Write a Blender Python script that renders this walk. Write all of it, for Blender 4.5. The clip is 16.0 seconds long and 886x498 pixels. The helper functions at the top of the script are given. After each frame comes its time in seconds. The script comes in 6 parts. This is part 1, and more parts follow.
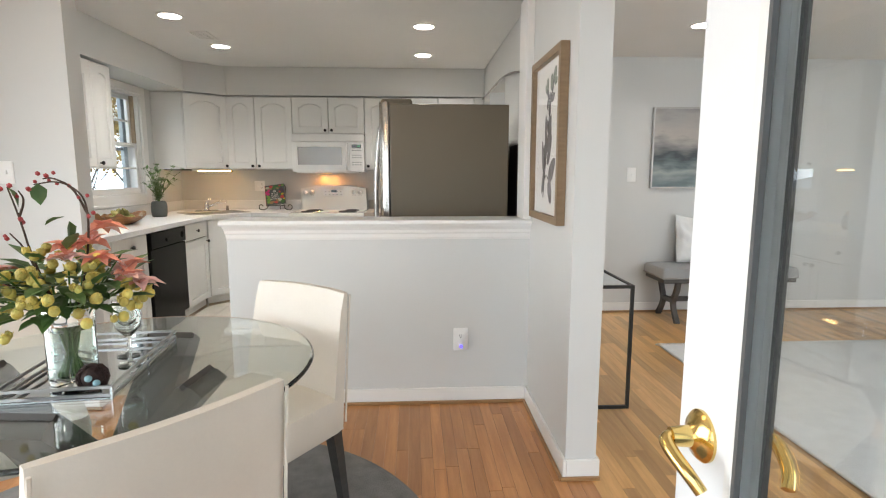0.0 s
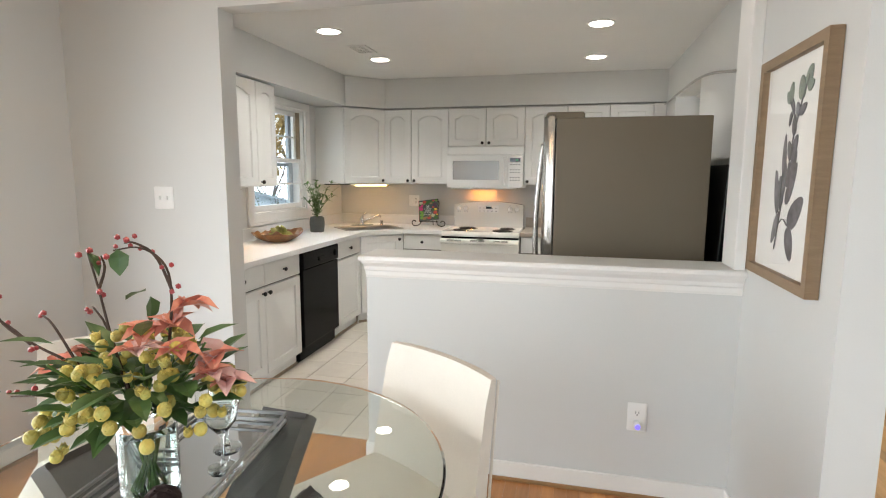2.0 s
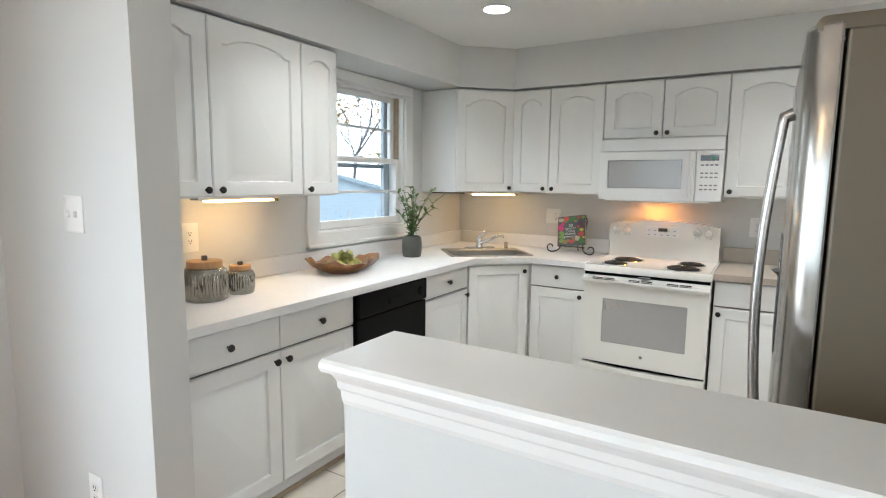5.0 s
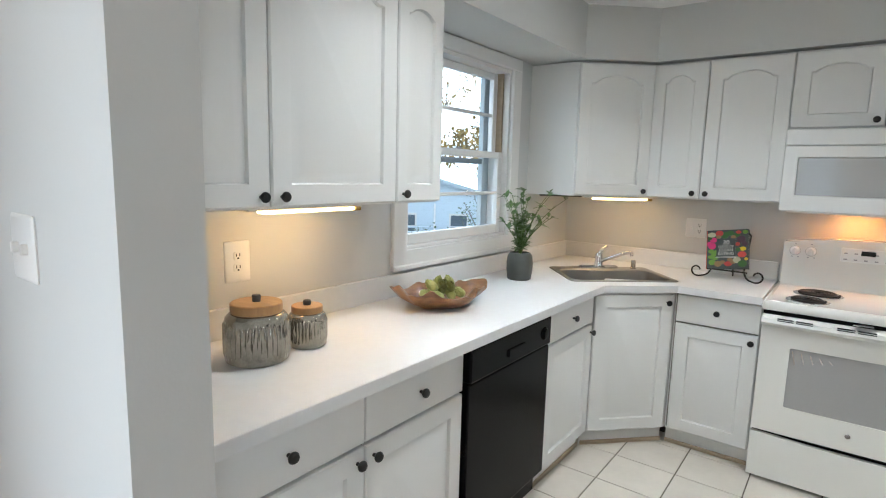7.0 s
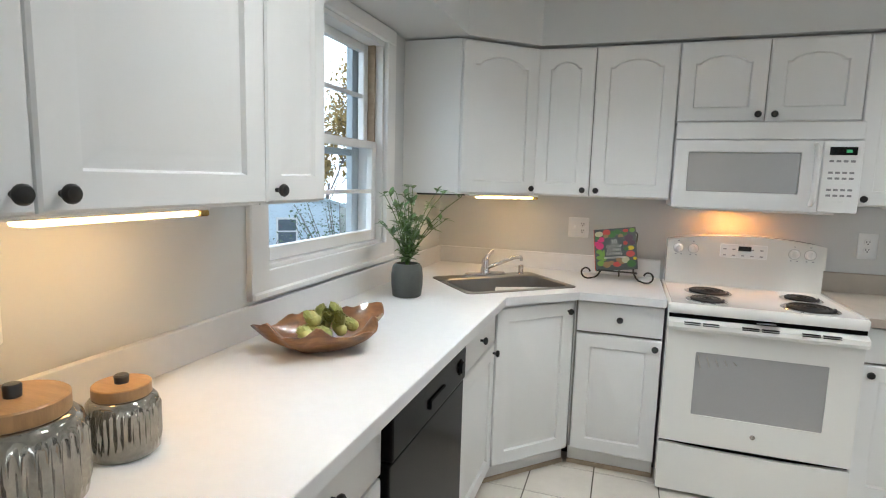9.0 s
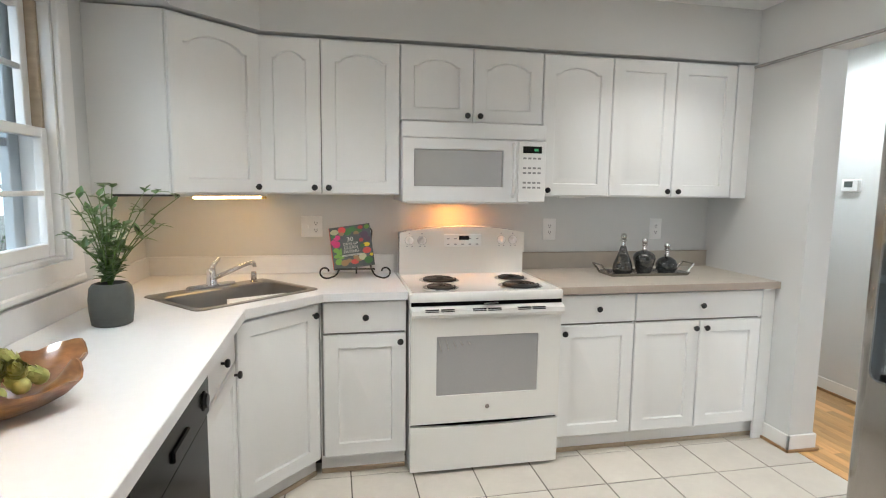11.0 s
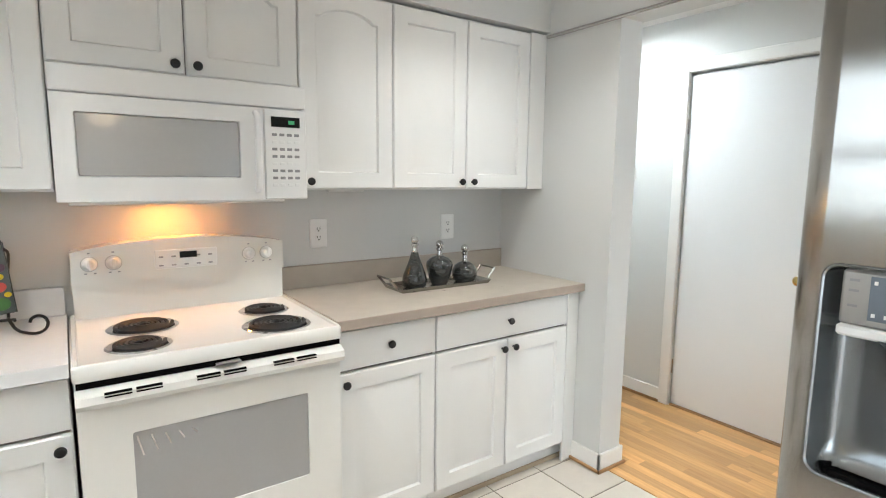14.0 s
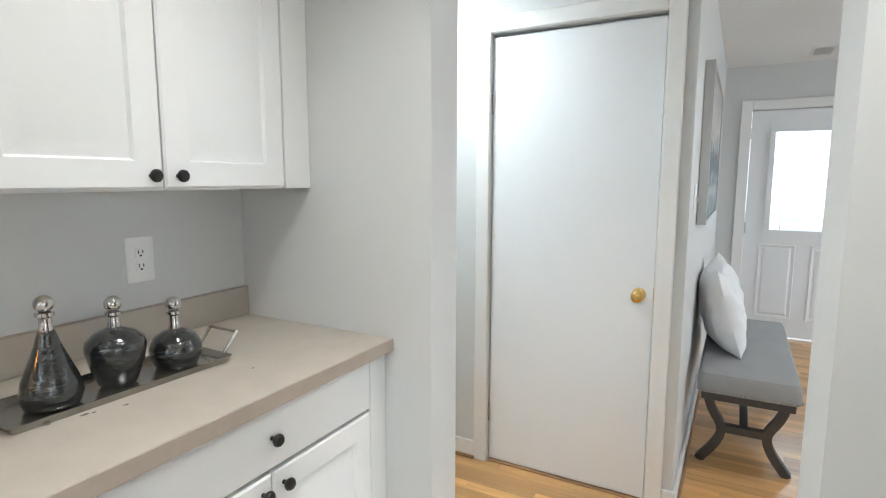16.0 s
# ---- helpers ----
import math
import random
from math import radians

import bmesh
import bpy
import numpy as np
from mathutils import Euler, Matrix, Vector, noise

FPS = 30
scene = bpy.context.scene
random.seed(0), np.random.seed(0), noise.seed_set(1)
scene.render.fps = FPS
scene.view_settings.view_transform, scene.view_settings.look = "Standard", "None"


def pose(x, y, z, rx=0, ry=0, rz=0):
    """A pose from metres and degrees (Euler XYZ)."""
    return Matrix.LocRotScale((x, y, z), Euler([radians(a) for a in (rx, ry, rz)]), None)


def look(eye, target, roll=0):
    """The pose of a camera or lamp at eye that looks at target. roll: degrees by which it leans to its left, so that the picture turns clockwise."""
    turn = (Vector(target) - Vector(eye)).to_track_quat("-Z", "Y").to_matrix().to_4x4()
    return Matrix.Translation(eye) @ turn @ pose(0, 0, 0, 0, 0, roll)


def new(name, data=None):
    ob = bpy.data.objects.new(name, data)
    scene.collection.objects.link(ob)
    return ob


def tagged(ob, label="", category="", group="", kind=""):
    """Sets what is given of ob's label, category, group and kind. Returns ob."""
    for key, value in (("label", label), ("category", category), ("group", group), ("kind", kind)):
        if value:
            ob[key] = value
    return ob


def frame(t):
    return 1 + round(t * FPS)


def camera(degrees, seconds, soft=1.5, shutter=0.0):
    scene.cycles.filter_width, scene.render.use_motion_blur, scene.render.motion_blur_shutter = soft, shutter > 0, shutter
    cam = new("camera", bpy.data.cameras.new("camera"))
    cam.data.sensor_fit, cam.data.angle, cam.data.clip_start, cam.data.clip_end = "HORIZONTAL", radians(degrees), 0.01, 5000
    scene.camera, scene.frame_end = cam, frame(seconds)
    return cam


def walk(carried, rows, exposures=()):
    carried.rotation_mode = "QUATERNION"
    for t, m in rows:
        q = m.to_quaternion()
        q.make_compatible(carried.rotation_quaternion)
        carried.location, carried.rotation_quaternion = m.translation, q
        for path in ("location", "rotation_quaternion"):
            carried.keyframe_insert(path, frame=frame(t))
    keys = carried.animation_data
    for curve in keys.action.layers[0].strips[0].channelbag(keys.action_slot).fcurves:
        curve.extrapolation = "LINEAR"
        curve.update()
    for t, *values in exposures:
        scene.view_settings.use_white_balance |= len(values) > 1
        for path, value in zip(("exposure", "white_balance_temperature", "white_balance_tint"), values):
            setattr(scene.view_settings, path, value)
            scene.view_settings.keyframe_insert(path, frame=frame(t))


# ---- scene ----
cam = camera(79.0, 16.0, soft=1.1)
PATH = [
    (0, (2.647, -6.317, 1.328), (2.751, -4.34, 1.047), 0.0),
    (0.5, (2.648, -6.207, 1.376), (2.533, -4.229, 1.102), 0.2),
    (1, (2.63, -6.16, 1.437), (2.37, -4.196, 1.162), 0.3),
    (1.5, (2.61, -5.993, 1.442), (2.227, -4.05, 1.165), 0.3),
    (2, (2.583, -5.778, 1.455), (2.124, -3.851, 1.184), 0.3),
    (2.5, (2.606, -5.49, 1.446), (2.095, -3.575, 1.18), 0.2),
    (3, (2.599, -5.213, 1.439), (2.043, -3.309, 1.184), 0.4),
    (3.5, (2.545, -4.896, 1.434), (1.921, -3.012, 1.188), 0.3),
    (4, (2.536, -4.629, 1.429), (1.794, -2.789, 1.184), 0.4),
    (4.5, (2.487, -4.395, 1.451), (1.605, -2.617, 1.205), 0.5),
    (5, (2.387, -4.187, 1.447), (1.352, -2.495, 1.197), 0.6),
    (7.5, (1.465, -3.533, 1.484), (0.273, -1.952, 1.202), 1.5),
    (8, (1.343, -3.424, 1.465), (0.266, -1.762, 1.189), 1.5),
    (10.5, (0.968, -3.160, 1.420), (1.124, -1.180, 1.184), 1.1),
    (11, (1.001, -3.132, 1.411), (1.395, -1.184, 1.181), 0.7),
    (11.5, (1.030, -3.078, 1.412), (1.642, -1.189, 1.176), 0.8),
    (12, (1.060, -3.048, 1.416), (1.829, -1.217, 1.174), 0.8),
    (12.5, (1.096, -2.973, 1.420), (1.983, -1.198, 1.172), 0.8),
    (13, (1.169, -2.796, 1.437), (2.144, -1.071, 1.166), 0.9),
    (13.5, (1.283, -2.603, 1.443), (2.319, -0.916, 1.164), 1.0),
    (14, (1.363, -2.347, 1.423), (2.501, -0.724, 1.156), 0.6),
    (14.5, (1.476, -2.104, 1.412), (2.747, -0.583, 1.15), 0.4),
    (15, (1.654, -1.888, 1.408), (3.082, -0.512, 1.147), 0.4),
    (15.5, (1.857, -1.694, 1.399), (3.448, -0.511, 1.138), 0.2),
    (16, (2.095, -1.529, 1.393), (3.834, -0.575, 1.135), 0.1),
]
walk(cam, [(t, look(eye, target, roll)) for t, eye, target, roll in PATH],
     [(0, -0.37, 6950, 11), (3, -0.27, 6950, 10), (5, -0.2, 6350, 8), (8, -0.37, 6100, 7), (10.5, -0.28, 6500, 10), (13, 0.03, 6600, 9), (16, -0.08, 6400, 9)])

# ---------------------------------------------------------------- light
world = bpy.data.worlds.new("sky")
scene.world = world
world.use_nodes = True
wn = world.node_tree.nodes
sky = wn.new("ShaderNodeTexSky")
sky.sky_type, sky.sun_disc = "NISHITA", False
sky.sun_elevation, sky.sun_rotation = radians(25), radians(101)
wn["Background"].inputs["Strength"].default_value = 0.15
world.node_tree.links.new(sky.outputs["Color"], wn["Background"].inputs["Color"])
sun = new("sun", bpy.data.lights.new("sun", "SUN"))
sun.data.energy, sun.data.angle, sun.data.color = 3.5, radians(3), (1.0, 0.93, 0.84)
sun.matrix_world = look((30, -6, 14), (0, 0, 0))


def area(name, m, sx, sy, watts, colour, shape="RECTANGLE", spread=180):
    data = bpy.data.lights.new(name, "AREA")
    data.shape, data.size, data.size_y = shape, sx, sy
    data.energy, data.color, data.spread = watts, colour, radians(spread)
    ob = new(name, data)
    ob.matrix_world = m
    return ob


WARM, LED = (1.0, 0.50, 0.15), (0.97, 0.985, 0.975)
area("patio_door_daylight", look((-0.17, -5.18, 1.07), (3.3, -4.6, 1.0)), 2.0, 1.95, 45, (0.91, 0.95, 1.0), "RECTANGLE", 140)
area("garden_door_daylight", look((1.5, -6.44, 1.25), (1.6, -3.5, 0.8)), 1.6, 2.0, 8, (1.0, 0.88, 0.78))
area("kitchen_window_daylight", look((-1.15, -1.32, 3.3), (0.5, -1.32, 1.1)), 1.8, 1.0, 23, (0.58, 0.79, 1.0))
area("living_window_daylight", look((5.7, -6.25, 1.4), (5.7, -2.0, 1.0)), 2.2, 1.5, 75, (0.80, 0.90, 1.0))
CEILING_LIGHTS = [(0.915, -2.20), (0.945, -1.265), (2.737, -0.995), (2.727, -2.005)]
for x, y in CEILING_LIGHTS:
    area("ceiling_lamp", pose(x, y, 2.42), 0.11, 0.11, 8.0, LED, "DISK", 116)
area("ceiling_lamp", pose(4.70, -2.42, 2.345), 0.11, 0.11, 7, (0.95, 0.97, 1.0), "DISK", 150)
area("ceiling_lamp", pose(3.92, -0.22, 2.345), 0.13, 0.13, 19, (0.83, 0.94, 1.0), "DISK", 170)
# Warm fill for the dining room from a guessed, unseen chandelier.
chandelier = new("guessed_fill_lamp", bpy.data.lights.new("guessed_fill_lamp", "POINT"))
chandelier.data.energy, chandelier.data.color, chandelier.data.shadow_soft_size = 11, (1.0, 0.74, 0.48), 0.14
chandelier.location = (1.72, -4.82, 2.02)
area("cabinet_strip_lamp", pose(0.20, -2.50, 1.337, 0, 0, 90), 0.36, 0.03, 0.25, WARM)
area("cabinet_strip_lamp", pose(0.50, -0.33, 1.337, 0, 0, 35), 0.30, 0.03, 0.24, WARM)
area("cooker_hood_lamp", pose(1.67, -0.12, 1.318), 0.10, 0.05, 1.4, (1.0, 0.36, 0.07))


# ---------------------------------------------------------------- materials
def mat(name, colour, rough=0.5, metal=0.0, var=0.06, scale=5.0, bump=0.04, grain=90.0, stretch=(1, 1, 1), coat=0.0, tint=None):
    m = bpy.data.materials.new(name)
    m.use_nodes = True
    n, link = m.node_tree.nodes, m.node_tree.links.new
    p = n["Principled BSDF"]
    p.inputs["Roughness"].default_value, p.inputs["Metallic"].default_value = rough, metal
    p.inputs["Coat Weight"].default_value = coat
    where, size = n.new("ShaderNodeTexCoord"), n.new("ShaderNodeMapping")
    size.inputs["Scale"].default_value = stretch
    link(where.outputs["Object"], size.inputs["Vector"])
    big, fine = n.new("ShaderNodeTexNoise"), n.new("ShaderNodeTexNoise")
    big.inputs["Scale"].default_value, big.inputs["Detail"].default_value = scale, 4
    fine.inputs["Scale"].default_value, fine.inputs["Detail"].default_value = grain, 3
    mix = n.new("ShaderNodeMix")
    mix.data_type = "RGBA"
    other = tint or tuple(c * (1 - 2 * var) for c in colour)
    mix.inputs["A"].default_value, mix.inputs["B"].default_value = (*colour, 1), (*other, 1)
    both = n.new("ShaderNodeMath")
    both.operation = "MULTIPLY_ADD"
    both.inputs[1].default_value, both.inputs[2].default_value = 0.35, 0.0
    link(size.outputs["Vector"], big.inputs["Vector"])
    link(size.outputs["Vector"], fine.inputs["Vector"])
    add = n.new("ShaderNodeMath")
    add.operation = "ADD"
    link(fine.outputs["Fac"], both.inputs[0])
    link(big.outputs["Fac"], add.inputs[0])
    link(both.outputs[0], add.inputs[1])
    ramp = n.new("ShaderNodeMapRange")
    ramp.inputs["From Min"].default_value, ramp.inputs["From Max"].default_value = 0.4, 0.95
    link(add.outputs[0], ramp.inputs["Value"])
    link(ramp.outputs["Result"], mix.inputs["Factor"])
    link(mix.outputs["Result"], p.inputs["Base Color"])
    if bump:
        b = n.new("ShaderNodeBump")
        b.inputs["Strength"].default_value, b.inputs["Distance"].default_value = bump, 0.004
        link(fine.outputs["Fac"], b.inputs["Height"])
        link(b.outputs["Normal"], p.inputs["Normal"])
    return m


def glow(name, colour, strength):
    m = bpy.data.materials.new(name)
    m.use_nodes = True
    p = m.node_tree.nodes["Principled BSDF"]
    p.inputs["Base Color"].default_value = (*colour, 1)
    p.inputs["Emission Color"].default_value = (*colour, 1)
    p.inputs["Emission Strength"].default_value = strength
    return m


def clear(name, colour=(1, 1, 1), rough=0.0, ior=1.45):
    m = bpy.data.materials.new(name)
    m.use_nodes = True
    p = m.node_tree.nodes["Principled BSDF"]
    p.inputs["Base Color"].default_value = (*colour, 1)
    p.inputs["Transmission Weight"].default_value = 1.0
    p.inputs["Roughness"].default_value, p.inputs["IOR"].default_value = rough, ior
    return m


def varied(m, amount):
    """Lets each piece differ in value, by its own chance."""
    n, link = m.node_tree.nodes, m.node_tree.links.new
    p = n["Principled BSDF"]
    source = p.inputs["Base Color"].links[0].from_socket
    info, isle = n.new("ShaderNodeObjectInfo"), n.new("ShaderNodeNewGeometry")
    add, frac, rng = n.new("ShaderNodeMath"), n.new("ShaderNodeMath"), n.new("ShaderNodeMapRange")
    frac.operation = "FRACT"
    link(info.outputs["Random"], add.inputs[0])
    link(isle.outputs["Random Per Island"], add.inputs[1])
    link(add.outputs[0], frac.inputs[0])
    link(frac.outputs[0], rng.inputs["Value"])
    rng.inputs["To Min"].default_value, rng.inputs["To Max"].default_value = 1 - amount, 1 + amount
    hsv = n.new("ShaderNodeHueSaturation")
    link(rng.outputs["Result"], hsv.inputs["Value"])
    link(source, hsv.inputs["Color"])
    link(hsv.outputs["Color"], p.inputs["Base Color"])
    for node in n:
        if node.bl_idname == "ShaderNodeMapping":
            off = n.new("ShaderNodeVectorMath")
            off.operation = "SCALE"
            off.inputs[0].default_value = (13.0, 7.0, 5.0)
            link(frac.outputs[0], off.inputs["Scale"])
            link(off.outputs["Vector"], node.inputs["Location"])
    return m


WALL = mat("wall_paint", (0.640, 0.645, 0.635), 0.62, var=0.015, scale=2, bump=0.06, grain=160)
CEIL = mat("ceiling_paint", (0.80, 0.80, 0.79), 0.7, var=0.015, scale=2, bump=0.05, grain=160)
TRIM = mat("trim_paint", (0.82, 0.81, 0.79), 0.35, var=0.02, scale=6, bump=0.02)
CAB = mat("cabinet_foil", (0.79, 0.79, 0.775), 0.38, var=0.012, scale=3, bump=0.01)
# Dark tone for the shade in the gaps between cabinet fronts.
GAPSHADE = mat("gap_shade", (0.25, 0.24, 0.22), 0.7)
TOPW = mat("white_laminate", (0.75, 0.75, 0.75), 0.33, var=0.02, scale=30, bump=0.03, grain=400)
TOPB = mat("beige_laminate", (0.49, 0.44, 0.375), 0.42, var=0.05, scale=14, bump=0.04, grain=350)
EDGEB = mat("beige_edge", (0.40, 0.335, 0.28), 0.45, var=0.05, scale=14)
ENAMEL = mat("white_enamel", (0.82, 0.81, 0.77), 0.16, var=0.008, scale=3, bump=0.0, coat=0.3)
PLASTIC = mat("white_plastic", (0.83, 0.83, 0.82), 0.3, var=0.01, bump=0.0)
GREYGLASS = mat("grey_oven_glass", (0.38, 0.375, 0.37), 0.24, var=0.03, scale=2, bump=0.0, coat=0.5)
DARKGLASS = mat("dark_display", (0.01, 0.012, 0.012), 0.08, bump=0.0)
BLACK = mat("black_gloss", (0.004, 0.004, 0.0045), 0.22, var=0.2, bump=0.0)
BLACK.node_tree.nodes["Principled BSDF"].inputs["Specular IOR Level"].default_value = 0.08
IRON = mat("black_iron", (0.012, 0.011, 0.010), 0.4, var=0.2, bump=0.1)
COIL = mat("burner_coil", (0.014, 0.014, 0.015), 0.55, var=0.2, bump=0.1)
CHROME = mat("chrome", (0.75, 0.75, 0.76), 0.09, 1.0, var=0.02, bump=0.0)
SINK = mat("sink_steel", (0.36, 0.35, 0.335), 0.36, 1.0, var=0.05, scale=9, bump=0.02, grain=200)
STEEL = mat("brushed_steel", (0.44, 0.42, 0.395), 0.19, 1.0, var=0.05, scale=2.5, bump=0.0, grain=90, stretch=(6, 1, 0.5))
grain_axis = STEEL.node_tree.nodes.new("ShaderNodeTangent")
grain_axis.direction_type, grain_axis.axis = "RADIAL", "Z"
STEEL.node_tree.nodes["Principled BSDF"].inputs["Anisotropic"].default_value = 0.92
STEEL.node_tree.links.new(grain_axis.outputs["Tangent"], STEEL.node_tree.nodes["Principled BSDF"].inputs["Tangent"])
DOOREDGE = mat("fridge_door_edge", (0.26, 0.235, 0.205), 0.36, 0.55, var=0.04, scale=3, bump=0.02)
HANDLE = mat("steel_handle", (0.55, 0.53, 0.51), 0.26, 1.0, var=0.03, bump=0.02)
FRSIDE = mat("fridge_side_paint", (0.160, 0.130, 0.090), 0.42, var=0.03, scale=3, bump=0.03, grain=250)
BRASS = mat("brass", (0.78, 0.55, 0.20), 0.16, 1.0, var=0.04, bump=0.0)
OAK = varied(mat("oak_strip", (0.56, 0.265, 0.100), 0.28, var=0.10, scale=3, bump=0.05, grain=26, stretch=(14, 1, 1), coat=0.15, tint=(0.40, 0.165, 0.055)), 0.17)
OAK2 = varied(mat("oak_strip_light", (0.68, 0.40, 0.165), 0.28, var=0.10, scale=3, bump=0.05, grain=26, stretch=(14, 1, 1), coat=0.15, tint=(0.48, 0.25, 0.09)), 0.28)
TILE = varied(mat("cream_tile", (0.66, 0.61, 0.54), 0.26, var=0.05, scale=7, bump=0.05, grain=40), 0.04)
GROUT = mat("grout", (0.11, 0.09, 0.07), 0.9, var=0.1, scale=12, bump=0.2)
SHOE = mat("oak_shoe_moulding", (0.36, 0.20, 0.09), 0.4, var=0.1, scale=8, stretch=(1, 1, 6))
BARE = mat("bare_wood", (0.42, 0.33, 0.23), 0.6, var=0.12, scale=10, stretch=(1, 1, 5))
LEATHER = mat("ivory_leather", (0.70, 0.645, 0.57), 0.42, var=0.04, scale=6, bump=0.12, grain=140)
GREYWOOD = mat("grey_stained_wood", (0.060, 0.057, 0.053), 0.42, var=0.15, scale=8, bump=0.08, grain=40, stretch=(1, 1, 6))
GREYRUG = mat("grey_rug", (0.24, 0.23, 0.22), 0.95, var=0.18, scale=14, bump=0.8, grain=220)
WHITERUG = mat("white_rug", (0.72, 0.72, 0.71), 0.95, var=0.06, scale=14, bump=0.9, grain=180)
GLASS = clear("clear_glass", (0.97, 1.0, 0.99))
PANE = clear("window_pane", (1, 1, 1), 0.0, 1.12)
TOPGLASS = clear("table_glass", (0.90, 0.965, 0.95), 0.0, 1.5)
MIRROR = mat("mirror", (0.88, 0.89, 0.90), 0.03, 1.0, var=0.005, bump=0.0)
FRAMEWOOD = mat("picture_frame_wood", (0.30, 0.205, 0.125), 0.5, var=0.12, scale=10, bump=0.06, stretch=(1, 1, 6))
PAPER = mat("picture_paper", (0.74, 0.73, 0.70), 0.55, var=0.02)
INK2 = mat("faded_green_ink", (0.24, 0.28, 0.23), 0.7, var=0.2, scale=25)
INK = mat("botanical_ink", (0.20, 0.19, 0.20), 0.7, var=0.3, scale=30)
BOWLWOOD = mat("teak_root_bowl", (0.36, 0.17, 0.06), 0.32, var=0.2, scale=13, bump=0.35, grain=34, stretch=(1, 1, 2.5), tint=(0.10, 0.038, 0.014), coat=0.35)
LIDWOOD = mat("acacia_lid", (0.42, 0.235, 0.10), 0.4, var=0.15, scale=14, bump=0.05, stretch=(1, 6, 1))
MERCURY = mat("mercury_glass", (0.46, 0.44, 0.39), 0.11, 0.78, var=0.35, scale=18, bump=0.03, grain=120, tint=(0.22, 0.21, 0.18))
CRACKLE = mat("dark_crackle_glass", (0.012, 0.014, 0.015), 0.06, 0.45, var=0.3, scale=26, bump=0.2, grain=90, stretch=(1, 1, 6), tint=(0.07, 0.074, 0.072), coat=0.8)
POTGREY = mat("grey_ceramic", (0.075, 0.082, 0.075), 0.5, var=0.1, scale=12, bump=0.08)
LEAF = mat("dark_leaf", (0.05, 0.115, 0.035), 0.36, var=0.25, scale=30, tint=(0.09, 0.17, 0.05))
LEAFG = varied(mat("glossy_leaf", (0.07, 0.15, 0.04), 0.33, var=0.25, scale=30, tint=(0.14, 0.24, 0.09)), 0.3)
LEAF2 = mat("fresh_leaf", (0.10, 0.20, 0.04), 0.45, var=0.2, scale=30)
ARTI = mat("artichoke_green", (0.25, 0.30, 0.07), 0.42, var=0.2, scale=30, tint=(0.56, 0.54, 0.22))
BARK = mat("twig_bark", (0.075, 0.042, 0.028), 0.75, var=0.25, scale=40, bump=0.3)
BERRY = mat("red_berry", (0.36, 0.03, 0.035), 0.3, bump=0.0)
PINK = varied(mat("coral_petal", (0.72, 0.20, 0.15), 0.55, var=0.15, scale=25, tint=(0.80, 0.42, 0.30)), 0.2)
PALEPINK = varied(mat("pale_pink_petal", (0.80, 0.42, 0.40), 0.55, var=0.15, scale=25, tint=(0.84, 0.62, 0.55)), 0.12)
YELLOW = varied(mat("yellow_bud", (0.66, 0.47, 0.10), 0.5, var=0.2, scale=40, tint=(0.46, 0.45, 0.13)), 0.3)
CLOTH = mat("grey_upholstery", (0.34, 0.345, 0.345), 0.9, var=0.05, bump=0.4, grain=260)
LINEN = mat("white_linen", (0.80, 0.80, 0.80), 0.85, var=0.03, bump=0.35, grain=180)
DOORW = mat("door_paint", (0.80, 0.81, 0.82), 0.32, var=0.012, scale=3, bump=0.02)
LAMPON = glow("lamp_diffuser", (1.0, 0.97, 0.93), 34)
STRIPON = glow("strip_diffuser", (1.0, 0.62, 0.25), 22)
HOODON = glow("hood_bulb", (1.0, 0.45, 0.12), 6)
GREEN = glow("display_digits", (0.05, 0.35, 0.15), 0.18)
BLUEON = glow("night_light", (0.12, 0.10, 1.0), 2.5)
GREYINK = mat("grey_print", (0.30, 0.30, 0.31), 0.5, bump=0.0)




# ---------------------------------------------------------------- mesh helpers
def part(name, bm, material, parent=None, label="", smooth=False, m=None):
    me = bpy.data.meshes.new(name)
    bmesh.ops.recalc_face_normals(bm, faces=bm.faces)
    bm.to_mesh(me)
    bm.free()
    me.materials.append(material)
    if smooth:
        for f in me.polygons:
            f.use_smooth = True
        me.set_sharp_from_angle(angle=radians(38))
    ob = new(name, me)
    if m is not None:
        ob.matrix_basis = m
    if parent:
        ob.parent = parent
    if label:
        ob["label"] = label
    return ob


def thing(name, m, label, category, group=""):
    ob = new(name)
    ob.empty_display_size = 0.05
    ob.matrix_basis = m
    return tagged(ob, label, category, group)


def structure(name, bm, material, label, category):
    return tagged(part(name, bm, material), label, category, kind="structure")


def box(x0, y0, z0, x1, y1, z1, bevel=0.0, bm=None, seg=1):
    bm = bm or bmesh.new()
    r = bmesh.ops.create_cube(bm, size=1)
    for v in r["verts"]:
        v.co = Vector(((x0 + x1) / 2 + v.co.x * (x1 - x0), (y0 + y1) / 2 + v.co.y * (y1 - y0), (z0 + z1) / 2 + v.co.z * (z1 - z0)))
    if bevel:
        edges = list({e for v in r["verts"] for e in v.link_edges})
        bmesh.ops.bevel(bm, geom=edges, offset=bevel, segments=seg, affect="EDGES", profile=0.5)
    return bm


def loft(loops, ends=(True, True), closed=True, bm=None):
    bm = bm or bmesh.new()
    rows = [[bm.verts.new(p) for p in loop] for loop in loops]
    n = len(rows[0])
    for a, b in zip(rows, rows[1:]):
        for i in range(n if closed else n - 1):
            j = (i + 1) % n
            bm.faces.new((a[i], a[j], b[j], b[i]))
    if ends[0]:
        bm.faces.new(rows[0][::-1])
    if ends[1]:
        bm.faces.new(rows[-1])
    return bm


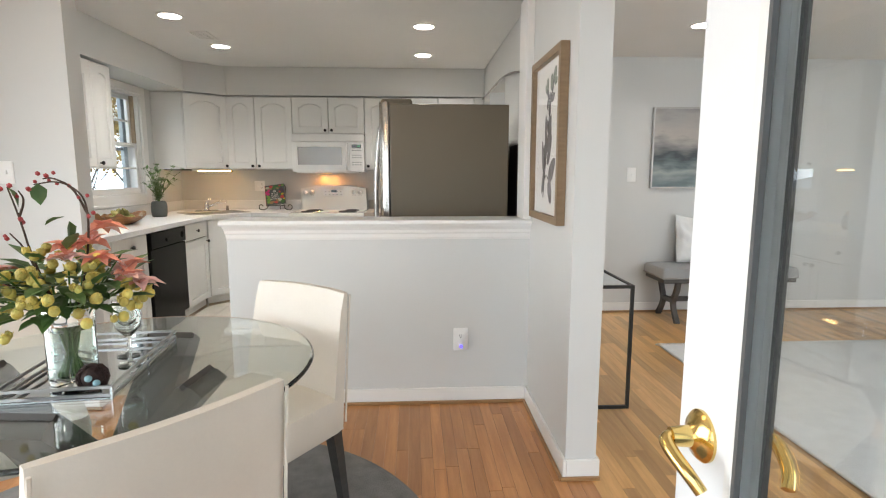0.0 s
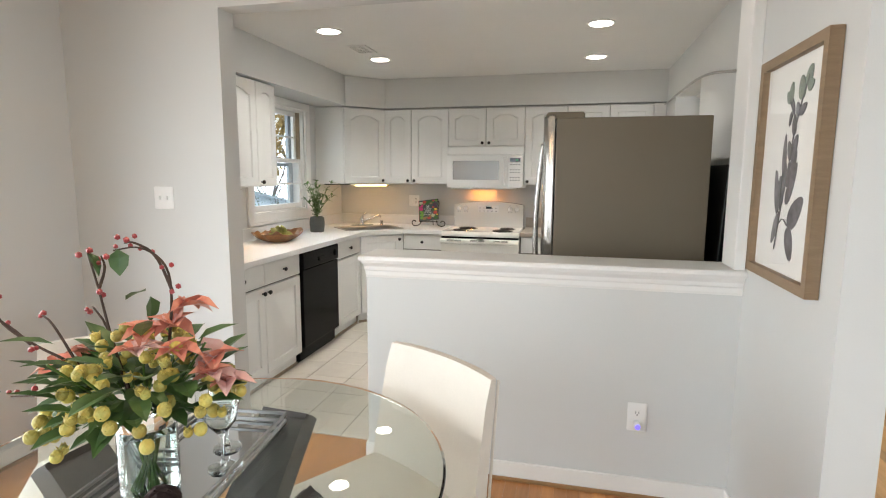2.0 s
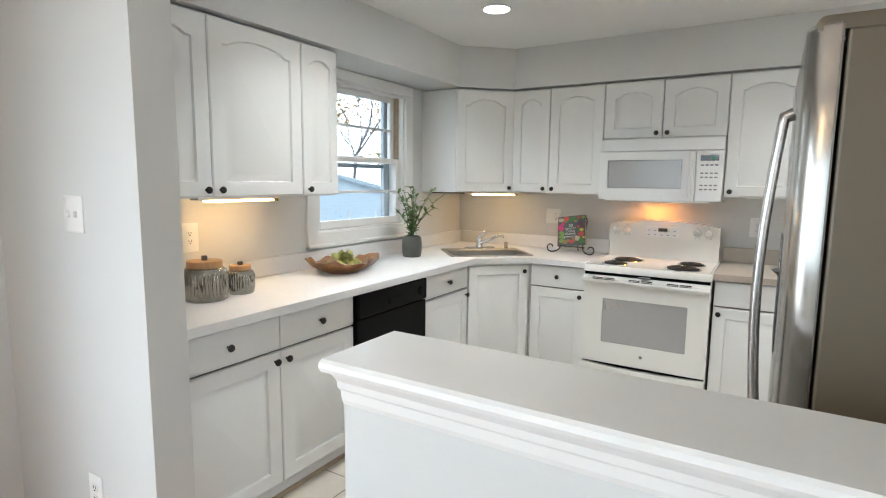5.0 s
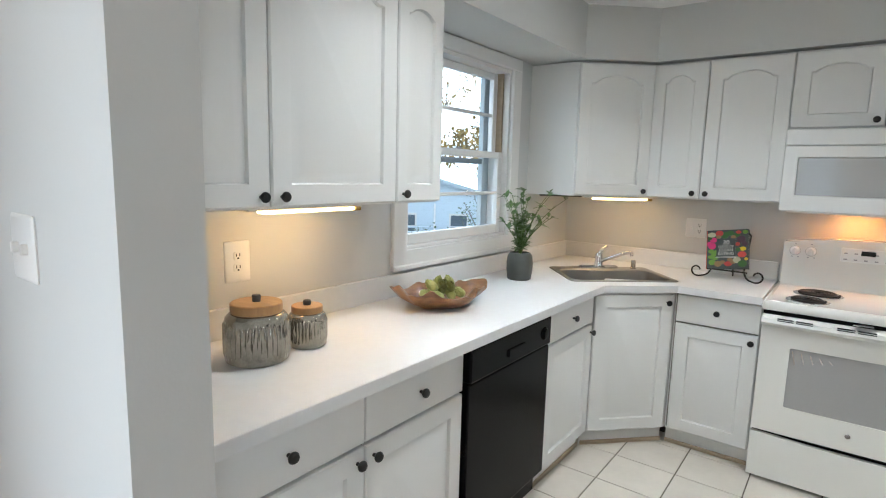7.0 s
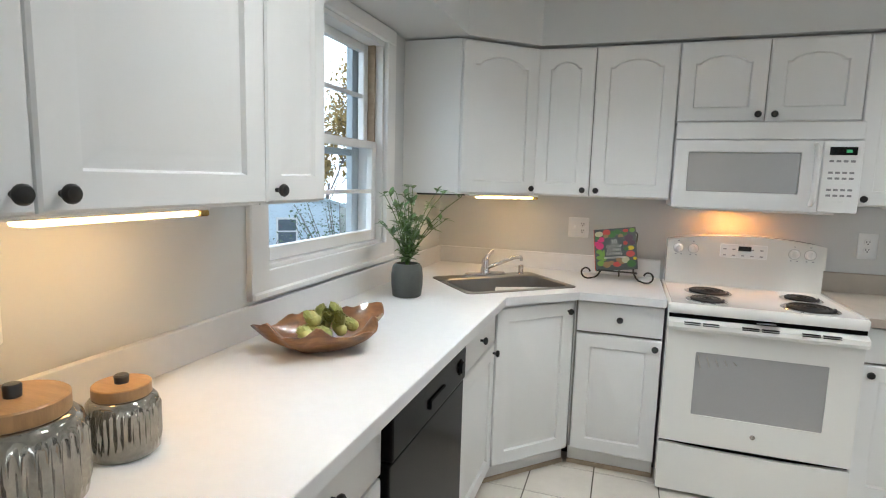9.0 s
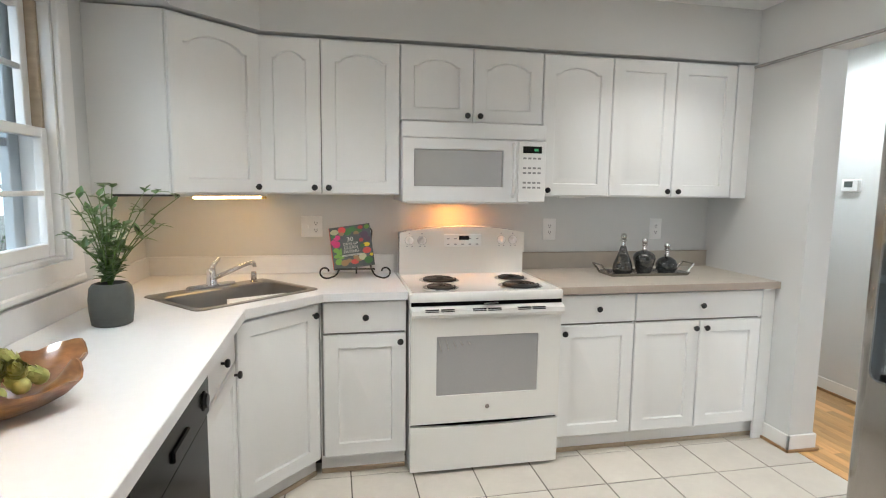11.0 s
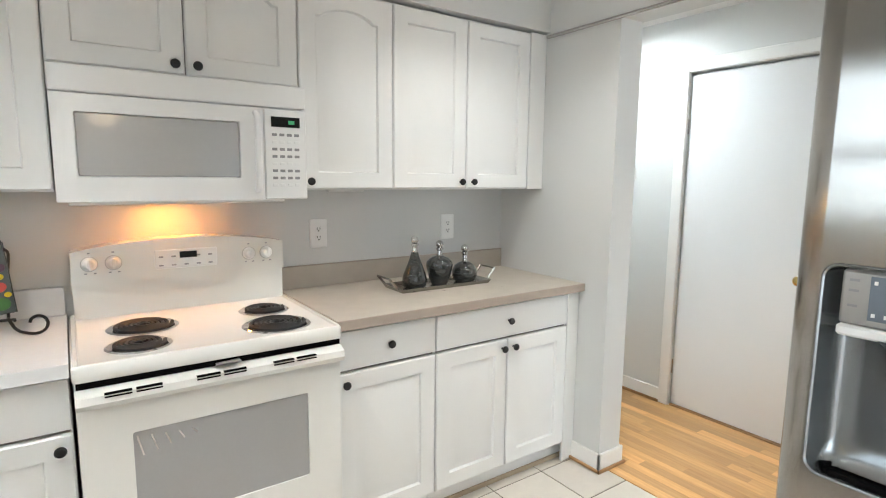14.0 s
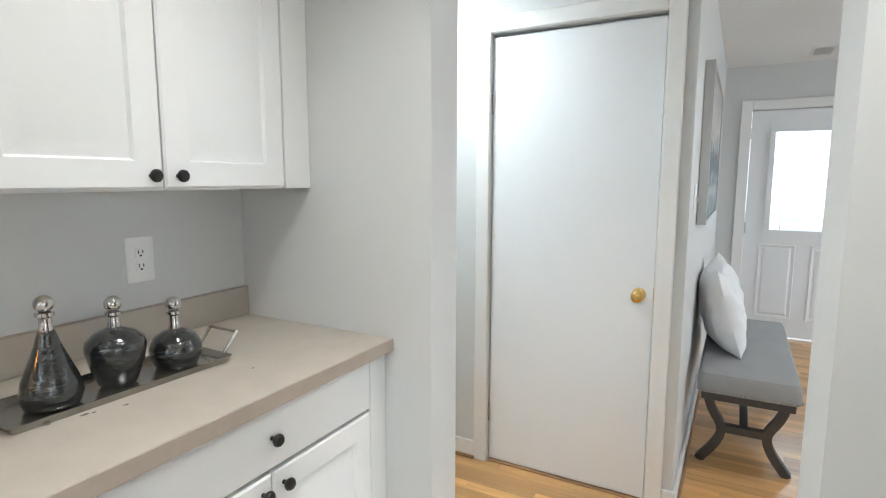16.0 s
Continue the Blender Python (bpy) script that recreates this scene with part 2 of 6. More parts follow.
def lathe(profile, n=32, bm=None, centre=(0, 0), ends=(True, True), ribs=0, depth=0.0):
    cx, cy = centre
    loops = []
    for r, z, *flag in profile:
        row = []
        for i in range(n):
            a = 2 * math.pi * i / n
            k = 1 + (depth * math.cos(ribs * a) if ribs and flag else 0)
            row.append((cx + r * k * math.cos(a), cy + r * k * math.sin(a), z))
        loops.append(row)
    return loft(loops, ends, bm=bm)


def rrect(w, h, r, n=4, cx=0.0, cy=0.0):
    out = []
    for sx, sy, a0 in ((1, 1, 0), (-1, 1, 90), (-1, -1, 180), (1, -1, 270)):
        for i in range(n + 1):
            a = radians(a0 + 90 * i / n)
            out.append((cx + sx * (w / 2 - r) + r * math.cos(a), cy + sy * (h / 2 - r) + r * math.sin(a)))
    return out


def tube(points, radius, n=8, bm=None, taper=1.0, smoothness=0):
    pts = [Vector(p) for p in points]
    for _ in range(smoothness):
        fresh = [pts[0]]
        for a, b in zip(pts, pts[1:]):
            fresh += [a * 0.75 + b * 0.25, a * 0.25 + b * 0.75]
        pts = fresh + [pts[-1]]
    loops, side = [], None
    for i, p in enumerate(pts):
        ahead = (pts[min(i + 1, len(pts) - 1)] - pts[max(i - 1, 0)]).normalized()
        if side is None:
            side = ahead.orthogonal().normalized()
        side = (side - ahead * side.dot(ahead)).normalized()
        up = ahead.cross(side)
        k = i / max(1, len(pts) - 1)
        r = (radius if not callable(radius) else radius(k)) * (1 + (taper - 1) * k)
        loops.append([p + r * (side * math.cos(2 * math.pi * j / n) + up * math.sin(2 * math.pi * j / n)) for j in range(n)])
    return loft(loops, bm=bm)


def beam(p0, p1, w, t, across, bm=None):
    p0, p1 = Vector(p0), Vector(p1)
    along = (p1 - p0).normalized()
    a = Vector(across)
    a = (a - along * a.dot(along)).normalized()
    b = along.cross(a)
    return loft([[p + a * sx * w / 2 + b * sy * t / 2 for sx, sy in ((1, 1), (-1, 1), (-1, -1), (1, -1))] for p in (p0, p1)], bm=bm)


def slab(points, z0, z1, holes=(), bm=None):
    """A flat piece with the outline of points, and holes through it."""
    bm = bm or bmesh.new()
    edges = []
    for loop in (points, *holes):
        vs = [bm.verts.new((x, y, z1)) for x, y in loop]
        edges += [bm.edges.new((a, b)) for a, b in zip(vs, vs[1:] + vs[:1])]
    faces = [g for g in bmesh.ops.triangle_fill(bm, edges=edges, use_beauty=True)["geom"] if isinstance(g, bmesh.types.BMFace)]
    made = bmesh.ops.extrude_face_region(bm, geom=faces)["geom"]
    for v in made:
        if isinstance(v, bmesh.types.BMVert):
            v.co.z = z0
    return bm


def upright(points, y0, y1, holes=(), bm=None):
    """As slab, for an outline in x and z, between two depths."""
    bm = slab(points, -y0, -y1, holes, bm)
    bmesh.ops.rotate(bm, cent=(0, 0, 0), matrix=Matrix.Rotation(radians(90), 3, "X"), verts=bm.verts)
    return bm


def ball(bm, p, r, sub=1, squash=1.0):
    made = bmesh.ops.create_icosphere(bm, subdivisions=sub, radius=r)["verts"]
    for v in made:
        v.co = Vector((v.co.x, v.co.y, v.co.z * squash)) + Vector(p)
    return bm


def leaf(bm, p, ahead, length, width, fold=0.25, droop=0.2):
    """A pointed leaf with a fold along its rib."""
    ahead = Vector(ahead).normalized()
    side = ahead.cross(Vector((0, 0, 1)))
    side = side.normalized() if side.length > 0.05 else Vector((1, 0, 0))
    up = side.cross(ahead)
    p = Vector(p)
    rib = [bm.verts.new(p + ahead * length * k - up * droop * length * k * k) for k in (0, 0.35, 0.7, 1)]
    for s in (1, -1):
        edge = [bm.verts.new(p + ahead * length * k - up * droop * length * k * k + s * side * width * w + up * fold * width * w) for k, w in ((0.3, 0.5), (0.65, 0.42))]
        for f in ((rib[0], rib[1], edge[0]), (rib[1], rib[2], edge[1], edge[0]), (rib[2], rib[3], edge[1])):
            bm.faces.new(f if s > 0 else f[::-1])


# ---------------------------------------------------------------- the shell of the rooms
KITCHEN_CEIL, ROOM_CEIL = 2.435, 2.365
WIN_Y0, WIN_Y1, WIN_Z0, WIN_Z1 = -1.78, -0.86, 1.12, 2.07

bm = box(-0.16, -3.21, -0.1, 0.0, WIN_Y0, KITCHEN_CEIL)
box(-0.16, WIN_Y1, -0.1, 0.0, 0.12, KITCHEN_CEIL, bm=bm)
box(-0.16, WIN_Y0, -0.1, 0.0, WIN_Y1, WIN_Z0, bm=bm)
box(-0.16, WIN_Y0, WIN_Z1, 0.0, WIN_Y1, KITCHEN_CEIL, bm=bm)
wall_west = structure("wall_west", bm, WALL, "light grey painted kitchen wall round a sash window", "wall")
structure("wall_north", box(0.0, 0.0, -0.1, 3.41, 0.12, KITCHEN_CEIL), WALL, "light grey painted wall behind the cooker", "wall")
bm = box(3.41, -0.77, -0.1, 3.565, 0.12, KITCHEN_CEIL)
box(3.41, -1.70, 2.125, 3.565, -0.77, KITCHEN_CEIL, bm=bm)
box(3.41, -3.165, -0.1, 3.565, -1.70, KITCHEN_CEIL, bm=bm)
box(3.14, -1.905, -0.1, 3.41, -1.68, 1.74, bm=bm)
structure("wall_east", bm, WALL, "light grey painted wall with a passage to the hall", "wall")
bm = box(-0.25, -3.335, -0.1, 0.855, -3.21, KITCHEN_CEIL)
box(0.855, -3.335, 2.268, 3.295, -3.21, KITCHEN_CEIL, bm=bm)
structure("wall_divider", bm, WALL, "painted wall with a wide opening between dining room and kitchen", "wall")
structure("half_wall", box(1.616, -3.335, -0.1, 3.295, -3.165, 0.961), WALL, "painted half wall between dining room and kitchen", "wall")
bm = box(3.295, -4.155, -0.1, 3.43, -3.165, KITCHEN_CEIL)
structure("wall_picture", bm, WALL, "painted wall end with a framed botanical print", "wall")
bm = box(-0.25, -6.5, -0.1, -0.10, -6.25, KITCHEN_CEIL)
box(-0.25, -4.12, -0.1, -0.10, -3.335, KITCHEN_CEIL, bm=bm)
box(-0.25, -6.25, 2.08, -0.10, -4.12, KITCHEN_CEIL, bm=bm)
box(-0.25, -6.25, -0.1, -0.10, -4.12, 0.05, bm=bm)
structure("wall_dining_west", bm, WALL, "painted dining room wall with a white casing", "wall")
bm = box(-0.25, -6.62, -0.1, 0.30, -6.5, KITCHEN_CEIL)
box(3.05, -6.62, -0.1, 4.6, -6.5, KITCHEN_CEIL, bm=bm)
box(0.30, -6.62, 2.15, 3.05, -6.5, KITCHEN_CEIL, bm=bm)
box(4.6, -6.62, -0.1, 6.8, -6.5, 0.65, bm=bm)
box(4.6, -6.62, 2.15, 6.8, -6.5, KITCHEN_CEIL, bm=bm)
box(6.8, -6.62, -0.1, 7.9, -6.5, KITCHEN_CEIL, bm=bm)
structure("wall_south", bm, WALL, "painted outer wall with garden doors and a window", "wall")
bm = box(4.415, -0.51, -0.1, 4.540, 1.2, ROOM_CEIL)
box(4.415, -1.36, -0.1, 4.540, -1.25, ROOM_CEIL, bm=bm)
box(4.415, -1.25, 2.04, 4.540, -0.51, ROOM_CEIL, bm=bm)
structure("wall_hall", bm, WALL, "painted hall wall round a closet door", "wall")
structure("wall_hall_end", box(3.41, 1.2, -0.1, 4.540, 1.32, ROOM_CEIL), WALL, "painted wall at the end of the hall", "wall")
structure("wall_hall_west", box(3.41, 0.12, -0.1, 3.53, 1.2, ROOM_CEIL), WALL, "painted hall side wall", "wall")
structure("wall_closet_back", box(5.2, -1.24, -0.1, 5.3, 0.4, ROOM_CEIL), WALL, "painted closet wall", "wall")
structure("wall_living_north", box(4.540, -1.36, -0.1, 7.73, -1.24, ROOM_CEIL), WALL, "grey painted living room wall behind a bench", "wall")
bm = box(7.6, -6.5, -0.1, 7.73, -2.515, ROOM_CEIL)
box(7.6, -1.575, -0.1, 7.73, -1.36, ROOM_CEIL, bm=bm)
box(7.6, -2.515, 1.99, 7.73, -1.575, ROOM_CEIL, bm=bm)
structure("wall_living_east", bm, WALL, "grey painted living room wall with the front door", "wall")
structure("ceiling_kitchen", box(-0.16, -3.335, KITCHEN_CEIL, 3.565, 0.12, 2.56), CEIL, "smooth white kitchen ceiling", "ceiling")
structure("ceiling_dining", box(-0.25, -6.62, KITCHEN_CEIL, 3.41, -3.335, 2.56), CEIL, "smooth white dining room ceiling", "ceiling")
bm = box(3.565, -3.335, ROOM_CEIL, 7.9, 1.32, 2.56)
box(3.41, -6.62, ROOM_CEIL, 7.9, -3.335, 2.56, bm=bm)
box(3.41, 0.12, ROOM_CEIL, 3.565, 1.32, 2.56, bm=bm)
structure("ceiling_living", bm, CEIL, "smooth white living room and hall ceiling", "ceiling")
outline = [(0.0, -3.21), (0.345, -3.21), (0.345, -0.64), (0.66, -0.345), (3.41, -0.345), (3.41, 0.0), (0.0, 0.0)]
structure("soffit", slab(outline, 2.142, KITCHEN_CEIL), WALL, "light grey boxed soffit above the wall cabinets", "soffit")

# pipe along the passage head that bends down behind the refrigerator
pipe = part("wall_conduit", tube([(3.392, -0.345, 2.118), (3.392, -1.0, 2.122), (3.392, -1.64, 2.126), (3.390, -2.1, 2.085), (3.388, -2.5, 2.02), (3.386, -2.74, 1.98), (3.386, -3.0, 1.945), (3.386, -3.15, 1.93)], 0.0085, 10, smoothness=2), HANDLE, smooth=True)
tagged(pipe, "thin grey conduit that bends along the kitchen wall", "conduit")


# ---------------------------------------------------------------- trim
def run_trim(name, pieces, material, label, category):
    bm = bmesh.new()
    for p in pieces:
        box(*p, bevel=0.003, bm=bm)
    return tagged(part(name, bm, material), label, category, kind="structure")


H = 0.092
base = [(1.604, -3.349, 0.0, 3.282, -3.335, H), (1.602, -3.335, 0.0, 1.616, -3.165, H),
        (-0.085, -3.349, 0.0, 0.869, -3.335, H), (0.855, -3.335, 0.0, 0.869, -3.198, H),
        (3.281, -4.169, 0.0, 3.295, -3.335, H), (3.295, -4.169, 0.0, 3.444, -4.155, H), (3.43, -4.155, 0.0, 3.444, -3.335, H),
        (-0.10, -3.90, 0.0, -0.086, -3.335, H),
        (3.396, -0.784, 0.0, 3.41, -0.60, H), (3.396, -0.784, 0.0, 3.579, -0.77, H), (3.565, -0.77, 0.0, 3.579, 1.2, H),
        (4.401, -0.445, 0.0, 4.415, 1.2, H), (4.401, -1.374, 0.0, 4.415, -1.318, H), (4.415, -1.374, 0.0, 7.6, -1.36, H),
        (7.586, -6.5, 0.0, 7.6, -2.60, H)]
run_trim("baseboard", base, TRIM, "white painted baseboard along the walls", "baseboard")
shoe = [(1.604, -3.362, 0.0, 3.282, -3.349, 0.018), (3.268, -4.181, 0.0, 3.281, -3.349, 0.018), (3.268, -4.182, 0.0, 3.444, -4.169, 0.018),
        (-0.085, -3.362, 0.0, 0.882, -3.349, 0.018), (-0.086, -3.90, 0.0, -0.073, -3.349, 0.018), (4.388, -0.445, 0.0, 4.401, 1.2, 0.018),
        (3.384, -0.797, 0.0, 3.396, -0.60, 0.016), (3.384, -0.797, 0.0, 3.591, -0.784, 0.016), (4.388, -1.387, 0.0, 7.6, -1.374, 0.018), (4.388, -1.374, 0.0, 4.401, -1.318, 0.018)]
run_trim("shoe_moulding", shoe, SHOE, "oak shoe moulding at the foot of the baseboard", "moulding")
run_trim("trim_opening", [(3.252, -3.345, 1.0705, 3.295, -3.155, 2.268)], TRIM, "white jamb board beside the opening", "trim")
run_trim("trim_casing", [(-0.10, -4.12, 0.0, -0.08, -3.98, 2.1), (-0.10, -3.965, 0.0, -0.086, -3.90, 2.14)], TRIM, "white door casing on the dining room wall", "trim")

# moulded cap of the half wall
prof = [(0.165, 0.0), (0.169, 0.010), (0.171, 0.028), (0.177, 0.034), (0.179, 0.048), (0.191, 0.064), (0.194, 0.072), (0.211, 0.072), (0.215, 0.080), (0.214, 0.090), (0.207, 0.096)]
loops = []
for d, z in prof:
    o = d - 0.165
    loops.append([(1.616 - 0.001 - 0.5 * o, -3.335 - 0.001 - o, 0.960 + 1.15 * z), (3.294, -3.335 - 0.001 - o, 0.960 + 1.15 * z), (3.294, -3.165 + 0.001 + o, 0.960 + 1.15 * z), (1.616 - 0.001 - 0.5 * o, -3.165 + 0.001 + o, 0.960 + 1.15 * z)])
cap = thing("half_wall_cap", pose(0, 0, 0), "white moulded wooden cap on the half wall", "ledge")
part("moulding", loft(loops[:7]), TRIM, cap, "stepped moulding under the cap")
part("top_board", loft([[(x, y, z + 0.0002) for x, y, z in row] for row in loops[7:]]), TRIM, cap, "smooth white top board")


# ---------------------------------------------------------------- cabinets
KNOB = None


def knob(parent, x, z, y):
    """A dark round knob on a short stem, in front of a door."""
    global KNOB
    if KNOB is None:
        prof = [(0.0055, 0.0), (0.0055, 0.012), (0.0125, 0.015), (0.0155, 0.020), (0.0155, 0.024), (0.012, 0.029), (0.004, 0.031)]
        bm = lathe(prof, 16)
        bmesh.ops.rotate(bm, cent=(0, 0, 0), matrix=Matrix.Rotation(radians(90), 3, "X"), verts=bm.verts)
        KNOB = part("knob", bm, IRON, parent, "round dark bronze knob", True, Matrix.Translation((x, y, z)))
        return KNOB
    ob = KNOB.copy()
    scene.collection.objects.link(ob)
    ob.parent, ob.matrix_basis = parent, Matrix.Translation((x, y, z))
    return ob


def panel_loop(w, h, side, foot, head, arch, inset, y, n=14):
    """Outline of a raised panel; arch: rise of its curved head."""
    x0, x1, z0 = side + inset, w - side - inset, foot + inset
    pts = [(x0, z0), (x1, z0)]
    for i in range(n + 1):
        u = i / n
        s = max(0.0, 1 - ((2 * u - 1) / 0.86) ** 2) ** 0.75 if arch else 0.0
        pts.append((x1 + (x0 - x1) * u, h - head - arch - inset + arch * s))
    return [(x, y, z) for x, z in pts]


def door(parent, x, z, w, h, y, arch=0.0, panel=True, knob_at=None, name="door"):
    """A door or drawer front of pressed board, its back at depth y."""
    t, g = 0.019, 0.0015
    w, h = w - 2 * g, h - 2 * g
    bm = bmesh.new()
    if panel:
        side, foot, head = (0.070, 0.066, 0.066) if w > 0.27 else (0.055, 0.066, 0.066)
        n = 14
        def outer(y, e):
            pts = [(e, y, e), (w - e, y, e)]
            for i in range(n + 1):
                pts.append((w - e + (2 * e - w) * i / n, y, h - e))
            return pts
        loops = [outer(0, 0.0), outer(-t + 0.005, 0.0), outer(-t, 0.005),
                 panel_loop(w, h, side, foot, head, arch, -0.002, -t), panel_loop(w, h, side, foot, head, arch, 0.003, -t + 0.011),
                 panel_loop(w, h, side, foot, head, arch, 0.008, -t + 0.011), panel_loop(w, h, side, foot, head, arch, 0.036, -t + 0.0005)]
        loft(loops, bm=bm)
    else:
        loft([[(e, yy, e), (w - e, yy, e), (w - e, yy, h - e), (e, yy, h - e)] for yy, e in ((0, 0), (-t + 0.006, 0), (-t + 0.0015, 0.002), (-t, 0.006))], bm=bm)
    ob = part(name, bm, CAB, parent, "", True, Matrix.Translation((x + g, y, z + g)))
    if knob_at:
        knob(ob, knob_at[0], knob_at[1], -t)
    return ob


def wall_cabinet(m, w, h, doors, label, filler=0.0, depth=0.305):
    """doors: rows of left, width, arch, knob's side ('l' or 'r')."""
    c = thing("wall_cabinet", m, label, "cabinet", "white wall cabinets")
    part("body", box(0.0, -depth, 0.0, w, -0.002, h, 0.0015), CAB, c)
    # A dark sheet behind the doors puts the shade into their gaps.
    part("shade_sheet", box(0.006, -depth - 0.001, 0.006, w - filler - 0.006, -depth + 0.001, h - 0.006), GAPSHADE, c, "dark sheet painting the shade between the doors")
    for x, dw, arch, side in doors:
        door(c, x, 0.004, dw, h - 0.012, -depth - 0.002, arch, True, (0.032 if side == "l" else dw - 0.035, 0.030))
    if filler:
        part("filler_strip", box(w - filler, -depth - 0.02, 0.0, w, -depth, h, 0.002), CAB, c)
    return c


def base_cabinet(m, w, fronts, label, depth=0.588, filler=0.0):
    """fronts: rows of kind, left, width, knob's side."""
    c = thing("base_cabinet", m, label, "cabinet", "white base cabinets")
    part("body", box(0.0, -depth, 0.095, w, -0.002, 0.874, 0.0015), CAB, c)
    part("toe_kick", box(0.0, -depth + 0.035, 0.0, w, -depth + 0.055, 0.095), CAB, c)
    part("shoe_strip", box(0.0, -depth + 0.022, 0.0, w, -depth + 0.035, 0.022, 0.003), BARE, c, "bare wood strip at the floor")
    # Here too the gaps get their shade from a dark sheet.
    part("shade_sheet", box(0.006, -depth - 0.001, 0.105, w - filler - 0.006, -depth + 0.001, 0.868), GAPSHADE, c, "dark sheet painting the shade between the fronts")
    for kind, x, dw, side in fronts:
        if kind == "drawer":
            door(c, x, 0.716, dw, 0.150, -depth - 0.002, 0, False, (dw / 2, 0.075), "drawer")
        elif kind == "door":
            door(c, x, 0.102, dw, 0.606, -depth - 0.002, 0, True, (0.030 if side == "l" else dw - 0.033, 0.565))
        else:
            door(c, x, 0.102, dw, 0.762, -depth - 0.002, 0, True, (0.030 if side == "l" else dw - 0.033, 0.715))
    if filler:
        part("filler_strip", box(w - filler, -depth - 0.018, 0.0, w, -depth, 0.874, 0.002), CAB, c)
    return c


UZ, UH = 1.364, 0.770
wall_cabinet(pose(0, -3.208, UZ, 0, 0, 90), 1.014, UH, [(0.0, 0.488, 0.035, "r"), (0.490, 0.524, 0.038, "l")], "white wall cabinet with two arched raised-panel doors")
wall_cabinet(pose(0, -2.192, UZ, 0, 0, 90), 0.260, UH, [(0.0, 0.260, 0.025, "l")], "narrow white wall cabinet beside the window")
wall_cabinet(pose(0.640, 0, UZ), 0.695, UH, [(0.0, 0.298, 0.035, "r"), (0.300, 0.395, 0.038, "l")], "white wall cabinet with two arched raised-panel doors")
wall_cabinet(pose(1.337, 0, 1.746), 0.772, 0.388, [(0.0, 0.384, 0.035, "r"), (0.386, 0.386, 0.035, "l")], "short white wall cabinet above the microwave")
wall_cabinet(pose(2.111, 0, UZ), 0.406, UH, [(0.0, 0.406, 0.035, "l")], "white wall cabinet with one arched door")
wall_cabinet(pose(2.519, 0, UZ), 0.889, UH, [(0.0, 0.389, 0.0, "r"), (0.391, 0.389, 0.0, "l")], "white wall cabinet with two square raised-panel doors", filler=0.105)
# corner wall cabinet with its slanted door
c = thing("wall_cabinet", pose(0, 0, UZ), "white corner wall cabinet with a slanted arched door", "cabinet", "white wall cabinets")
part("body", slab([(0.002, -0.002), (0.002, -0.62), (0.305, -0.62), (0.645, -0.308), (0.645, -0.002)], 0.0, UH), CAB, c)
dx, dy = 0.645 - 0.305, 0.62 - 0.308
dl, da = math.hypot(dx, dy), math.degrees(math.atan2(dy, dx))
d = door(c, 0, 0, dl - 0.012, UH - 0.012, 0, 0.045, True, (dl - 0.05, 0.030))
d.matrix_basis = pose(0.305 + 0.006 * dx / dl + 0.002, -0.62 + 0.006 * dy / dl - 0.002, 0.006, 0, 0, da)

BY0 = -3.208
base_cabinet(pose(0, BY0, 0, 0, 0, 90), 1.066, [("drawer", 0.058, 0.525, ""), ("drawer", 0.585, 0.479, ""), ("door", 0.058, 0.525, "r"), ("door", 0.585, 0.479, "l")], "white base cabinet with two drawers over two doors")
base_cabinet(pose(0, -1.478, 0, 0, 0, 90), 0.535, [("drawer", 0.0, 0.53, ""), ("door", 0.0, 0.53, "r")], "white base cabinet with a drawer over a door")
base_cabinet(pose(0.926, 0, 0), 0.410, [("drawer", 0.014, 0.396, ""), ("door", 0.014, 0.396, "r")], "white base cabinet with a drawer over a door")
base_cabinet(pose(2.120, 0, 0), 0.434, [("drawer", 0.0, 0.432, ""), ("door", 0.0, 0.432, "l")], "white base cabinet with a drawer over a door")
base_cabinet(pose(2.556, 0, 0), 0.852, [("drawer", 0.0, 0.772, ""), ("door", 0.0, 0.385, "r"), ("door", 0.387, 0.385, "l")], "white base cabinet with a wide drawer over two doors", filler=0.078)
# corner sink cabinet
c = thing("base_cabinet", pose(0, 0, 0), "white corner sink cabinet with one tall slanted door", "cabinet", "white base cabinets")
part("body", slab([(0.50, -0.50), (0.588, -0.938), (0.922, -0.590), (0.922, -0.3)], 0.095, 0.874, ()), CAB, c)
dx, dy = 0.922 - 0.588, 0.938 - 0.590
dl, da = math.hypot(dx, dy), math.degrees(math.atan2(dy, dx))
d = door(c, 0, 0, dl - 0.03, 0.762, 0, 0, True, (dl - 0.07, 0.715))
d.matrix_basis = pose(0.588 + 0.015 * dx / dl + 0.0015, -0.938 + 0.015 * dy / dl - 0.0015, 0.102, 0, 0, da)
part("toe_kick", box(0, 0.035, 0, dl, 0.05, 0.095), CAB, c, m=pose(0.588, -0.938, 0, 0, 0, da))
part("shoe_strip", box(0, 0.022, 0, dl, 0.035, 0.022, 0.003), BARE, c, m=pose(0.588, -0.938, 0, 0, 0, da))

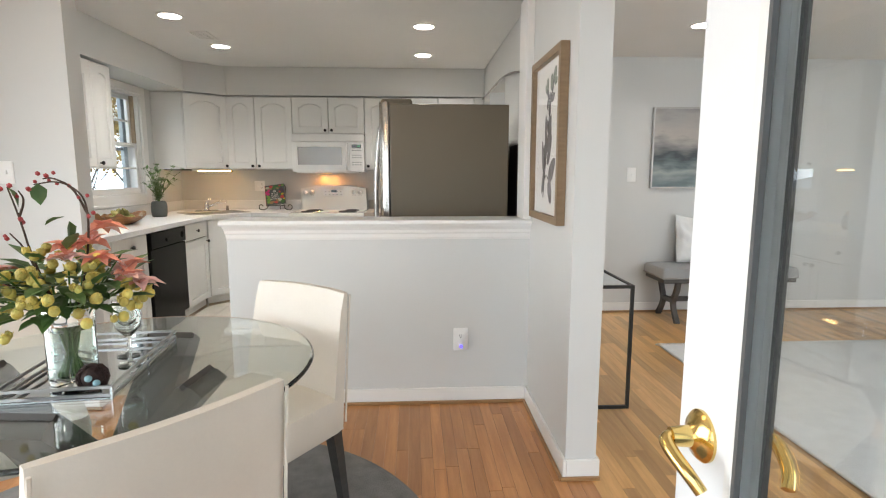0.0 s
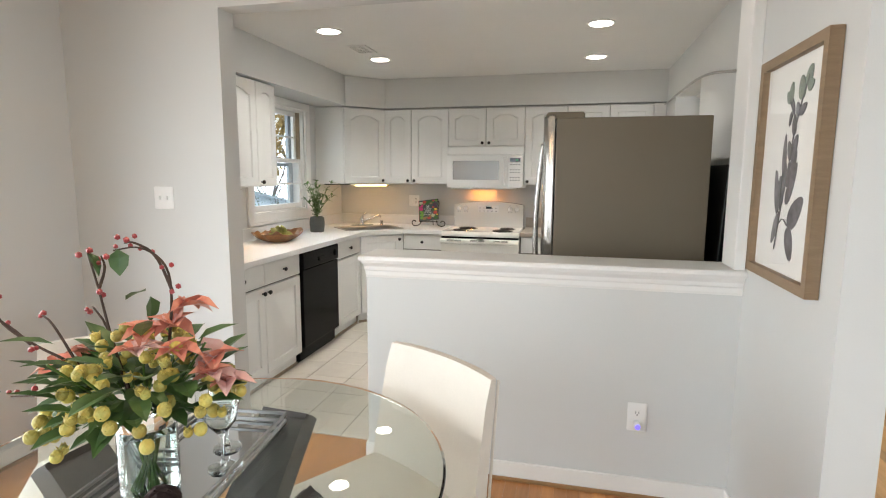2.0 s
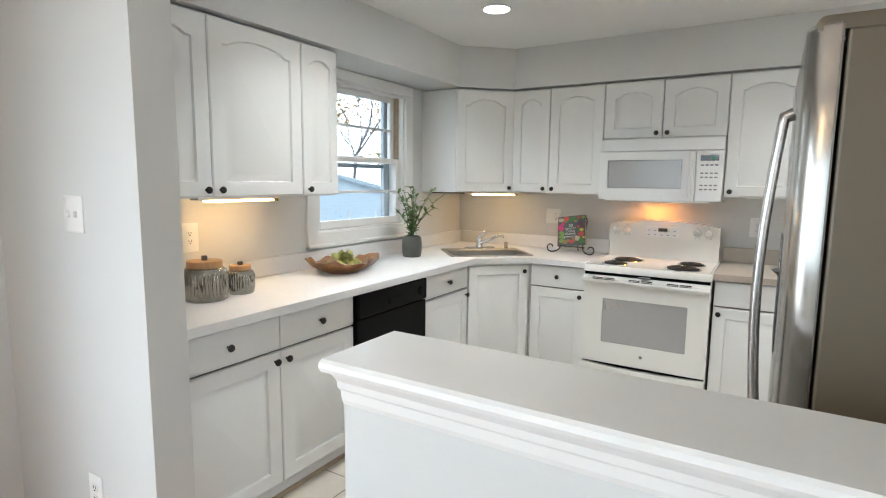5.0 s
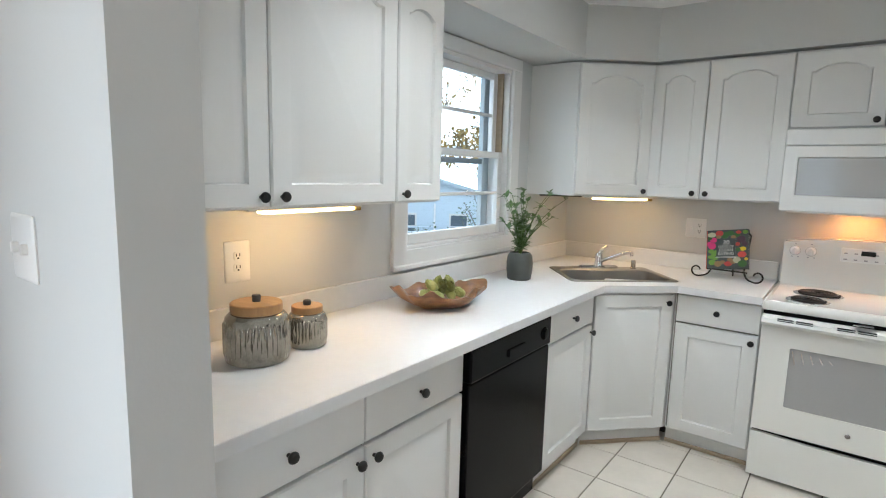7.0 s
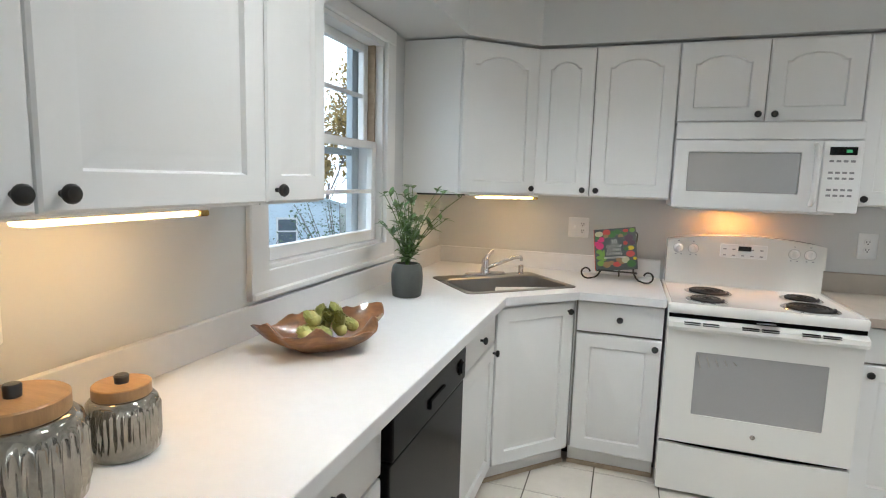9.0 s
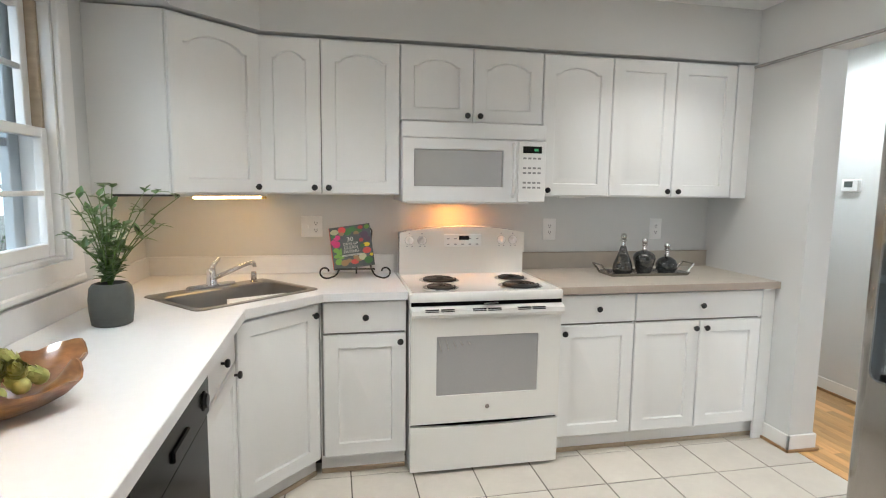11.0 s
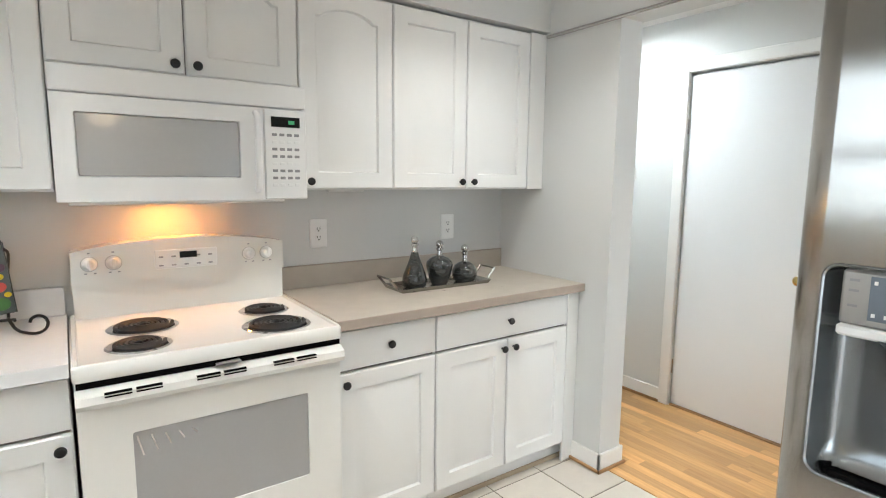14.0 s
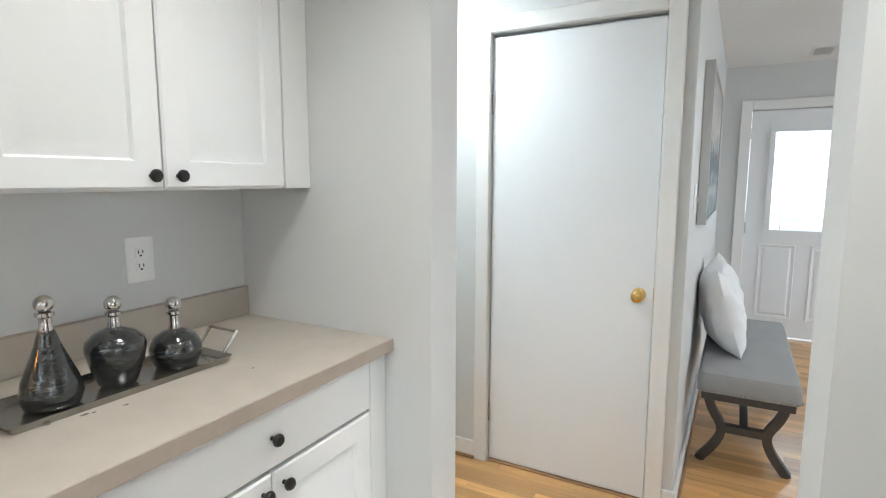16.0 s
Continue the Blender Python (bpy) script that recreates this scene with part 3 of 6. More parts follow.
# ---------------------------------------------------------------- worktops, backsplash, sink
SX, SY, SA = 0.548, -0.562, 42
SINKW, SINKD = 0.62, 0.46
turn = Matrix.Rotation(radians(SA), 2)
hole = [tuple(turn @ Vector(p) + Vector((SX, SY))) for p in rrect(SINKW - 0.03, SINKD - 0.03, 0.04)]
wt = thing("worktop", pose(0, 0, 0), "white laminate worktop with a cut-out for the corner sink", "worktop")
part("top", slab([(0.002, -3.208), (0.645, -3.208), (0.645, -0.912), (0.946, -0.638), (1.338, -0.638), (1.338, -0.002), (0.002, -0.002)], 0.876, 0.914, [hole]), TOPW, wt)
for p, q in (((0.6458, -3.208), (0.6458, -0.9125)), ((0.6458, -0.9125), (0.946, -0.6388)), ((0.946, -0.6388), (1.338, -0.6388))):
    part("edge_band", beam((*p, 0.8945), (*q, 0.8945), 0.036, 0.0016, (0, 0, 1)), TOPW, wt)
wt = thing("worktop", pose(0, 0, 0), "beige laminate worktop with chipped spots", "worktop")
part("top", box(2.116, -0.633, 0.878, 3.408, -0.002, 0.914, 0.002), TOPB, wt)
part("edge_band", box(2.116, -0.6385, 0.876, 3.409, -0.633, 0.9135, 0.001), EDGEB, wt, "brownish beige edge band")
for cx, cy, r in ((2.60, -0.37, 0.006), (2.66, -0.385, 0.008), (2.675, -0.39, 0.005), (2.73, -0.41, 0.006), (3.02, -0.47, 0.004)):
    part("chip", slab([(cx + r * (1 + 0.5 * math.sin(3 * k)) * math.cos(k), cy + 0.5 * r * math.sin(k)) for k in (0, 0.9, 1.8, 2.7, 3.6, 4.5, 5.4)], 0.9142, 0.9146), GROUT, wt, "dark chip in the laminate")
bs = thing("backsplash", pose(0, 0, 0), "low white laminate backsplash", "backsplash")
part("strip", box(0.002, -3.208, 0.914, 0.022, -0.022, 1.016, 0.002), TOPW, bs)
part("strip", box(0.002, -0.022, 0.914, 1.336, -0.002, 1.016, 0.002), TOPW, bs)
bs = thing("backsplash", pose(0, 0, 0), "low beige laminate backsplash", "backsplash")
part("strip", box(2.116, -0.020, 0.914, 3.408, -0.002, 1.014, 0.002), TOPB, bs)
part("edge_band", box(2.116, -0.022, 1.0142, 3.408, -0.002, 1.0165, 0.0008), EDGEB, bs)

sink = thing("corner_sink", pose(SX, SY, 0.914, 0, 0, SA), "stainless steel drop-in sink set across the corner", "sink")
loops = [[(x, y, z) for x, y in rrect(w, dd, r, 5, 0, off)] for w, dd, r, z, off in (
    (SINKW, SINKD, 0.035, 0.0008, 0), (SINKW - 0.006, SINKD - 0.006, 0.033, 0.005, 0), (SINKW - 0.05, SINKD - 0.125, 0.05, 0.0055, -0.035), (SINKW - 0.062, SINKD - 0.137, 0.05, 0.0, -0.035),
    (SINKW - 0.075, SINKD - 0.15, 0.05, -0.12, -0.035), (SINKW - 0.12, SINKD - 0.20, 0.05, -0.150, -0.035), (0.09, 0.09, 0.044, -0.158, -0.035), (0.06, 0.06, 0.029, -0.160, -0.035))]
part("basin", loft(loops, (False, True)), SINK, sink, smooth=True)
part("drain", lathe([(0.028, -0.158), (0.028, -0.1555), (0.018, -0.1545), (0.005, -0.156)], 20, centre=(0, -0.035)), CHROME, sink, smooth=True)
tap = thing("kitchen_tap", pose(SX - 0.13, SY + 0.145, 0.919, 0, 0, SA), "chrome single-lever kitchen tap on the sink rim", "tap")
part("deck_plate", loft([[(x, y, z) for x, y in rrect(w, dd, r, 5)] for w, dd, r, z in ((0.25, 0.055, 0.026, 0), (0.25, 0.055, 0.026, 0.007), (0.235, 0.042, 0.02, 0.014))]), CHROME, tap, smooth=True)
part("body", lathe([(0.027, 0.012), (0.025, 0.03), (0.021, 0.055), (0.023, 0.075), (0.019, 0.088), (0.008, 0.094)], 20), CHROME, tap, smooth=True)
part("spout", tube([(0, -0.01, 0.04), (0.05, -0.045, 0.068), (0.13, -0.10, 0.112), (0.155, -0.115, 0.114), (0.158, -0.117, 0.092)], 0.0105, 12, smoothness=2), CHROME, tap, smooth=True)
part("lever", tube([(0, 0, 0.088), (0.012, 0.0, 0.105), (0.05, 0.012, 0.135)], lambda k: 0.008 + 0.004 * math.sin(3.1 * k), 10, smoothness=2), CHROME, tap, smooth=True)
soap = part("soap_dispenser", lathe([(0.017, 0), (0.017, 0.006), (0.013, 0.01), (0.0145, 0.014), (0.0145, 0.045), (0.012, 0.052), (0.004, 0.053)], 18), HANDLE, smooth=True, m=pose(SX + 0.045, SY + 0.27, 0.919))
tagged(soap, "brushed steel soap dispenser on the sink rim", "soap dispenser")




# ---------------------------------------------------------------- cooker
ck = thing("cooker", pose(1.342, -0.032, 0), "white electric cooker with four coil burners", "cooker")
CW = 0.770
part("body", box(0.004, -0.615, 0.03, CW - 0.004, 0.0, 0.895, 0.004), ENAMEL, ck)
loops = [[(x, y, z) for x, y in rrect(w, dd, r, 4, CW / 2, cy)] for w, dd, r, z, cy in (
    (CW - 0.004, 0.645, 0.012, 0.868, -0.325), (CW, 0.65, 0.014, 0.874, -0.325), (CW, 0.65, 0.014, 0.906, -0.325), (CW - 0.012, 0.638, 0.012, 0.914, -0.325),
    (CW - 0.03, 0.62, 0.012, 0.914, -0.325), (CW - 0.04, 0.61, 0.012, 0.909, -0.325))]
part("cooktop", loft(loops), ENAMEL, ck, smooth=True)
for bx, by, r in ((0.205, -0.30, 0.093), (0.172, -0.515, 0.075), (0.612, -0.285, 0.075), (0.588, -0.512, 0.098)):
    b = part("burner", lathe([(r + 0.014, 0.909), (r + 0.016, 0.913), (r + 0.010, 0.9165), (r + 0.002, 0.914), (r - 0.01, 0.9115), (0.01, 0.9105)], 36, centre=(bx, by)), CHROME, ck, "electric burner in a chrome drip ring", True)
    pts = []
    turns = 4 if r < 0.08 else 5
    for i in range(turns * 22 + 1):
        a = 2 * math.pi * i / 22
        rr = 0.016 + (r - 0.02) * i / (turns * 22)
        pts.append((bx + rr * math.cos(a), by + rr * math.sin(a), 0.919))
    part("coil", tube(pts, 0.0062, 6), COIL, b, "black coil", True)
RING = mat("pale_grey_print", (0.56, 0.55, 0.53), 0.4, bump=0.0)
# back panel with its curved top
out = [(0.018, 0.905), (CW - 0.085, 0.905), (CW - 0.085, 1.135)]
out += [(CW - 0.085 - (CW - 0.103) * i / 16, 1.15 + 0.036 * math.sin(math.pi * i / 16) ** 0.8) for i in range(17)] + [(0.018, 1.135)]
out = [(x * 1.0 + (x - 0.018) / (CW - 0.103) * 0.07, z) for x, z in out]
bp = part("back_panel", upright(out, -0.075, -0.004), ENAMEL, ck)
head = [(x, z) for x, z in out if z > 1.0]
face = [(0.016, 1.035), (CW - 0.013, 1.035)] + head[0:]
part("control_panel", upright([(x, z) for x, z in face], -0.092, -0.073), ENAMEL, ck, "slightly raised control panel")
for kx in (0.072, 0.145, CW - 0.155, CW - 0.085):
    bm = lathe([(0.024, 0), (0.024, 0.006), (0.019, 0.010), (0.017, 0.026), (0.012, 0.030)], 20)
    box(-0.005, -0.018, 0.02, 0.005, 0.018, 0.034, 0.002, bm=bm)
    kn = part("control_knob", bm, PLASTIC, ck, "white control knob", True, pose(kx, -0.092, 1.107, 90))
    part("knob_skirt", lathe([(0.027, 0.0005), (0.027, 0.003), (0.024, 0.004)], 24), RING, kn, "thin grey ring")
    for dx, dz in ((0, 0.038), (-0.012, -0.034), (0.016, -0.034)):
        part("dial_mark", box(kx + dx - 0.004, -0.0932, 1.107 + dz - 0.002, kx + dx + 0.004, -0.0915, 1.107 + dz + 0.002), GREYINK, ck)
disp = part("clock_panel", box(0.275, -0.0945, 1.070, 0.495, -0.091, 1.142, 0.003), PLASTIC, ck, "clock and button panel")
part("display", box(0.36, -0.0965, 1.108, 0.42, -0.094, 1.132), DARKGLASS, disp)
for i in range(5):
    for j in range(2):
        if not (j == 1 and i == 2):
            part("button", box(0.289 + 0.043 * i, -0.0955, 1.080 + 0.032 * j, 0.304 + 0.043 * i, -0.094, 1.086 + 0.032 * j, 0.001), GREYINK, disp)
# oven door
win = rrect(0.515, 0.295, 0.006, 3, 0.389, 0.549)
od = part("oven_door", upright([(0.006, 0.262), (CW - 0.006, 0.262), (CW - 0.006, 0.845), (0.006, 0.845)], -0.640, -0.617, [win]), ENAMEL, ck)
part("window", box(0.389 - 0.2585, -0.634, 0.549 - 0.149, 0.389 + 0.2585, -0.626, 0.549 + 0.149), GREYGLASS, od, "grey oven window")
bm = loft([[(x, y, z) for y, z in ((-0.640, 0.792), (-0.668, 0.797), (-0.676, 0.812), (-0.672, 0.832), (-0.640, 0.846))] for x in (0.004, 0.012, CW - 0.012, CW - 0.004)])
hd = part("handle", bm, ENAMEL, od, "full-width white handle", True)
for gx in (0.07, 0.30, 0.525):
    for i in range(2):
        for j in range(2):
            part("vent_slot", box(gx + 0.075 * i, -0.6765, 0.8255 + 0.008 * j, gx + 0.065 + 0.075 * i, -0.664, 0.8290 + 0.008 * j), BLACK, od)
part("latch", box(0.375, -0.672, 0.846, 0.45, -0.64, 0.852, 0.002), CHROME, ck, m=pose(0, 0, 0, 0, -1.5, 0))
# Slanted bars on the window's front stand in for the rack's glints.
for i in range(5):
    part("window_glint", beam((0.142 + 0.036 * i, -0.6352, 0.682 - 0.004 * i), (0.156 + 0.036 * i, -0.6352, 0.620 + 0.008 * i), 0.004, 0.002, (1, 0, 0)), CHROME, od, "slim pale bar on the oven window, painted as a glint")
part("badge", lathe([(0.011, 0), (0.011, 0.002), (0.006, 0.003)], 20), HANDLE, od, "small round grey badge", True, pose(0.389, -0.640, 0.335, 90))
# Black strips stand in for the shade above the oven door and the drawer.
part("vent_shade_strip", box(0.008, -0.642, 0.848, CW - 0.008, -0.60, 0.867), BLACK, ck, "black strip for the shade in the gap above the oven door")
part("drawer_shade_strip", box(0.01, -0.618, 0.238, CW - 0.01, -0.610, 0.264), BLACK, ck)
part("drawer", upright([(0.006, 0.02), (CW - 0.006, 0.02), (CW - 0.006, 0.248)] + [(CW - 0.03 - (CW - 0.06) * i / 12, 0.248 - 0.012 * math.sin(math.pi * i / 12)) for i in range(13)] + [(0.006, 0.248)], -0.640, -0.615), ENAMEL, ck, "storage drawer")

# ---------------------------------------------------------------- microwave
mw = thing("microwave", pose(1.338, -0.003, 1.322), "white over-range microwave with a lit underside", "microwave")
part("body", box(0.002, -0.365, 0.012, 0.768, 0.0, 0.418, 0.004), PLASTIC, mw)
part("vent_strip", box(0.0, -0.392, 0.338, 0.770, -0.36, 0.418, 0.006, seg=2), PLASTIC, mw)
dr = part("door", upright([(0.003, 0.014), (0.610, 0.014), (0.610, 0.332), (0.003, 0.332)], -0.402, -0.362, [rrect(0.47, 0.19, 0.006, 3, 0.295, 0.185)]), PLASTIC, mw)
part("door_rim", upright(rrect(0.545, 0.262, 0.01, 3, 0.297, 0.182), -0.405, -0.4015, [rrect(0.472, 0.192, 0.006, 3, 0.295, 0.185)]), PLASTIC, dr)
part("window", box(0.062, -0.396, 0.092, 0.528, -0.388, 0.278), GREYGLASS, dr, "grey mesh window")
part("handle", tube([(0.585, -0.400, 0.045), (0.585, -0.425, 0.06), (0.585, -0.430, 0.18), (0.585, -0.425, 0.30), (0.585, -0.400, 0.315)], 0.011, 10, smoothness=2), PLASTIC, dr, "", True)
cp = part("control_panel", box(0.613, -0.402, 0.014, 0.767, -0.362, 0.332, 0.004), PLASTIC, mw)
part("display", box(0.638, -0.4035, 0.270, 0.742, -0.4005, 0.306), DARKGLASS, cp)
part("digits", box(0.700, -0.4042, 0.281, 0.722, -0.4034, 0.294), GREEN, cp, "green clock digits")
for i in range(4):
    for j in range(8):
        part("button", box(0.640 + 0.027 * i, -0.4032, 0.060 + 0.0255 * j, 0.658 + 0.027 * i, -0.4010, 0.0695 + 0.0255 * j, 0.001), GREYINK if (i * 3 + j) % 3 else PLASTIC, cp)
part("underside", box(0.03, -0.34, 0.0, 0.70, -0.02, 0.012, 0.003), PLASTIC, mw)
part("hood_bulb", box(0.27, -0.19, -0.002, 0.37, -0.13, 0.001), HOODON, mw, "glowing orange hood lamp")

# ---------------------------------------------------------------- dishwasher
dw = thing("dishwasher", pose(0, -2.139, 0, 0, 0, 90), "black built-in dishwasher under the white worktop", "dishwasher")
part("tub", box(0.006, -0.58, 0.02, 0.640, -0.03, 0.868), BLACK, dw)
part("door", box(0.006, -0.625, 0.13, 0.640, -0.58, 0.735, 0.006, seg=2), BLACK, dw)
cpn = part("control_panel", box(0.006, -0.632, 0.740, 0.640, -0.58, 0.868, 0.008, seg=2), BLACK, dw)
part("dial", lathe([(0.028, 0), (0.028, 0.003), (0.022, 0.006), (0.020, 0.011), (0.01, 0.012)], 22), BLACK, cpn, "", True, pose(0.575, -0.632, 0.80, 90))
part("latch", box(0.26, -0.640, 0.775, 0.40, -0.630, 0.805, 0.004), BLACK, cpn)
part("toe_panel", box(0.006, -0.56, 0.0, 0.640, -0.53, 0.125, 0.003), BLACK, dw)

# ---------------------------------------------------------------- refrigerator
fr = thing("refrigerator", pose(3.256, -1.920, 0, 0, 0, -90) @ Matrix.Diagonal((1, 1, 1.022, 1)), "stainless side-by-side refrigerator with a water dispenser", "refrigerator")
FW = 0.895
part("cabinet", box(0.004, -0.765, 0.02, FW - 0.004, 0.0, 1.722, 0.006, seg=2), FRSIDE, fr, "brown-grey painted case")
part("kick_grille", box(0.02, -0.76, 0.0, FW - 0.02, -0.70, 0.06), BLACK, fr)
for hx in (0.05, FW - 0.05):
    bm = loft([[(x, y, z) for x, y in rrect(w, dd, 0.015, 4, hx, cy)] for w, dd, z, cy in ((0.085, 0.20, 1.722, -0.72), (0.085, 0.20, 1.742, -0.72), (0.075, 0.185, 1.752, -0.72))])
    part("hinge_cover", bm, FRSIDE, fr, "", True)


def fridge_door(x0, x1, label, outer, pocket=None):
    """Door carcass with a steel skin that rounds back at its outer side; outer: -1 or 1."""
    z0, z1 = 0.08, 1.74

    def ring(y, e, r=0.0):
        a, b = (x0 + e + r, x1 - e) if outer < 0 else (x0 + e, x1 - e - r)
        return [(x, y, z) for x, z in rrect(b - a, z1 - z0 - 2 * e, 0.010, 4, (a + b) / 2, (z0 + z1) / 2)]
    d = part("door", upright([(x, z) for x, y, z in ring(0, 0.003, 0.03)], -0.815, -0.772, [pocket]) if pocket else loft([ring(-0.772, 0.003), ring(-0.79, 0.003)]), DOOREDGE, fr, label)
    round_side = [(-0.776, 0.0, 0.0), (-0.792, 0.0, 0.0005), (-0.806, 0.0, 0.004), (-0.817, 0.0006, 0.010), (-0.826, 0.0015, 0.019), (-0.8315, 0.003, 0.029), (-0.834, 0.006, 0.042)]
    skin = loft([ring(y, e, r) for y, e, r in round_side], (False, False))
    if pocket:
        face = upright([(x, z) for x, y, z in ring(0, 0.006, 0.042)], -0.834, -0.8335, [pocket])
    else:
        face = loft([ring(-0.834, 0.006, 0.042), ring(-0.8335, 0.0065, 0.042)])
    tmp = bpy.data.meshes.new("tmp")
    face.to_mesh(tmp)
    face.free()
    skin.from_mesh(tmp)
    bpy.data.meshes.remove(tmp)
    part("door_skin", skin, STEEL, d, "brushed stainless steel front", True)
    return d


d1 = fridge_door(0.003, 0.368, "freezer door with a dispenser", -1, rrect(0.232, 0.365, 0.022, 5, 0.175, 1.072))
d2 = fridge_door(0.376, FW - 0.003, "tall refrigerator door", 1)
bm = loft([[(x, y, z) for x, z in rrect(w, hh, r, 5, 0.175, 1.072)] for y, w, hh, r in ((-0.836, 0.240, 0.373, 0.025), (-0.838, 0.236, 0.369, 0.024), (-0.836, 0.230, 0.363, 0.022), (-0.815, 0.226, 0.359, 0.024), (-0.795, 0.212, 0.345, 0.030), (-0.781, 0.18, 0.31, 0.04), (-0.775, 0.12, 0.25, 0.05))], (False, True))
pk = part("dispenser_recess", bm, mat("dispenser_grey", (0.27, 0.29, 0.30), 0.24, 0.75, var=0.04, bump=0.0), d1, "glossy grey dispenser recess", True)
part("dispenser_panel", box(0.085, -0.835, 1.160, 0.272, -0.785, 1.250, 0.004), mat("dispenser_panel_grey", (0.40, 0.39, 0.37), 0.3, 0.5, bump=0.0), d1, "grey touch panel")
part("dispenser_screen", box(0.125, -0.8365, 1.172, 0.212, -0.834, 1.243), mat("screen_grey", (0.17, 0.20, 0.24), 0.15, bump=0.0), d1)
for i in range(5):
    for j in (0, 1):
        part("icon", box(0.130 + 0.017 * i, -0.8374, 1.178 + 0.052 * j, 0.135 + 0.017 * i, -0.8363, 1.184 + 0.052 * j), PLASTIC, d1)
for ix in (0.151, 0.180):
    part("icon", box(ix, -0.8374, 1.197, ix + 0.006, -0.8363, 1.217), PLASTIC, d1)
for iz in (1.190, 1.215, 1.232):
    part("icon", box(0.230, -0.8358, iz, 0.256, -0.8347, iz + 0.004), GREYINK, d1)
    part("icon", box(0.096, -0.8358, iz, 0.110, -0.8347, iz + 0.004), GREYINK, d1)
part("dispenser_lip", box(0.083, -0.837, 1.140, 0.274, -0.785, 1.159, 0.004), PLASTIC, d1, "pale lip below the panel")
bm = lathe([(0.060, 1.142), (0.048, 1.132), (0.034, 1.118), (0.030, 1.108)], 20, centre=(0.19, -0.800))
part("ice_chute", bm, IRON, d1, "", True)
part("paddle", loft([[(0.190 + r * math.cos(a), -0.800 + 0.6 * r * math.sin(a), z) for a in [math.pi + math.pi * i / 12 for i in range(13)] + [2 * math.pi - math.pi * i / 12 for i in range(13)] for r in [0.036 * k]][:26] for k, z in ((0.86, 1.060), (1.0, 1.066), (1.05, 1.115))]), mat("clear_paddle", (0.62, 0.62, 0.60), 0.12, 0.5, bump=0.0), d1, "curved pale clear paddle", True)
part("drip_tray", loft([[(x, y, z) for x, y in rrect(w, dd, 0.02, 4, 0.175, -0.806)] for w, dd, z in ((0.20, 0.050, 0.892), (0.205, 0.052, 0.902), (0.185, 0.040, 0.903), (0.175, 0.034, 0.898))]), BLACK, d1, "", True)
for hx in (0.335, 0.409):
    dd = d1 if hx < 0.37 else d2
    pts = [(hx, -0.838, 0.575), (hx, -0.862, 0.585)] + [(hx, -0.862 - 0.032 * math.sin(math.pi * i / 10), 0.60 + 0.99 * i / 10) for i in range(11)] + [(hx, -0.862, 1.605), (hx, -0.838, 1.615)]
    part("handle", tube(pts, 0.0145, 12), HANDLE, dd, "bowed steel bar handle", True)

# ---------------------------------------------------------------- kitchen window
wd = thing("window_1", pose(0, 0, 0), "white double-hung sash window above the worktop", "window")
wd["kind"] = "structure"
Y0, Y1, Z0, Z1 = WIN_Y0, WIN_Y1, WIN_Z0, WIN_Z1
part("casing_top", box(0.0, Y0 - 0.09, Z1, 0.022, Y1 + 0.09, Z1 + 0.068, 0.004), TRIM, wd)
part("casing_side", box(0.0, Y0 - 0.09, Z0 - 0.005, 0.022, Y0 + 0.002, Z1, 0.004), TRIM, wd)
part("casing_side", box(0.0, Y1 - 0.002, Z0 - 0.005, 0.022, Y1 + 0.09, Z1, 0.004), TRIM, wd)
part("window_sill", loft([[(x, y, z) for y, z in ((Y0 - 0.09, Z0), (Y0 - 0.09, 1.03), (Y1 + 0.09, 1.03), (Y1 + 0.09, Z0))] for x in (0.0, 0.022)]), TRIM, wd)
part("apron", box(0.0, Y0 - 0.09, 1.028, 0.030, Y1 + 0.09, 1.055, 0.006), TRIM, wd)
for y in (Y0, Y1):
    s = 1 if y == Y0 else -1
    part("jamb", box(-0.16, min(y, y + s * 0.018), Z0, 0.0, max(y, y + s * 0.018), Z1), TRIM, wd)
part("jamb_channel", box(-0.10, Y1 - 0.036, 1.60, -0.035, Y1 - 0.018, Z1, 0.003), BARE, wd, "bare weathered sash channel")
part("jamb_channel", box(-0.10, Y0 + 0.018, 1.60, -0.035, Y0 + 0.036, Z1, 0.003), BARE, wd, "bare weathered sash channel")
part("head_jamb", box(-0.16, Y0 + 0.018, Z1 - 0.02, 0.0, Y1 - 0.018, Z1), TRIM, wd)
part("stool", box(-0.16, Y0 + 0.018, Z0 - 0.002, 0.0, Y1 - 0.018, Z0 + 0.016, 0.003), TRIM, wd)
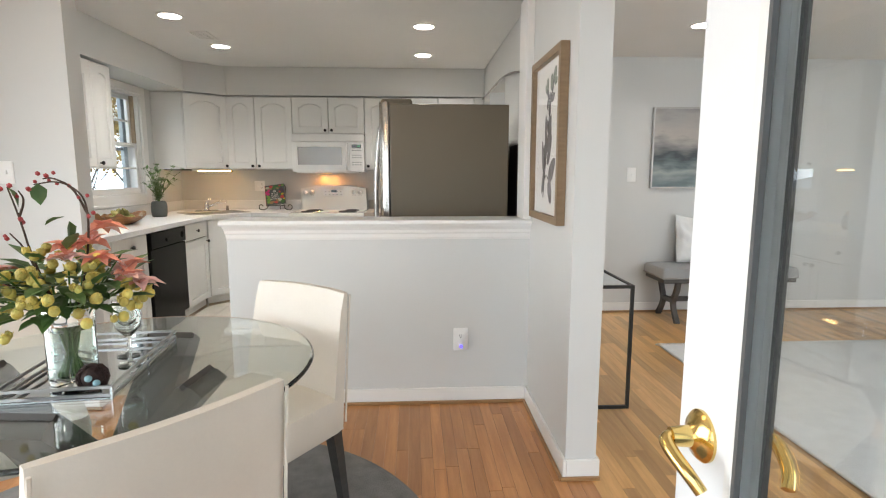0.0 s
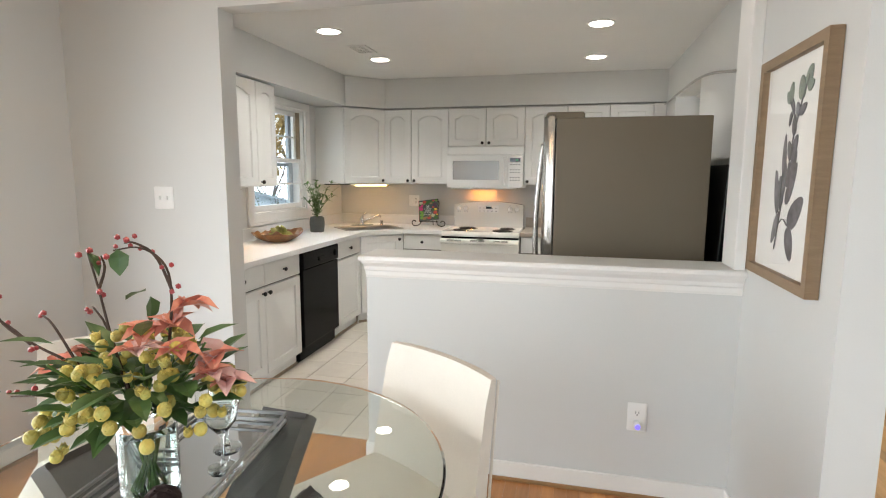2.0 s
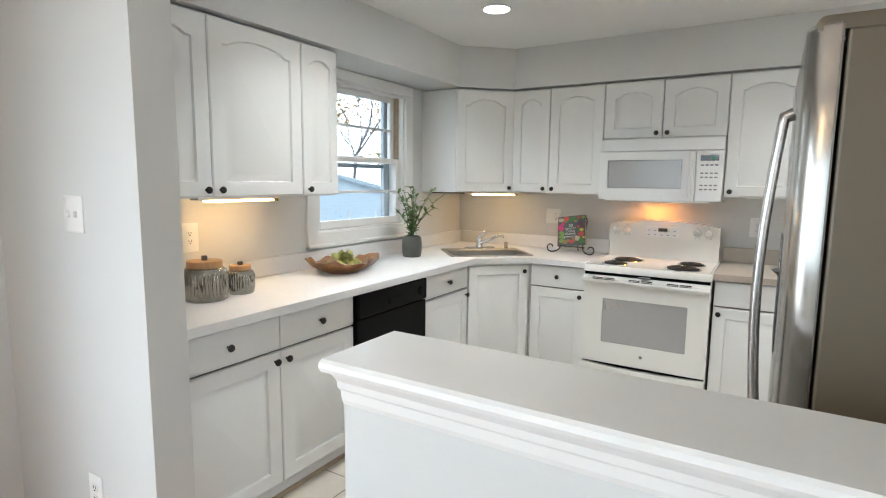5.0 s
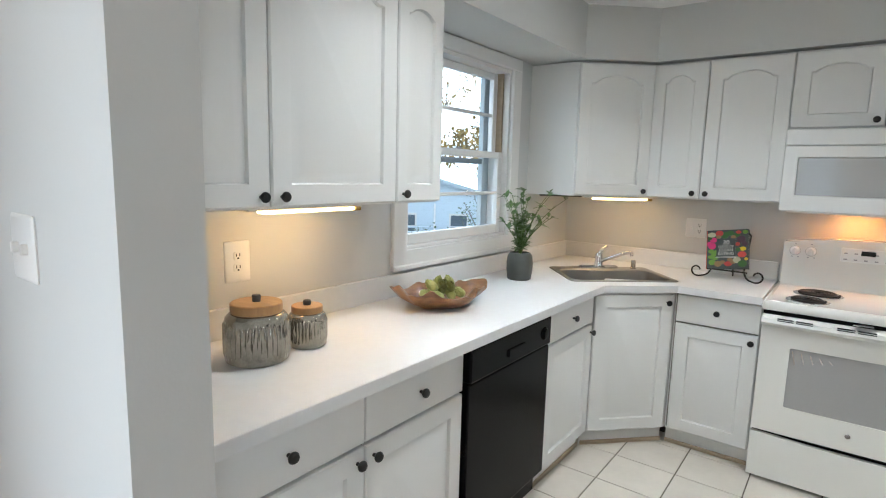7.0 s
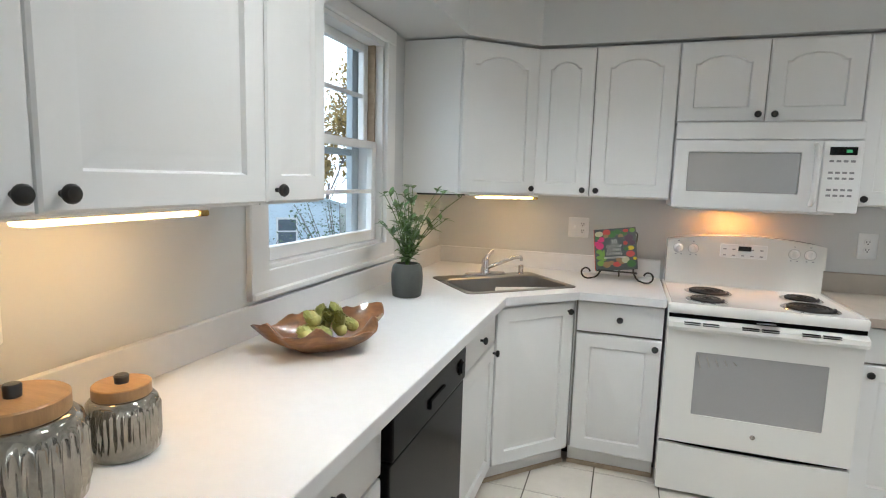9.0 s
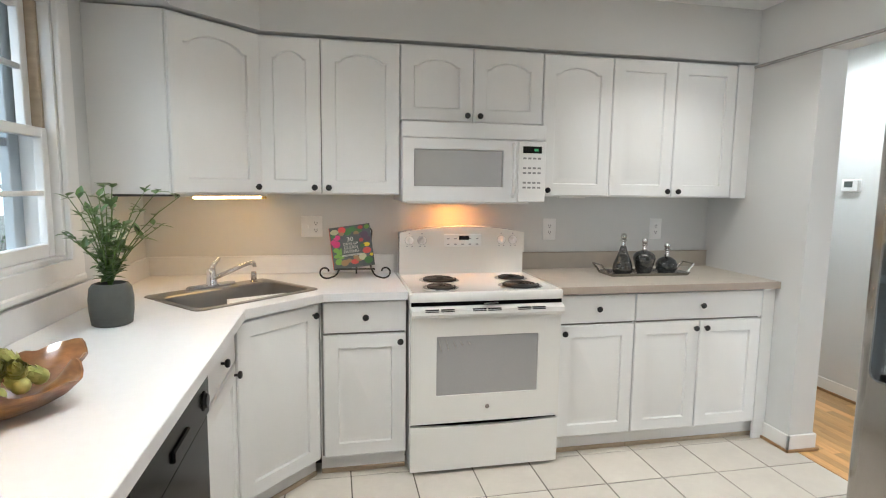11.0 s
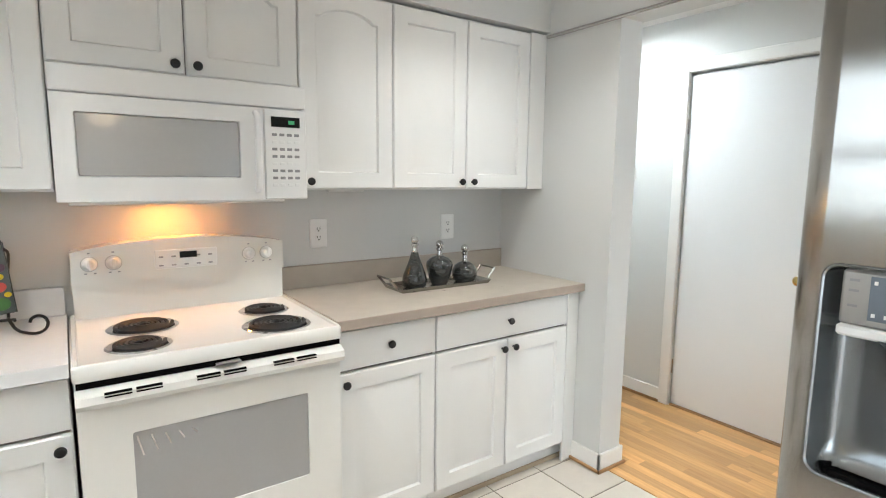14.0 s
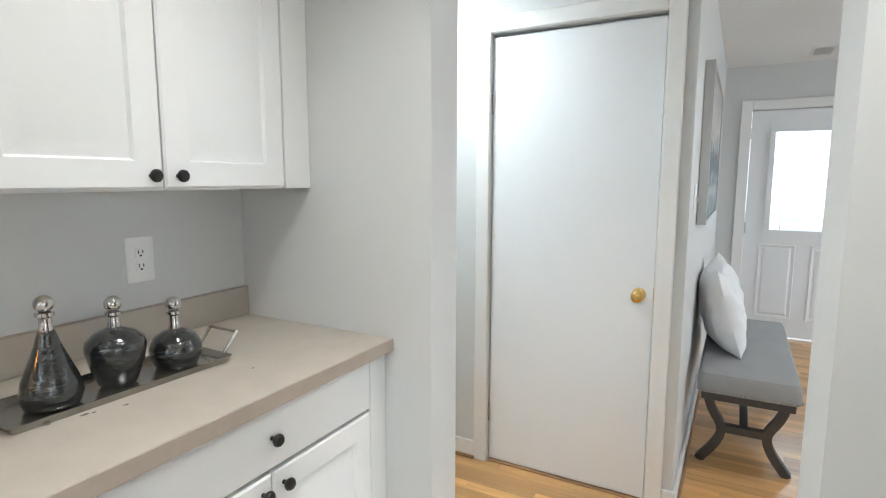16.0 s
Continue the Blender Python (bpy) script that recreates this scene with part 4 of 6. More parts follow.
for nm, x0, x1, za, zb in (("upper_sash", -0.10, -0.068, 1.575, 2.048), ("lower_sash", -0.060, -0.028, 1.137, 1.605)):
    ya, yb, r = Y0 + 0.022, Y1 - 0.022, 0.042
    if nm == "upper_sash":
        ya, yb = Y0 + 0.036, Y1 - 0.036
    bm = box(x0, ya, za, x1, ya + r, zb, 0.003)
    box(x0, yb - r, za, x1, yb, zb, 0.003, bm=bm)
    box(x0, ya + r, za, x1, yb - r, za + (0.034 if nm == "upper_sash" else 0.05), 0.003, bm=bm)
    box(x0, ya + r, zb - 0.036, x1, yb - r, zb, 0.003, bm=bm)
    sh = part(nm, bm, TRIM, wd)
    zm = (za + zb) / 2
    part("muntin", box(x0 + 0.006, ya + r, zm - 0.009, x1 - 0.004, yb - r, zm + 0.009, 0.002), TRIM, sh)
    for a, b in ((za + 0.034, zm - 0.009), (zm + 0.009, zb - 0.036)):
        pn = part("pane", box((x0 + x1) / 2 - 0.002, ya + r - 0.003, a - 0.003, (x0 + x1) / 2 + 0.002, yb - r + 0.003, b + 0.003), PANE, sh)
        pn.visible_shadow = False
part("sash_lock", box(-0.052, -1.345, 1.605, -0.028, -1.295, 1.617, 0.003), HANDLE, wd)
st = part("storm_frame", box(-0.158, Y1 - 0.085, Z0 + 0.016, -0.125, Y1 - 0.018, Z1 - 0.02, 0.003), mat("storm_frame_grey", (0.42, 0.47, 0.50), 0.5), wd, "grey storm window frame")
part("storm_rail", box(-0.150, Y0 + 0.018, 1.535, -0.128, Y1 - 0.085, 1.565, 0.003), mat("storm_rail_grey", (0.30, 0.34, 0.37), 0.5), st)


# ---------------------------------------------------------------- wall plates
def outlet(m, label, kind="duplex", w=0.084, h=0.132):
    o = thing("wall_plate", m, label, "outlet" if kind != "switch" else "light switch")
    part("plate", loft([[(x, y, z) for x, z in rrect(ww, hh, 0.006, 3)] for y, ww, hh in ((0, w, h), (-0.003, w, h), (-0.0055, w - 0.008, h - 0.008))]), PLASTIC, o, "", True)
    spots = {"duplex": [(0, 0.02), (0, -0.02)], "switch": [], "double": [(0.023, 0.02), (0.023, -0.02)]}[kind]
    for sx, sz in spots:
        r = part("receptacle", loft([[(sx + x, y, sz + z) for x, z in rrect(ww, hh, 0.008, 4)] for y, ww, hh in ((-0.005, 0.033, 0.028), (-0.0075, 0.032, 0.027))]), PLASTIC, o)
        for k in (-1, 1):
            part("slot", box(sx + k * 0.0065 - 0.0012, -0.0085, sz - 0.002, sx + k * 0.0065 + 0.0012, -0.0072, sz + 0.008), BLACK, r)
        part("slot", box(sx - 0.003, -0.0085, sz - 0.0105, sx + 0.003, -0.0072, sz - 0.0055), BLACK, r)
    togs = {"duplex": [], "double": [(-0.023, 0)], "switch": [(-0.023, 0), (0.023, 0)] if w > 0.1 else [(0, 0)]}[kind]
    for sx, sz in togs:
        part("toggle", box(sx - 0.005, -0.016, sz - 0.010, sx + 0.005, -0.004, sz + 0.010, 0.002), PLASTIC, o)
    return o


outlet(pose(0.0, -2.630, 1.165, 0, 0, 90), "white duplex outlet above the worktop", "duplex", 0.094, 0.140)
outlet(pose(0.873, 0.0, 1.177), "white plate with a switch and an outlet", "double", 0.118, 0.118)
outlet(pose(2.305, 0.0, 1.158), "white duplex outlet beside the cooker")
outlet(pose(3.033, 0.0, 1.158), "white duplex outlet above the beige worktop")
outlet(pose(0.478, -3.335, 1.330), "white double light switch plate on the dining wall", "switch", 0.118, 0.118)
outlet(pose(0.492, -3.335, 0.380), "white duplex outlet near the floor")
outlet(pose(4.665, -1.36, 1.309), "white single light switch plate", "switch")
hw = outlet(pose(2.905, -3.335, 0.380), "white outlet with a glowing blue night light")
part("night_light", lathe([(0.016, 0), (0.018, 0.012), (0.017, 0.028), (0.010, 0.034)], 18), PLASTIC, hw, "plug-in night light", True, pose(0, -0.007, -0.026, 90))
part("lens", lathe([(0.010, 0), (0.011, 0.004), (0.005, 0.007)], 14), BLUEON, hw, "blue glowing lens", True, pose(0, -0.040, -0.030, 90))
th = thing("thermostat", pose(4.415, -0.11, 1.452, 0, 0, -90), "white thermostat with a grey display", "thermostat")
part("case", loft([[(x, y, z) for x, z in rrect(w, h, 0.008, 4)] for y, w, h in ((0, 0.125, 0.082), (-0.022, 0.125, 0.082), (-0.028, 0.116, 0.073))]), PLASTIC, th, "", True)
part("display", box(-0.038, -0.0295, -0.012, 0.022, -0.0275, 0.028), mat("lcd_grey", (0.12, 0.14, 0.13), 0.2, bump=0.0), th)

# ---------------------------------------------------------------- ceiling fittings
for x, y, z in [(a, b, KITCHEN_CEIL) for a, b in CEILING_LIGHTS] + [(4.70, -2.42, ROOM_CEIL), (3.92, -0.22, ROOM_CEIL)]:
    cl = thing("recessed_light", pose(x, y, z), "round white recessed ceiling light, switched on", "ceiling light", "recessed ceiling lights")
    part("trim_ring", lathe([(0.094, 0.0), (0.094, -0.004), (0.086, -0.007), (0.074, -0.005), (0.072, 0.0)], 32), TRIM, cl, "", True)
    part("diffuser", lathe([(0.073, -0.001), (0.073, -0.0035), (0.03, -0.004)], 32), LAMPON, cl, "glowing diffuser")


def vent(m, w, d, label):
    v = thing("ceiling_vent", m, label, "vent")
    part("frame", slab(rrect(w, d, 0.004, 2), -0.006, 0.0, [rrect(w - 0.04, d - 0.04, 0.003, 2)]), TRIM, v)
    # Dark sheet behind the slats, in place of the duct's shade.
    part("backing", box(-w / 2 + 0.018, -d / 2 + 0.018, -0.001, w / 2 - 0.018, d / 2 - 0.018, 0.0), mat("duct_shade", (0.12, 0.12, 0.12), 0.8), v)
    for i in range(9):
        y = -d / 2 + 0.028 + (d - 0.056) * i / 8
        part("slat", box(-w / 2 + 0.02, y - 0.004, -0.005, w / 2 - 0.02, y + 0.003, -0.002), TRIM, v)


vent(pose(0.935, -1.65, KITCHEN_CEIL, 0, 0, 90), 0.27, 0.16, "white louvred ceiling vent")
vent(pose(7.2, -2.02, ROOM_CEIL), 0.32, 0.16, "white louvred ceiling vent near the front door")

# under-cabinet lamps
for m, L in ((pose(0.20, -2.50, UZ, 0, 0, 90), 0.46), (pose(0.48, -0.345, UZ, 0, 0, 38), 0.42)):
    s = thing("strip_light", m, "slim under-cabinet strip light with warm light", "lamp", "under-cabinet lights")
    part("housing", box(-L / 2, -0.03, -0.012, L / 2, 0.03, 0.0, 0.003), TRIM, s)
    part("diffuser", box(-L / 2 + 0.06, -0.024, -0.024, L / 2 - 0.03, 0.024, -0.012, 0.005, seg=2), STRIPON, s, "warm glowing diffuser")
    part("end_cap", box(L / 2 - 0.03, -0.026, -0.026, L / 2, 0.026, -0.012, 0.003), BRASS, s)
rail = part("cable_cover", box(0.0, -0.012, -0.012, 0.30, 0.012, 0.0, 0.003), IRON, m=pose(0.06, -0.56, UZ, 0, 0, 30))
tagged(rail, "thin dark cable cover under the corner cabinet", "cable cover")
stub = part("cable_cover", box(0.0, -0.012, -0.008, 0.16, 0.012, 0.0, 0.002), TRIM, m=pose(2.24, -0.27, UZ))
tagged(stub, "thin white strip under the wall cabinet", "cable cover")

# ---------------------------------------------------------------- on the left worktop
TOP = 0.914


def jar(x, y, r, h, label):
    j = thing("glass_jar", pose(x, y, TOP), label, "jar", "ribbed storage jars")
    prof = [(r * 0.90, 0.0), (r * 0.98, 0.006), (r, 0.02), (r, 0.03, 1), (r, h * 0.42, 1), (r, h * 0.70, 1), (r * 0.99, h * 0.74), (r * 0.95, h * 0.82), (r * 0.84, h * 0.88), (r * 0.72, h * 0.90)]
    part("jar_body", lathe(prof, 168, ribs=36, depth=0.034), MERCURY, j, "ribbed smoky mercury glass", True)
    lid = part("lid", lathe([(r * 0.70, h * 0.885), (r * 0.78, h * 0.895), (r * 0.80, h * 0.905), (r * 0.80, h * 1.055), (r * 0.77, h * 1.07), (0.02, h * 1.075)], 40), LIDWOOD, j, "turned brown wooden lid", True)
    part("lid_knob", lathe([(0.012, h * 1.07), (0.013, h * 1.18), (0.011, h * 1.20), (0.004, h * 1.205)], 16), GREYWOOD, lid, "", True)


jar(0.265, -2.735, 0.093, 0.164, "large ribbed mercury glass jar with a wooden lid")
jar(0.268, -2.552, 0.062, 0.124, "small ribbed mercury glass jar with a wooden lid")

bowl = thing("wooden_bowl", pose(0.275, -1.845, TOP, 0, 0, 68), "free-form brown root-wood bowl", "bowl")
rngb = random.Random(3)
loops = []
for (k, z, t) in ((0.42, 0.0, 0), (0.60, 0.010, 0), (0.84, 0.036, 0), (1.0, 0.070, 0), (1.03, 0.078, 0), (1.0, 0.079, 0), (0.95, 0.070, 0), (0.78, 0.042, 0), (0.5, 0.020, 0), (0.3, 0.015, 0)):
    row = []
    for i in range(80):
        a = 2 * math.pi * i / 80
        wob = 1 + 0.10 * math.sin(3 * a + 0.6) + 0.09 * math.sin(5 * a + 2) + 0.035 * math.sin(9 * a)
        lip = 1 + (0.06 * math.cos(2 * a) + 0.15 * math.sin(5 * a) + 0.09 * math.sin(11 * a) + 0.05 * math.sin(17 * a + 1)) * min(1, z / 0.06)
        row.append((0.205 * k * wob * math.cos(a), 0.140 * k * wob * math.sin(a), z * lip if z > 0.02 else z))
    loops.append(row)
part("bowl_body", loft(loops), BOWLWOOD, bowl, "", True)
rngb = random.Random(8)
for i, (x, y, z) in enumerate(((-0.085, -0.02, 0.052), (-0.045, 0.035, 0.050), (-0.03, -0.04, 0.050), (0.015, 0.03, 0.050), (0.03, -0.035, 0.050), (0.075, 0.03, 0.050), (0.085, -0.025, 0.052), (-0.04, 0.0, 0.086), (0.01, -0.005, 0.092), (0.05, 0.005, 0.086), (-0.01, 0.028, 0.084), (0.03, -0.03, 0.082))):
    ar = thing("artichoke", bowl.matrix_basis @ pose(x, y, z, rngb.uniform(-70, 70), rngb.uniform(-70, 70), rngb.uniform(0, 360)) @ Matrix.Scale(1.05, 4), "small green artichoke in the wooden bowl", "artichoke", "artichokes in the bowl")
    part("heart", ball(bmesh.new(), (0, 0, 0), 0.019, 2), ARTI, ar, "", True)
    for ring in range(4):
        for k in range(6):
            a = 2 * math.pi * (k + 0.5 * ring) / 6
            tilt = 0.25 + 0.33 * ring
            d = Vector((math.cos(a) * math.cos(tilt), math.sin(a) * math.cos(tilt), math.sin(tilt)))
            bm = bmesh.new()
            leaf(bm, d * 0.013 - Vector((0, 0, 0.012 - 0.005 * ring)), Vector((d.x * 0.6, d.y * 0.6, 0.85)), 0.031, 0.027, 0.45, -0.35)
            part("scale", bm, ARTI, ar, "", True)

pot = thing("plant_pot", pose(0.225, -1.075, TOP), "matt dark grey vase beside the sink", "vase")
part("pot_body", lathe([(0.058, 0), (0.064, 0.004), (0.070, 0.05), (0.071, 0.095), (0.066, 0.132), (0.056, 0.146), (0.049, 0.148), (0.046, 0.135), (0.036, 0.11)], 36), POTGREY, pot, "", True)
plant = thing("green_branches", pose(0.225, -1.075, TOP + 0.125), "leafy green artificial branches in the grey vase", "plant")
rngp = random.Random(11)
lb = bmesh.new()
for i in range(25):
    a, lean, L = 2.4 * i + rngp.uniform(-0.4, 0.4), rngp.uniform(0.08, 0.62), rngp.uniform(0.15, 0.385)
    pts = []
    for k in range(6):
        u = k / 5
        pts.append(Vector((math.cos(a) * lean * L * u * (0.4 + 0.8 * u) + rngp.uniform(-0.004, 0.004), math.sin(a) * lean * L * u * (0.4 + 0.8 * u) + rngp.uniform(-0.004, 0.004), L * u * (1 - 0.15 * lean * u))))
    part("stem", tube(pts, 0.0027, 5, taper=0.5), LEAF2, plant)
    for k in range(1, 6):
        for s in range(3):
            d = Vector((rngp.uniform(-1, 1), rngp.uniform(-1, 1), rngp.uniform(-0.1, 0.9)))
            base_p = pts[k] * (1 - s * 0.08) + pts[k - 1] * (s * 0.08)
            leaf(lb, base_p, d, rngp.uniform(0.030, 0.052), rngp.uniform(0.018, 0.028))
tagged(part("leaves", lb, LEAFG, plant), kind="stuff")

# cookbook on its iron stand
BX, BY = 1.108, -0.235
stand = thing("book_stand", pose(BX, BY, TOP, 0, 0, -4) @ Matrix.Scale(1.12, 4), "black wrought iron scroll book stand", "book stand")
for s in (-1, 1):
    spiral = [(s * 0.075, 0.0, 0.048), (s * 0.092, -0.012, 0.016), (s * 0.125, -0.02, 0.006)]
    for i in range(11):
        a = -math.pi / 2 + 2 * math.pi * 0.72 * i / 10
        r = 0.030 - 0.0014 * i
        spiral.append((s * (0.140 + r * math.cos(a)), -0.022, 0.036 + r * math.sin(a)))
    part("front_scroll", tube(spiral, 0.0042, 8, smoothness=1), IRON, stand, "", True)
    arch = [(s * 0.012, 0.068, 0.205)] + [(s * (0.045 - 0.033 * math.cos(math.pi * i / 8)), 0.072, 0.222 + 0.022 * math.sin(math.pi * i / 8)) for i in range(9)]
    part("back_scroll", tube(arch + [(s * 0.072, 0.066, 0.16), (s * 0.072, 0.02, 0.05), (s * 0.075, 0.0, 0.048)], 0.004, 8, smoothness=1), IRON, stand, "", True)
part("ledge", tube([(-0.09, -0.012, 0.046), (-0.09, 0.004, 0.046), (0.09, 0.004, 0.046), (0.09, -0.012, 0.046)], 0.004, 8), IRON, stand)
part("rear_leg", tube([(0, 0.070, 0.20), (0, 0.10, 0.10), (0, 0.125, 0.003)], 0.004, 8), IRON, stand)
book = thing("cookbook", pose(BX - 0.004, BY + 0.006, TOP + 0.062, -17, -8, -4) @ Matrix.Diagonal((1.2, 1, 1.12, 1)), "cookbook with fruit and vegetables on its cover", "book")
BW, BH = 0.182, 0.205
COVER = mat("book_cover", (0.075, 0.095, 0.095), 0.3, var=0.25, scale=20, bump=0.0)
part("pages", box(-BW / 2 + 0.003, 0.002, 0.003, BW / 2 - 0.003, 0.020, BH - 0.003), PAPER, book)
part("front_cover", box(-BW / 2, -0.001, 0, BW / 2, 0.002, BH), COVER, book, "dark slate cover")
part("back_cover", box(-BW / 2, 0.020, 0, BW / 2, 0.023, BH), COVER, book)
part("spine", box(-BW / 2 - 0.003, -0.001, 0, -BW / 2, 0.023, BH, 0.001), mat("book_spine", (0.62, 0.10, 0.08), 0.4), book, "coral red spine")
fruit = [mat("print_pink", (0.62, 0.03, 0.18), 0.35, bump=0), mat("print_green", (0.16, 0.33, 0.05), 0.35, bump=0), mat("print_leaf", (0.04, 0.14, 0.03), 0.35, bump=0),
         mat("print_yellow", (0.80, 0.60, 0.03), 0.35, bump=0), mat("print_red", (0.55, 0.06, 0.05), 0.35, bump=0), mat("print_brown", (0.30, 0.18, 0.08), 0.35, bump=0), mat("print_pale", (0.50, 0.50, 0.33), 0.35, bump=0), mat("print_plum", (0.07, 0.03, 0.06), 0.35, bump=0)]
spots = [(-0.062, 0.152, 0.016, 0), (-0.068, 0.120, 0.018, 0), (-0.080, 0.132, 0.012, 0), (-0.072, 0.092, 0.013, 1), (-0.058, 0.076, 0.014, 1), (-0.072, 0.062, 0.014, 1), (-0.052, 0.055, 0.012, 1), (-0.066, 0.034, 0.016, 1), (-0.048, 0.088, 0.011, 1),
         (-0.040, 0.026, 0.017, 5), (-0.020, 0.034, 0.013, 5), (0.005, 0.026, 0.018, 4), (0.026, 0.036, 0.014, 5), (0.012, 0.048, 0.012, 5), (0.042, 0.046, 0.017, 6), (0.066, 0.026, 0.019, 2), (0.064, 0.074, 0.019, 4), (0.066, 0.103, 0.015, 3), (0.046, 0.100, 0.012, 2), (0.044, 0.128, 0.011, 4),
         (0.060, 0.152, 0.019, 7), (0.075, 0.128, 0.013, 7), (0.076, 0.190, 0.012, 1), (0.040, 0.176, 0.015, 2), (0.048, 0.190, 0.012, 4), (0.012, 0.186, 0.016, 2), (0.026, 0.164, 0.012, 5), (-0.012, 0.176, 0.018, 2), (-0.036, 0.186, 0.018, 4), (-0.040, 0.168, 0.012, 5), (-0.070, 0.180, 0.019, 6), (-0.078, 0.160, 0.010, 2), (0.082, 0.050, 0.008, 3)]
for i, (x, z, r, k) in enumerate(spots):
    y = -0.0014 - 0.00008 * i
    part("printed_fruit", upright([(max(-BW / 2, min(BW / 2, x + r * math.cos(2 * math.pi * j / 14))), max(0.0, min(BH, z + r * (0.85 + 0.15 * math.sin(i)) * math.sin(2 * math.pi * j / 14)))) for j in range(14)], y, -0.001), fruit[k], book)


def words(text, size, x, z, parent, m):
    cu = bpy.data.curves.new("lettering", "FONT")
    cu.body, cu.size, cu.align_x, cu.extrude = text, size, "CENTER", 0.0003
    tmp = bpy.data.objects.new("lettering", cu)
    me = bpy.data.meshes.new_from_object(tmp)
    bpy.data.objects.remove(tmp)
    me.materials.append(m)
    ob = new("lettering", me)
    ob.parent, ob.matrix_basis = parent, pose(x, -0.0052, z, 90)
    return ob


part("title_panel", box(-0.047, -0.0046, 0.066, 0.036, -0.001, 0.158), COVER, book)
for text, size, z in (("30", 0.030, 0.128), ("DAYS OF", 0.017, 0.110), ("CLEAN", 0.020, 0.091), ("EATING", 0.020, 0.072)):
    words(text, size, -0.005, z, book, PAPER)
for z in (0.056, 0.061):
    part("print_line", box(-0.05, -0.0050, z, 0.04, -0.0045, z + 0.0018), PAPER, book)

# ---------------------------------------------------------------- decanters on the beige worktop
tr = thing("metal_tray", pose(2.785, -0.285, TOP, 0, 0, -1) @ Matrix.Diagonal((1.12, 1.08, 1.1, 1)), "narrow hammered silver tray with handles", "tray")
SIL = mat("antique_silver", (0.36, 0.34, 0.31), 0.2, 0.85, var=0.12, scale=20, bump=0.15)
part("tray_body", loft([[(x, y, z) for x, y in rrect(w, d, 0.008, 3)] for w, d, z in ((0.43, 0.155, 0), (0.45, 0.17, 0.016), (0.444, 0.164, 0.016), (0.425, 0.15, 0.005))]), SIL, tr)
for s in (-1, 1):
    part("tray_handle", tube([(s * 0.222, -0.05, 0.012), (s * 0.262, -0.05, 0.058), (s * 0.262, 0.05, 0.058), (s * 0.222, 0.05, 0.012)], 0.005, 4), SIL, tr)
STOP = mat("silver_stopper", (0.62, 0.61, 0.60), 0.10, 1.0, var=0.03, bump=0.0)


def decanter(x, y, prof, neck, label):
    d = thing("decanter", pose(x, y, TOP + 0.006) @ Matrix.Scale(1.12, 4), label, "decanter", "crackled glass decanters")
    part("bottle", lathe(prof, 32), CRACKLE, d, "dark crackled glass", True)
    z = prof[-1][1]
    part("collar", lathe([(0.011, z - 0.004), (0.013, z + 0.004), (0.011, z + 0.012), (0.011, z + neck), (0.016, z + neck + 0.004), (0.016, z + neck + 0.010), (0.010, z + neck + 0.012)], 24), STOP, d, "", True)
    part("stopper", ball(bmesh.new(), (0, 0, z + neck + 0.026), 0.0165, 3), STOP, d, "round mirrored stopper", True)


decanter(2.645, -0.295, [(0.034, 0), (0.046, 0.006), (0.052, 0.026), (0.046, 0.055), (0.032, 0.090), (0.021, 0.120), (0.014, 0.145)], 0.024, "tall tapered decanter of dark crackled glass")
decanter(2.783, -0.293, [(0.030, 0), (0.036, 0.006), (0.050, 0.045), (0.057, 0.080), (0.054, 0.097), (0.038, 0.112), (0.014, 0.122)], 0.022, "broad-shouldered decanter of dark crackled glass")
decanter(2.928, -0.298, [(0.034, 0), (0.044, 0.005), (0.056, 0.032), (0.055, 0.050), (0.043, 0.072), (0.024, 0.084), (0.013, 0.088)], 0.030, "squat round decanter of dark crackled glass")
# Unidentified dark shape beside the refrigerator, built as a leaning flat panel.
panel = thing("dark_panel", pose(3.275, -2.80, 0, 0, 2.5, 0), "flat black panel of unknown kind standing behind the refrigerator", "table")
part("panel_board", box(0.0, 0.0, 0.0, 0.028, 0.42, 1.52, 0.006, seg=2), IRON, panel)
part("edge_rim", box(0.003, -0.006, 0.02, 0.025, 0.0, 1.50, 0.002), BLACK, panel)
broom = part("broom_handle", tube([(3.33, -2.93, 0.012), (3.398, -2.95, 1.46)], 0.011, 10), TRIM, smooth=True)
tagged(broom, "white pole leaning behind the refrigerator", "pole")




# ---------------------------------------------------------------- dining room
TX, TY, TZ = 1.745, -4.735, 0.745
rug = part("round_rug", lathe([(1.02, 0.001), (1.02, 0.008), (1.0, 0.012), (0.6, 0.0125), (0.01, 0.012)], 96), GREYRUG, m=pose(TX, TY, 0))
tagged(rug, "round grey woven rug under the dining table", "rug")
table = thing("dining_table", pose(TX, TY, 0.012), "round glass dining table on crossed dark grey legs", "table")
part("glass_top", lathe([(0.575, TZ - 0.012), (0.582, TZ - 0.010), (0.584, TZ - 0.006), (0.582, TZ - 0.002), (0.575, TZ)], 96), TOPGLASS, table, "clear glass top with a polished edge").visible_shadow = False
TOPS = [(-0.38, -0.02), (0.31, -0.10), (0.04, 0.34), (-0.02, -0.36)]
for (ax, ay), (bx, by) in ((TOPS[0], TOPS[1]), (TOPS[1], TOPS[0]), (TOPS[2], TOPS[3]), (TOPS[3], TOPS[2])):
    side = Vector((-(by - ay), bx - ax, 0)).normalized()
    part("leg", beam((ax, ay, TZ - 0.013), (bx * 0.9, by * 0.9, 0.0), 0.15, 0.07, side), GREYWOOD, table, "slanting dark grey wooden leg")


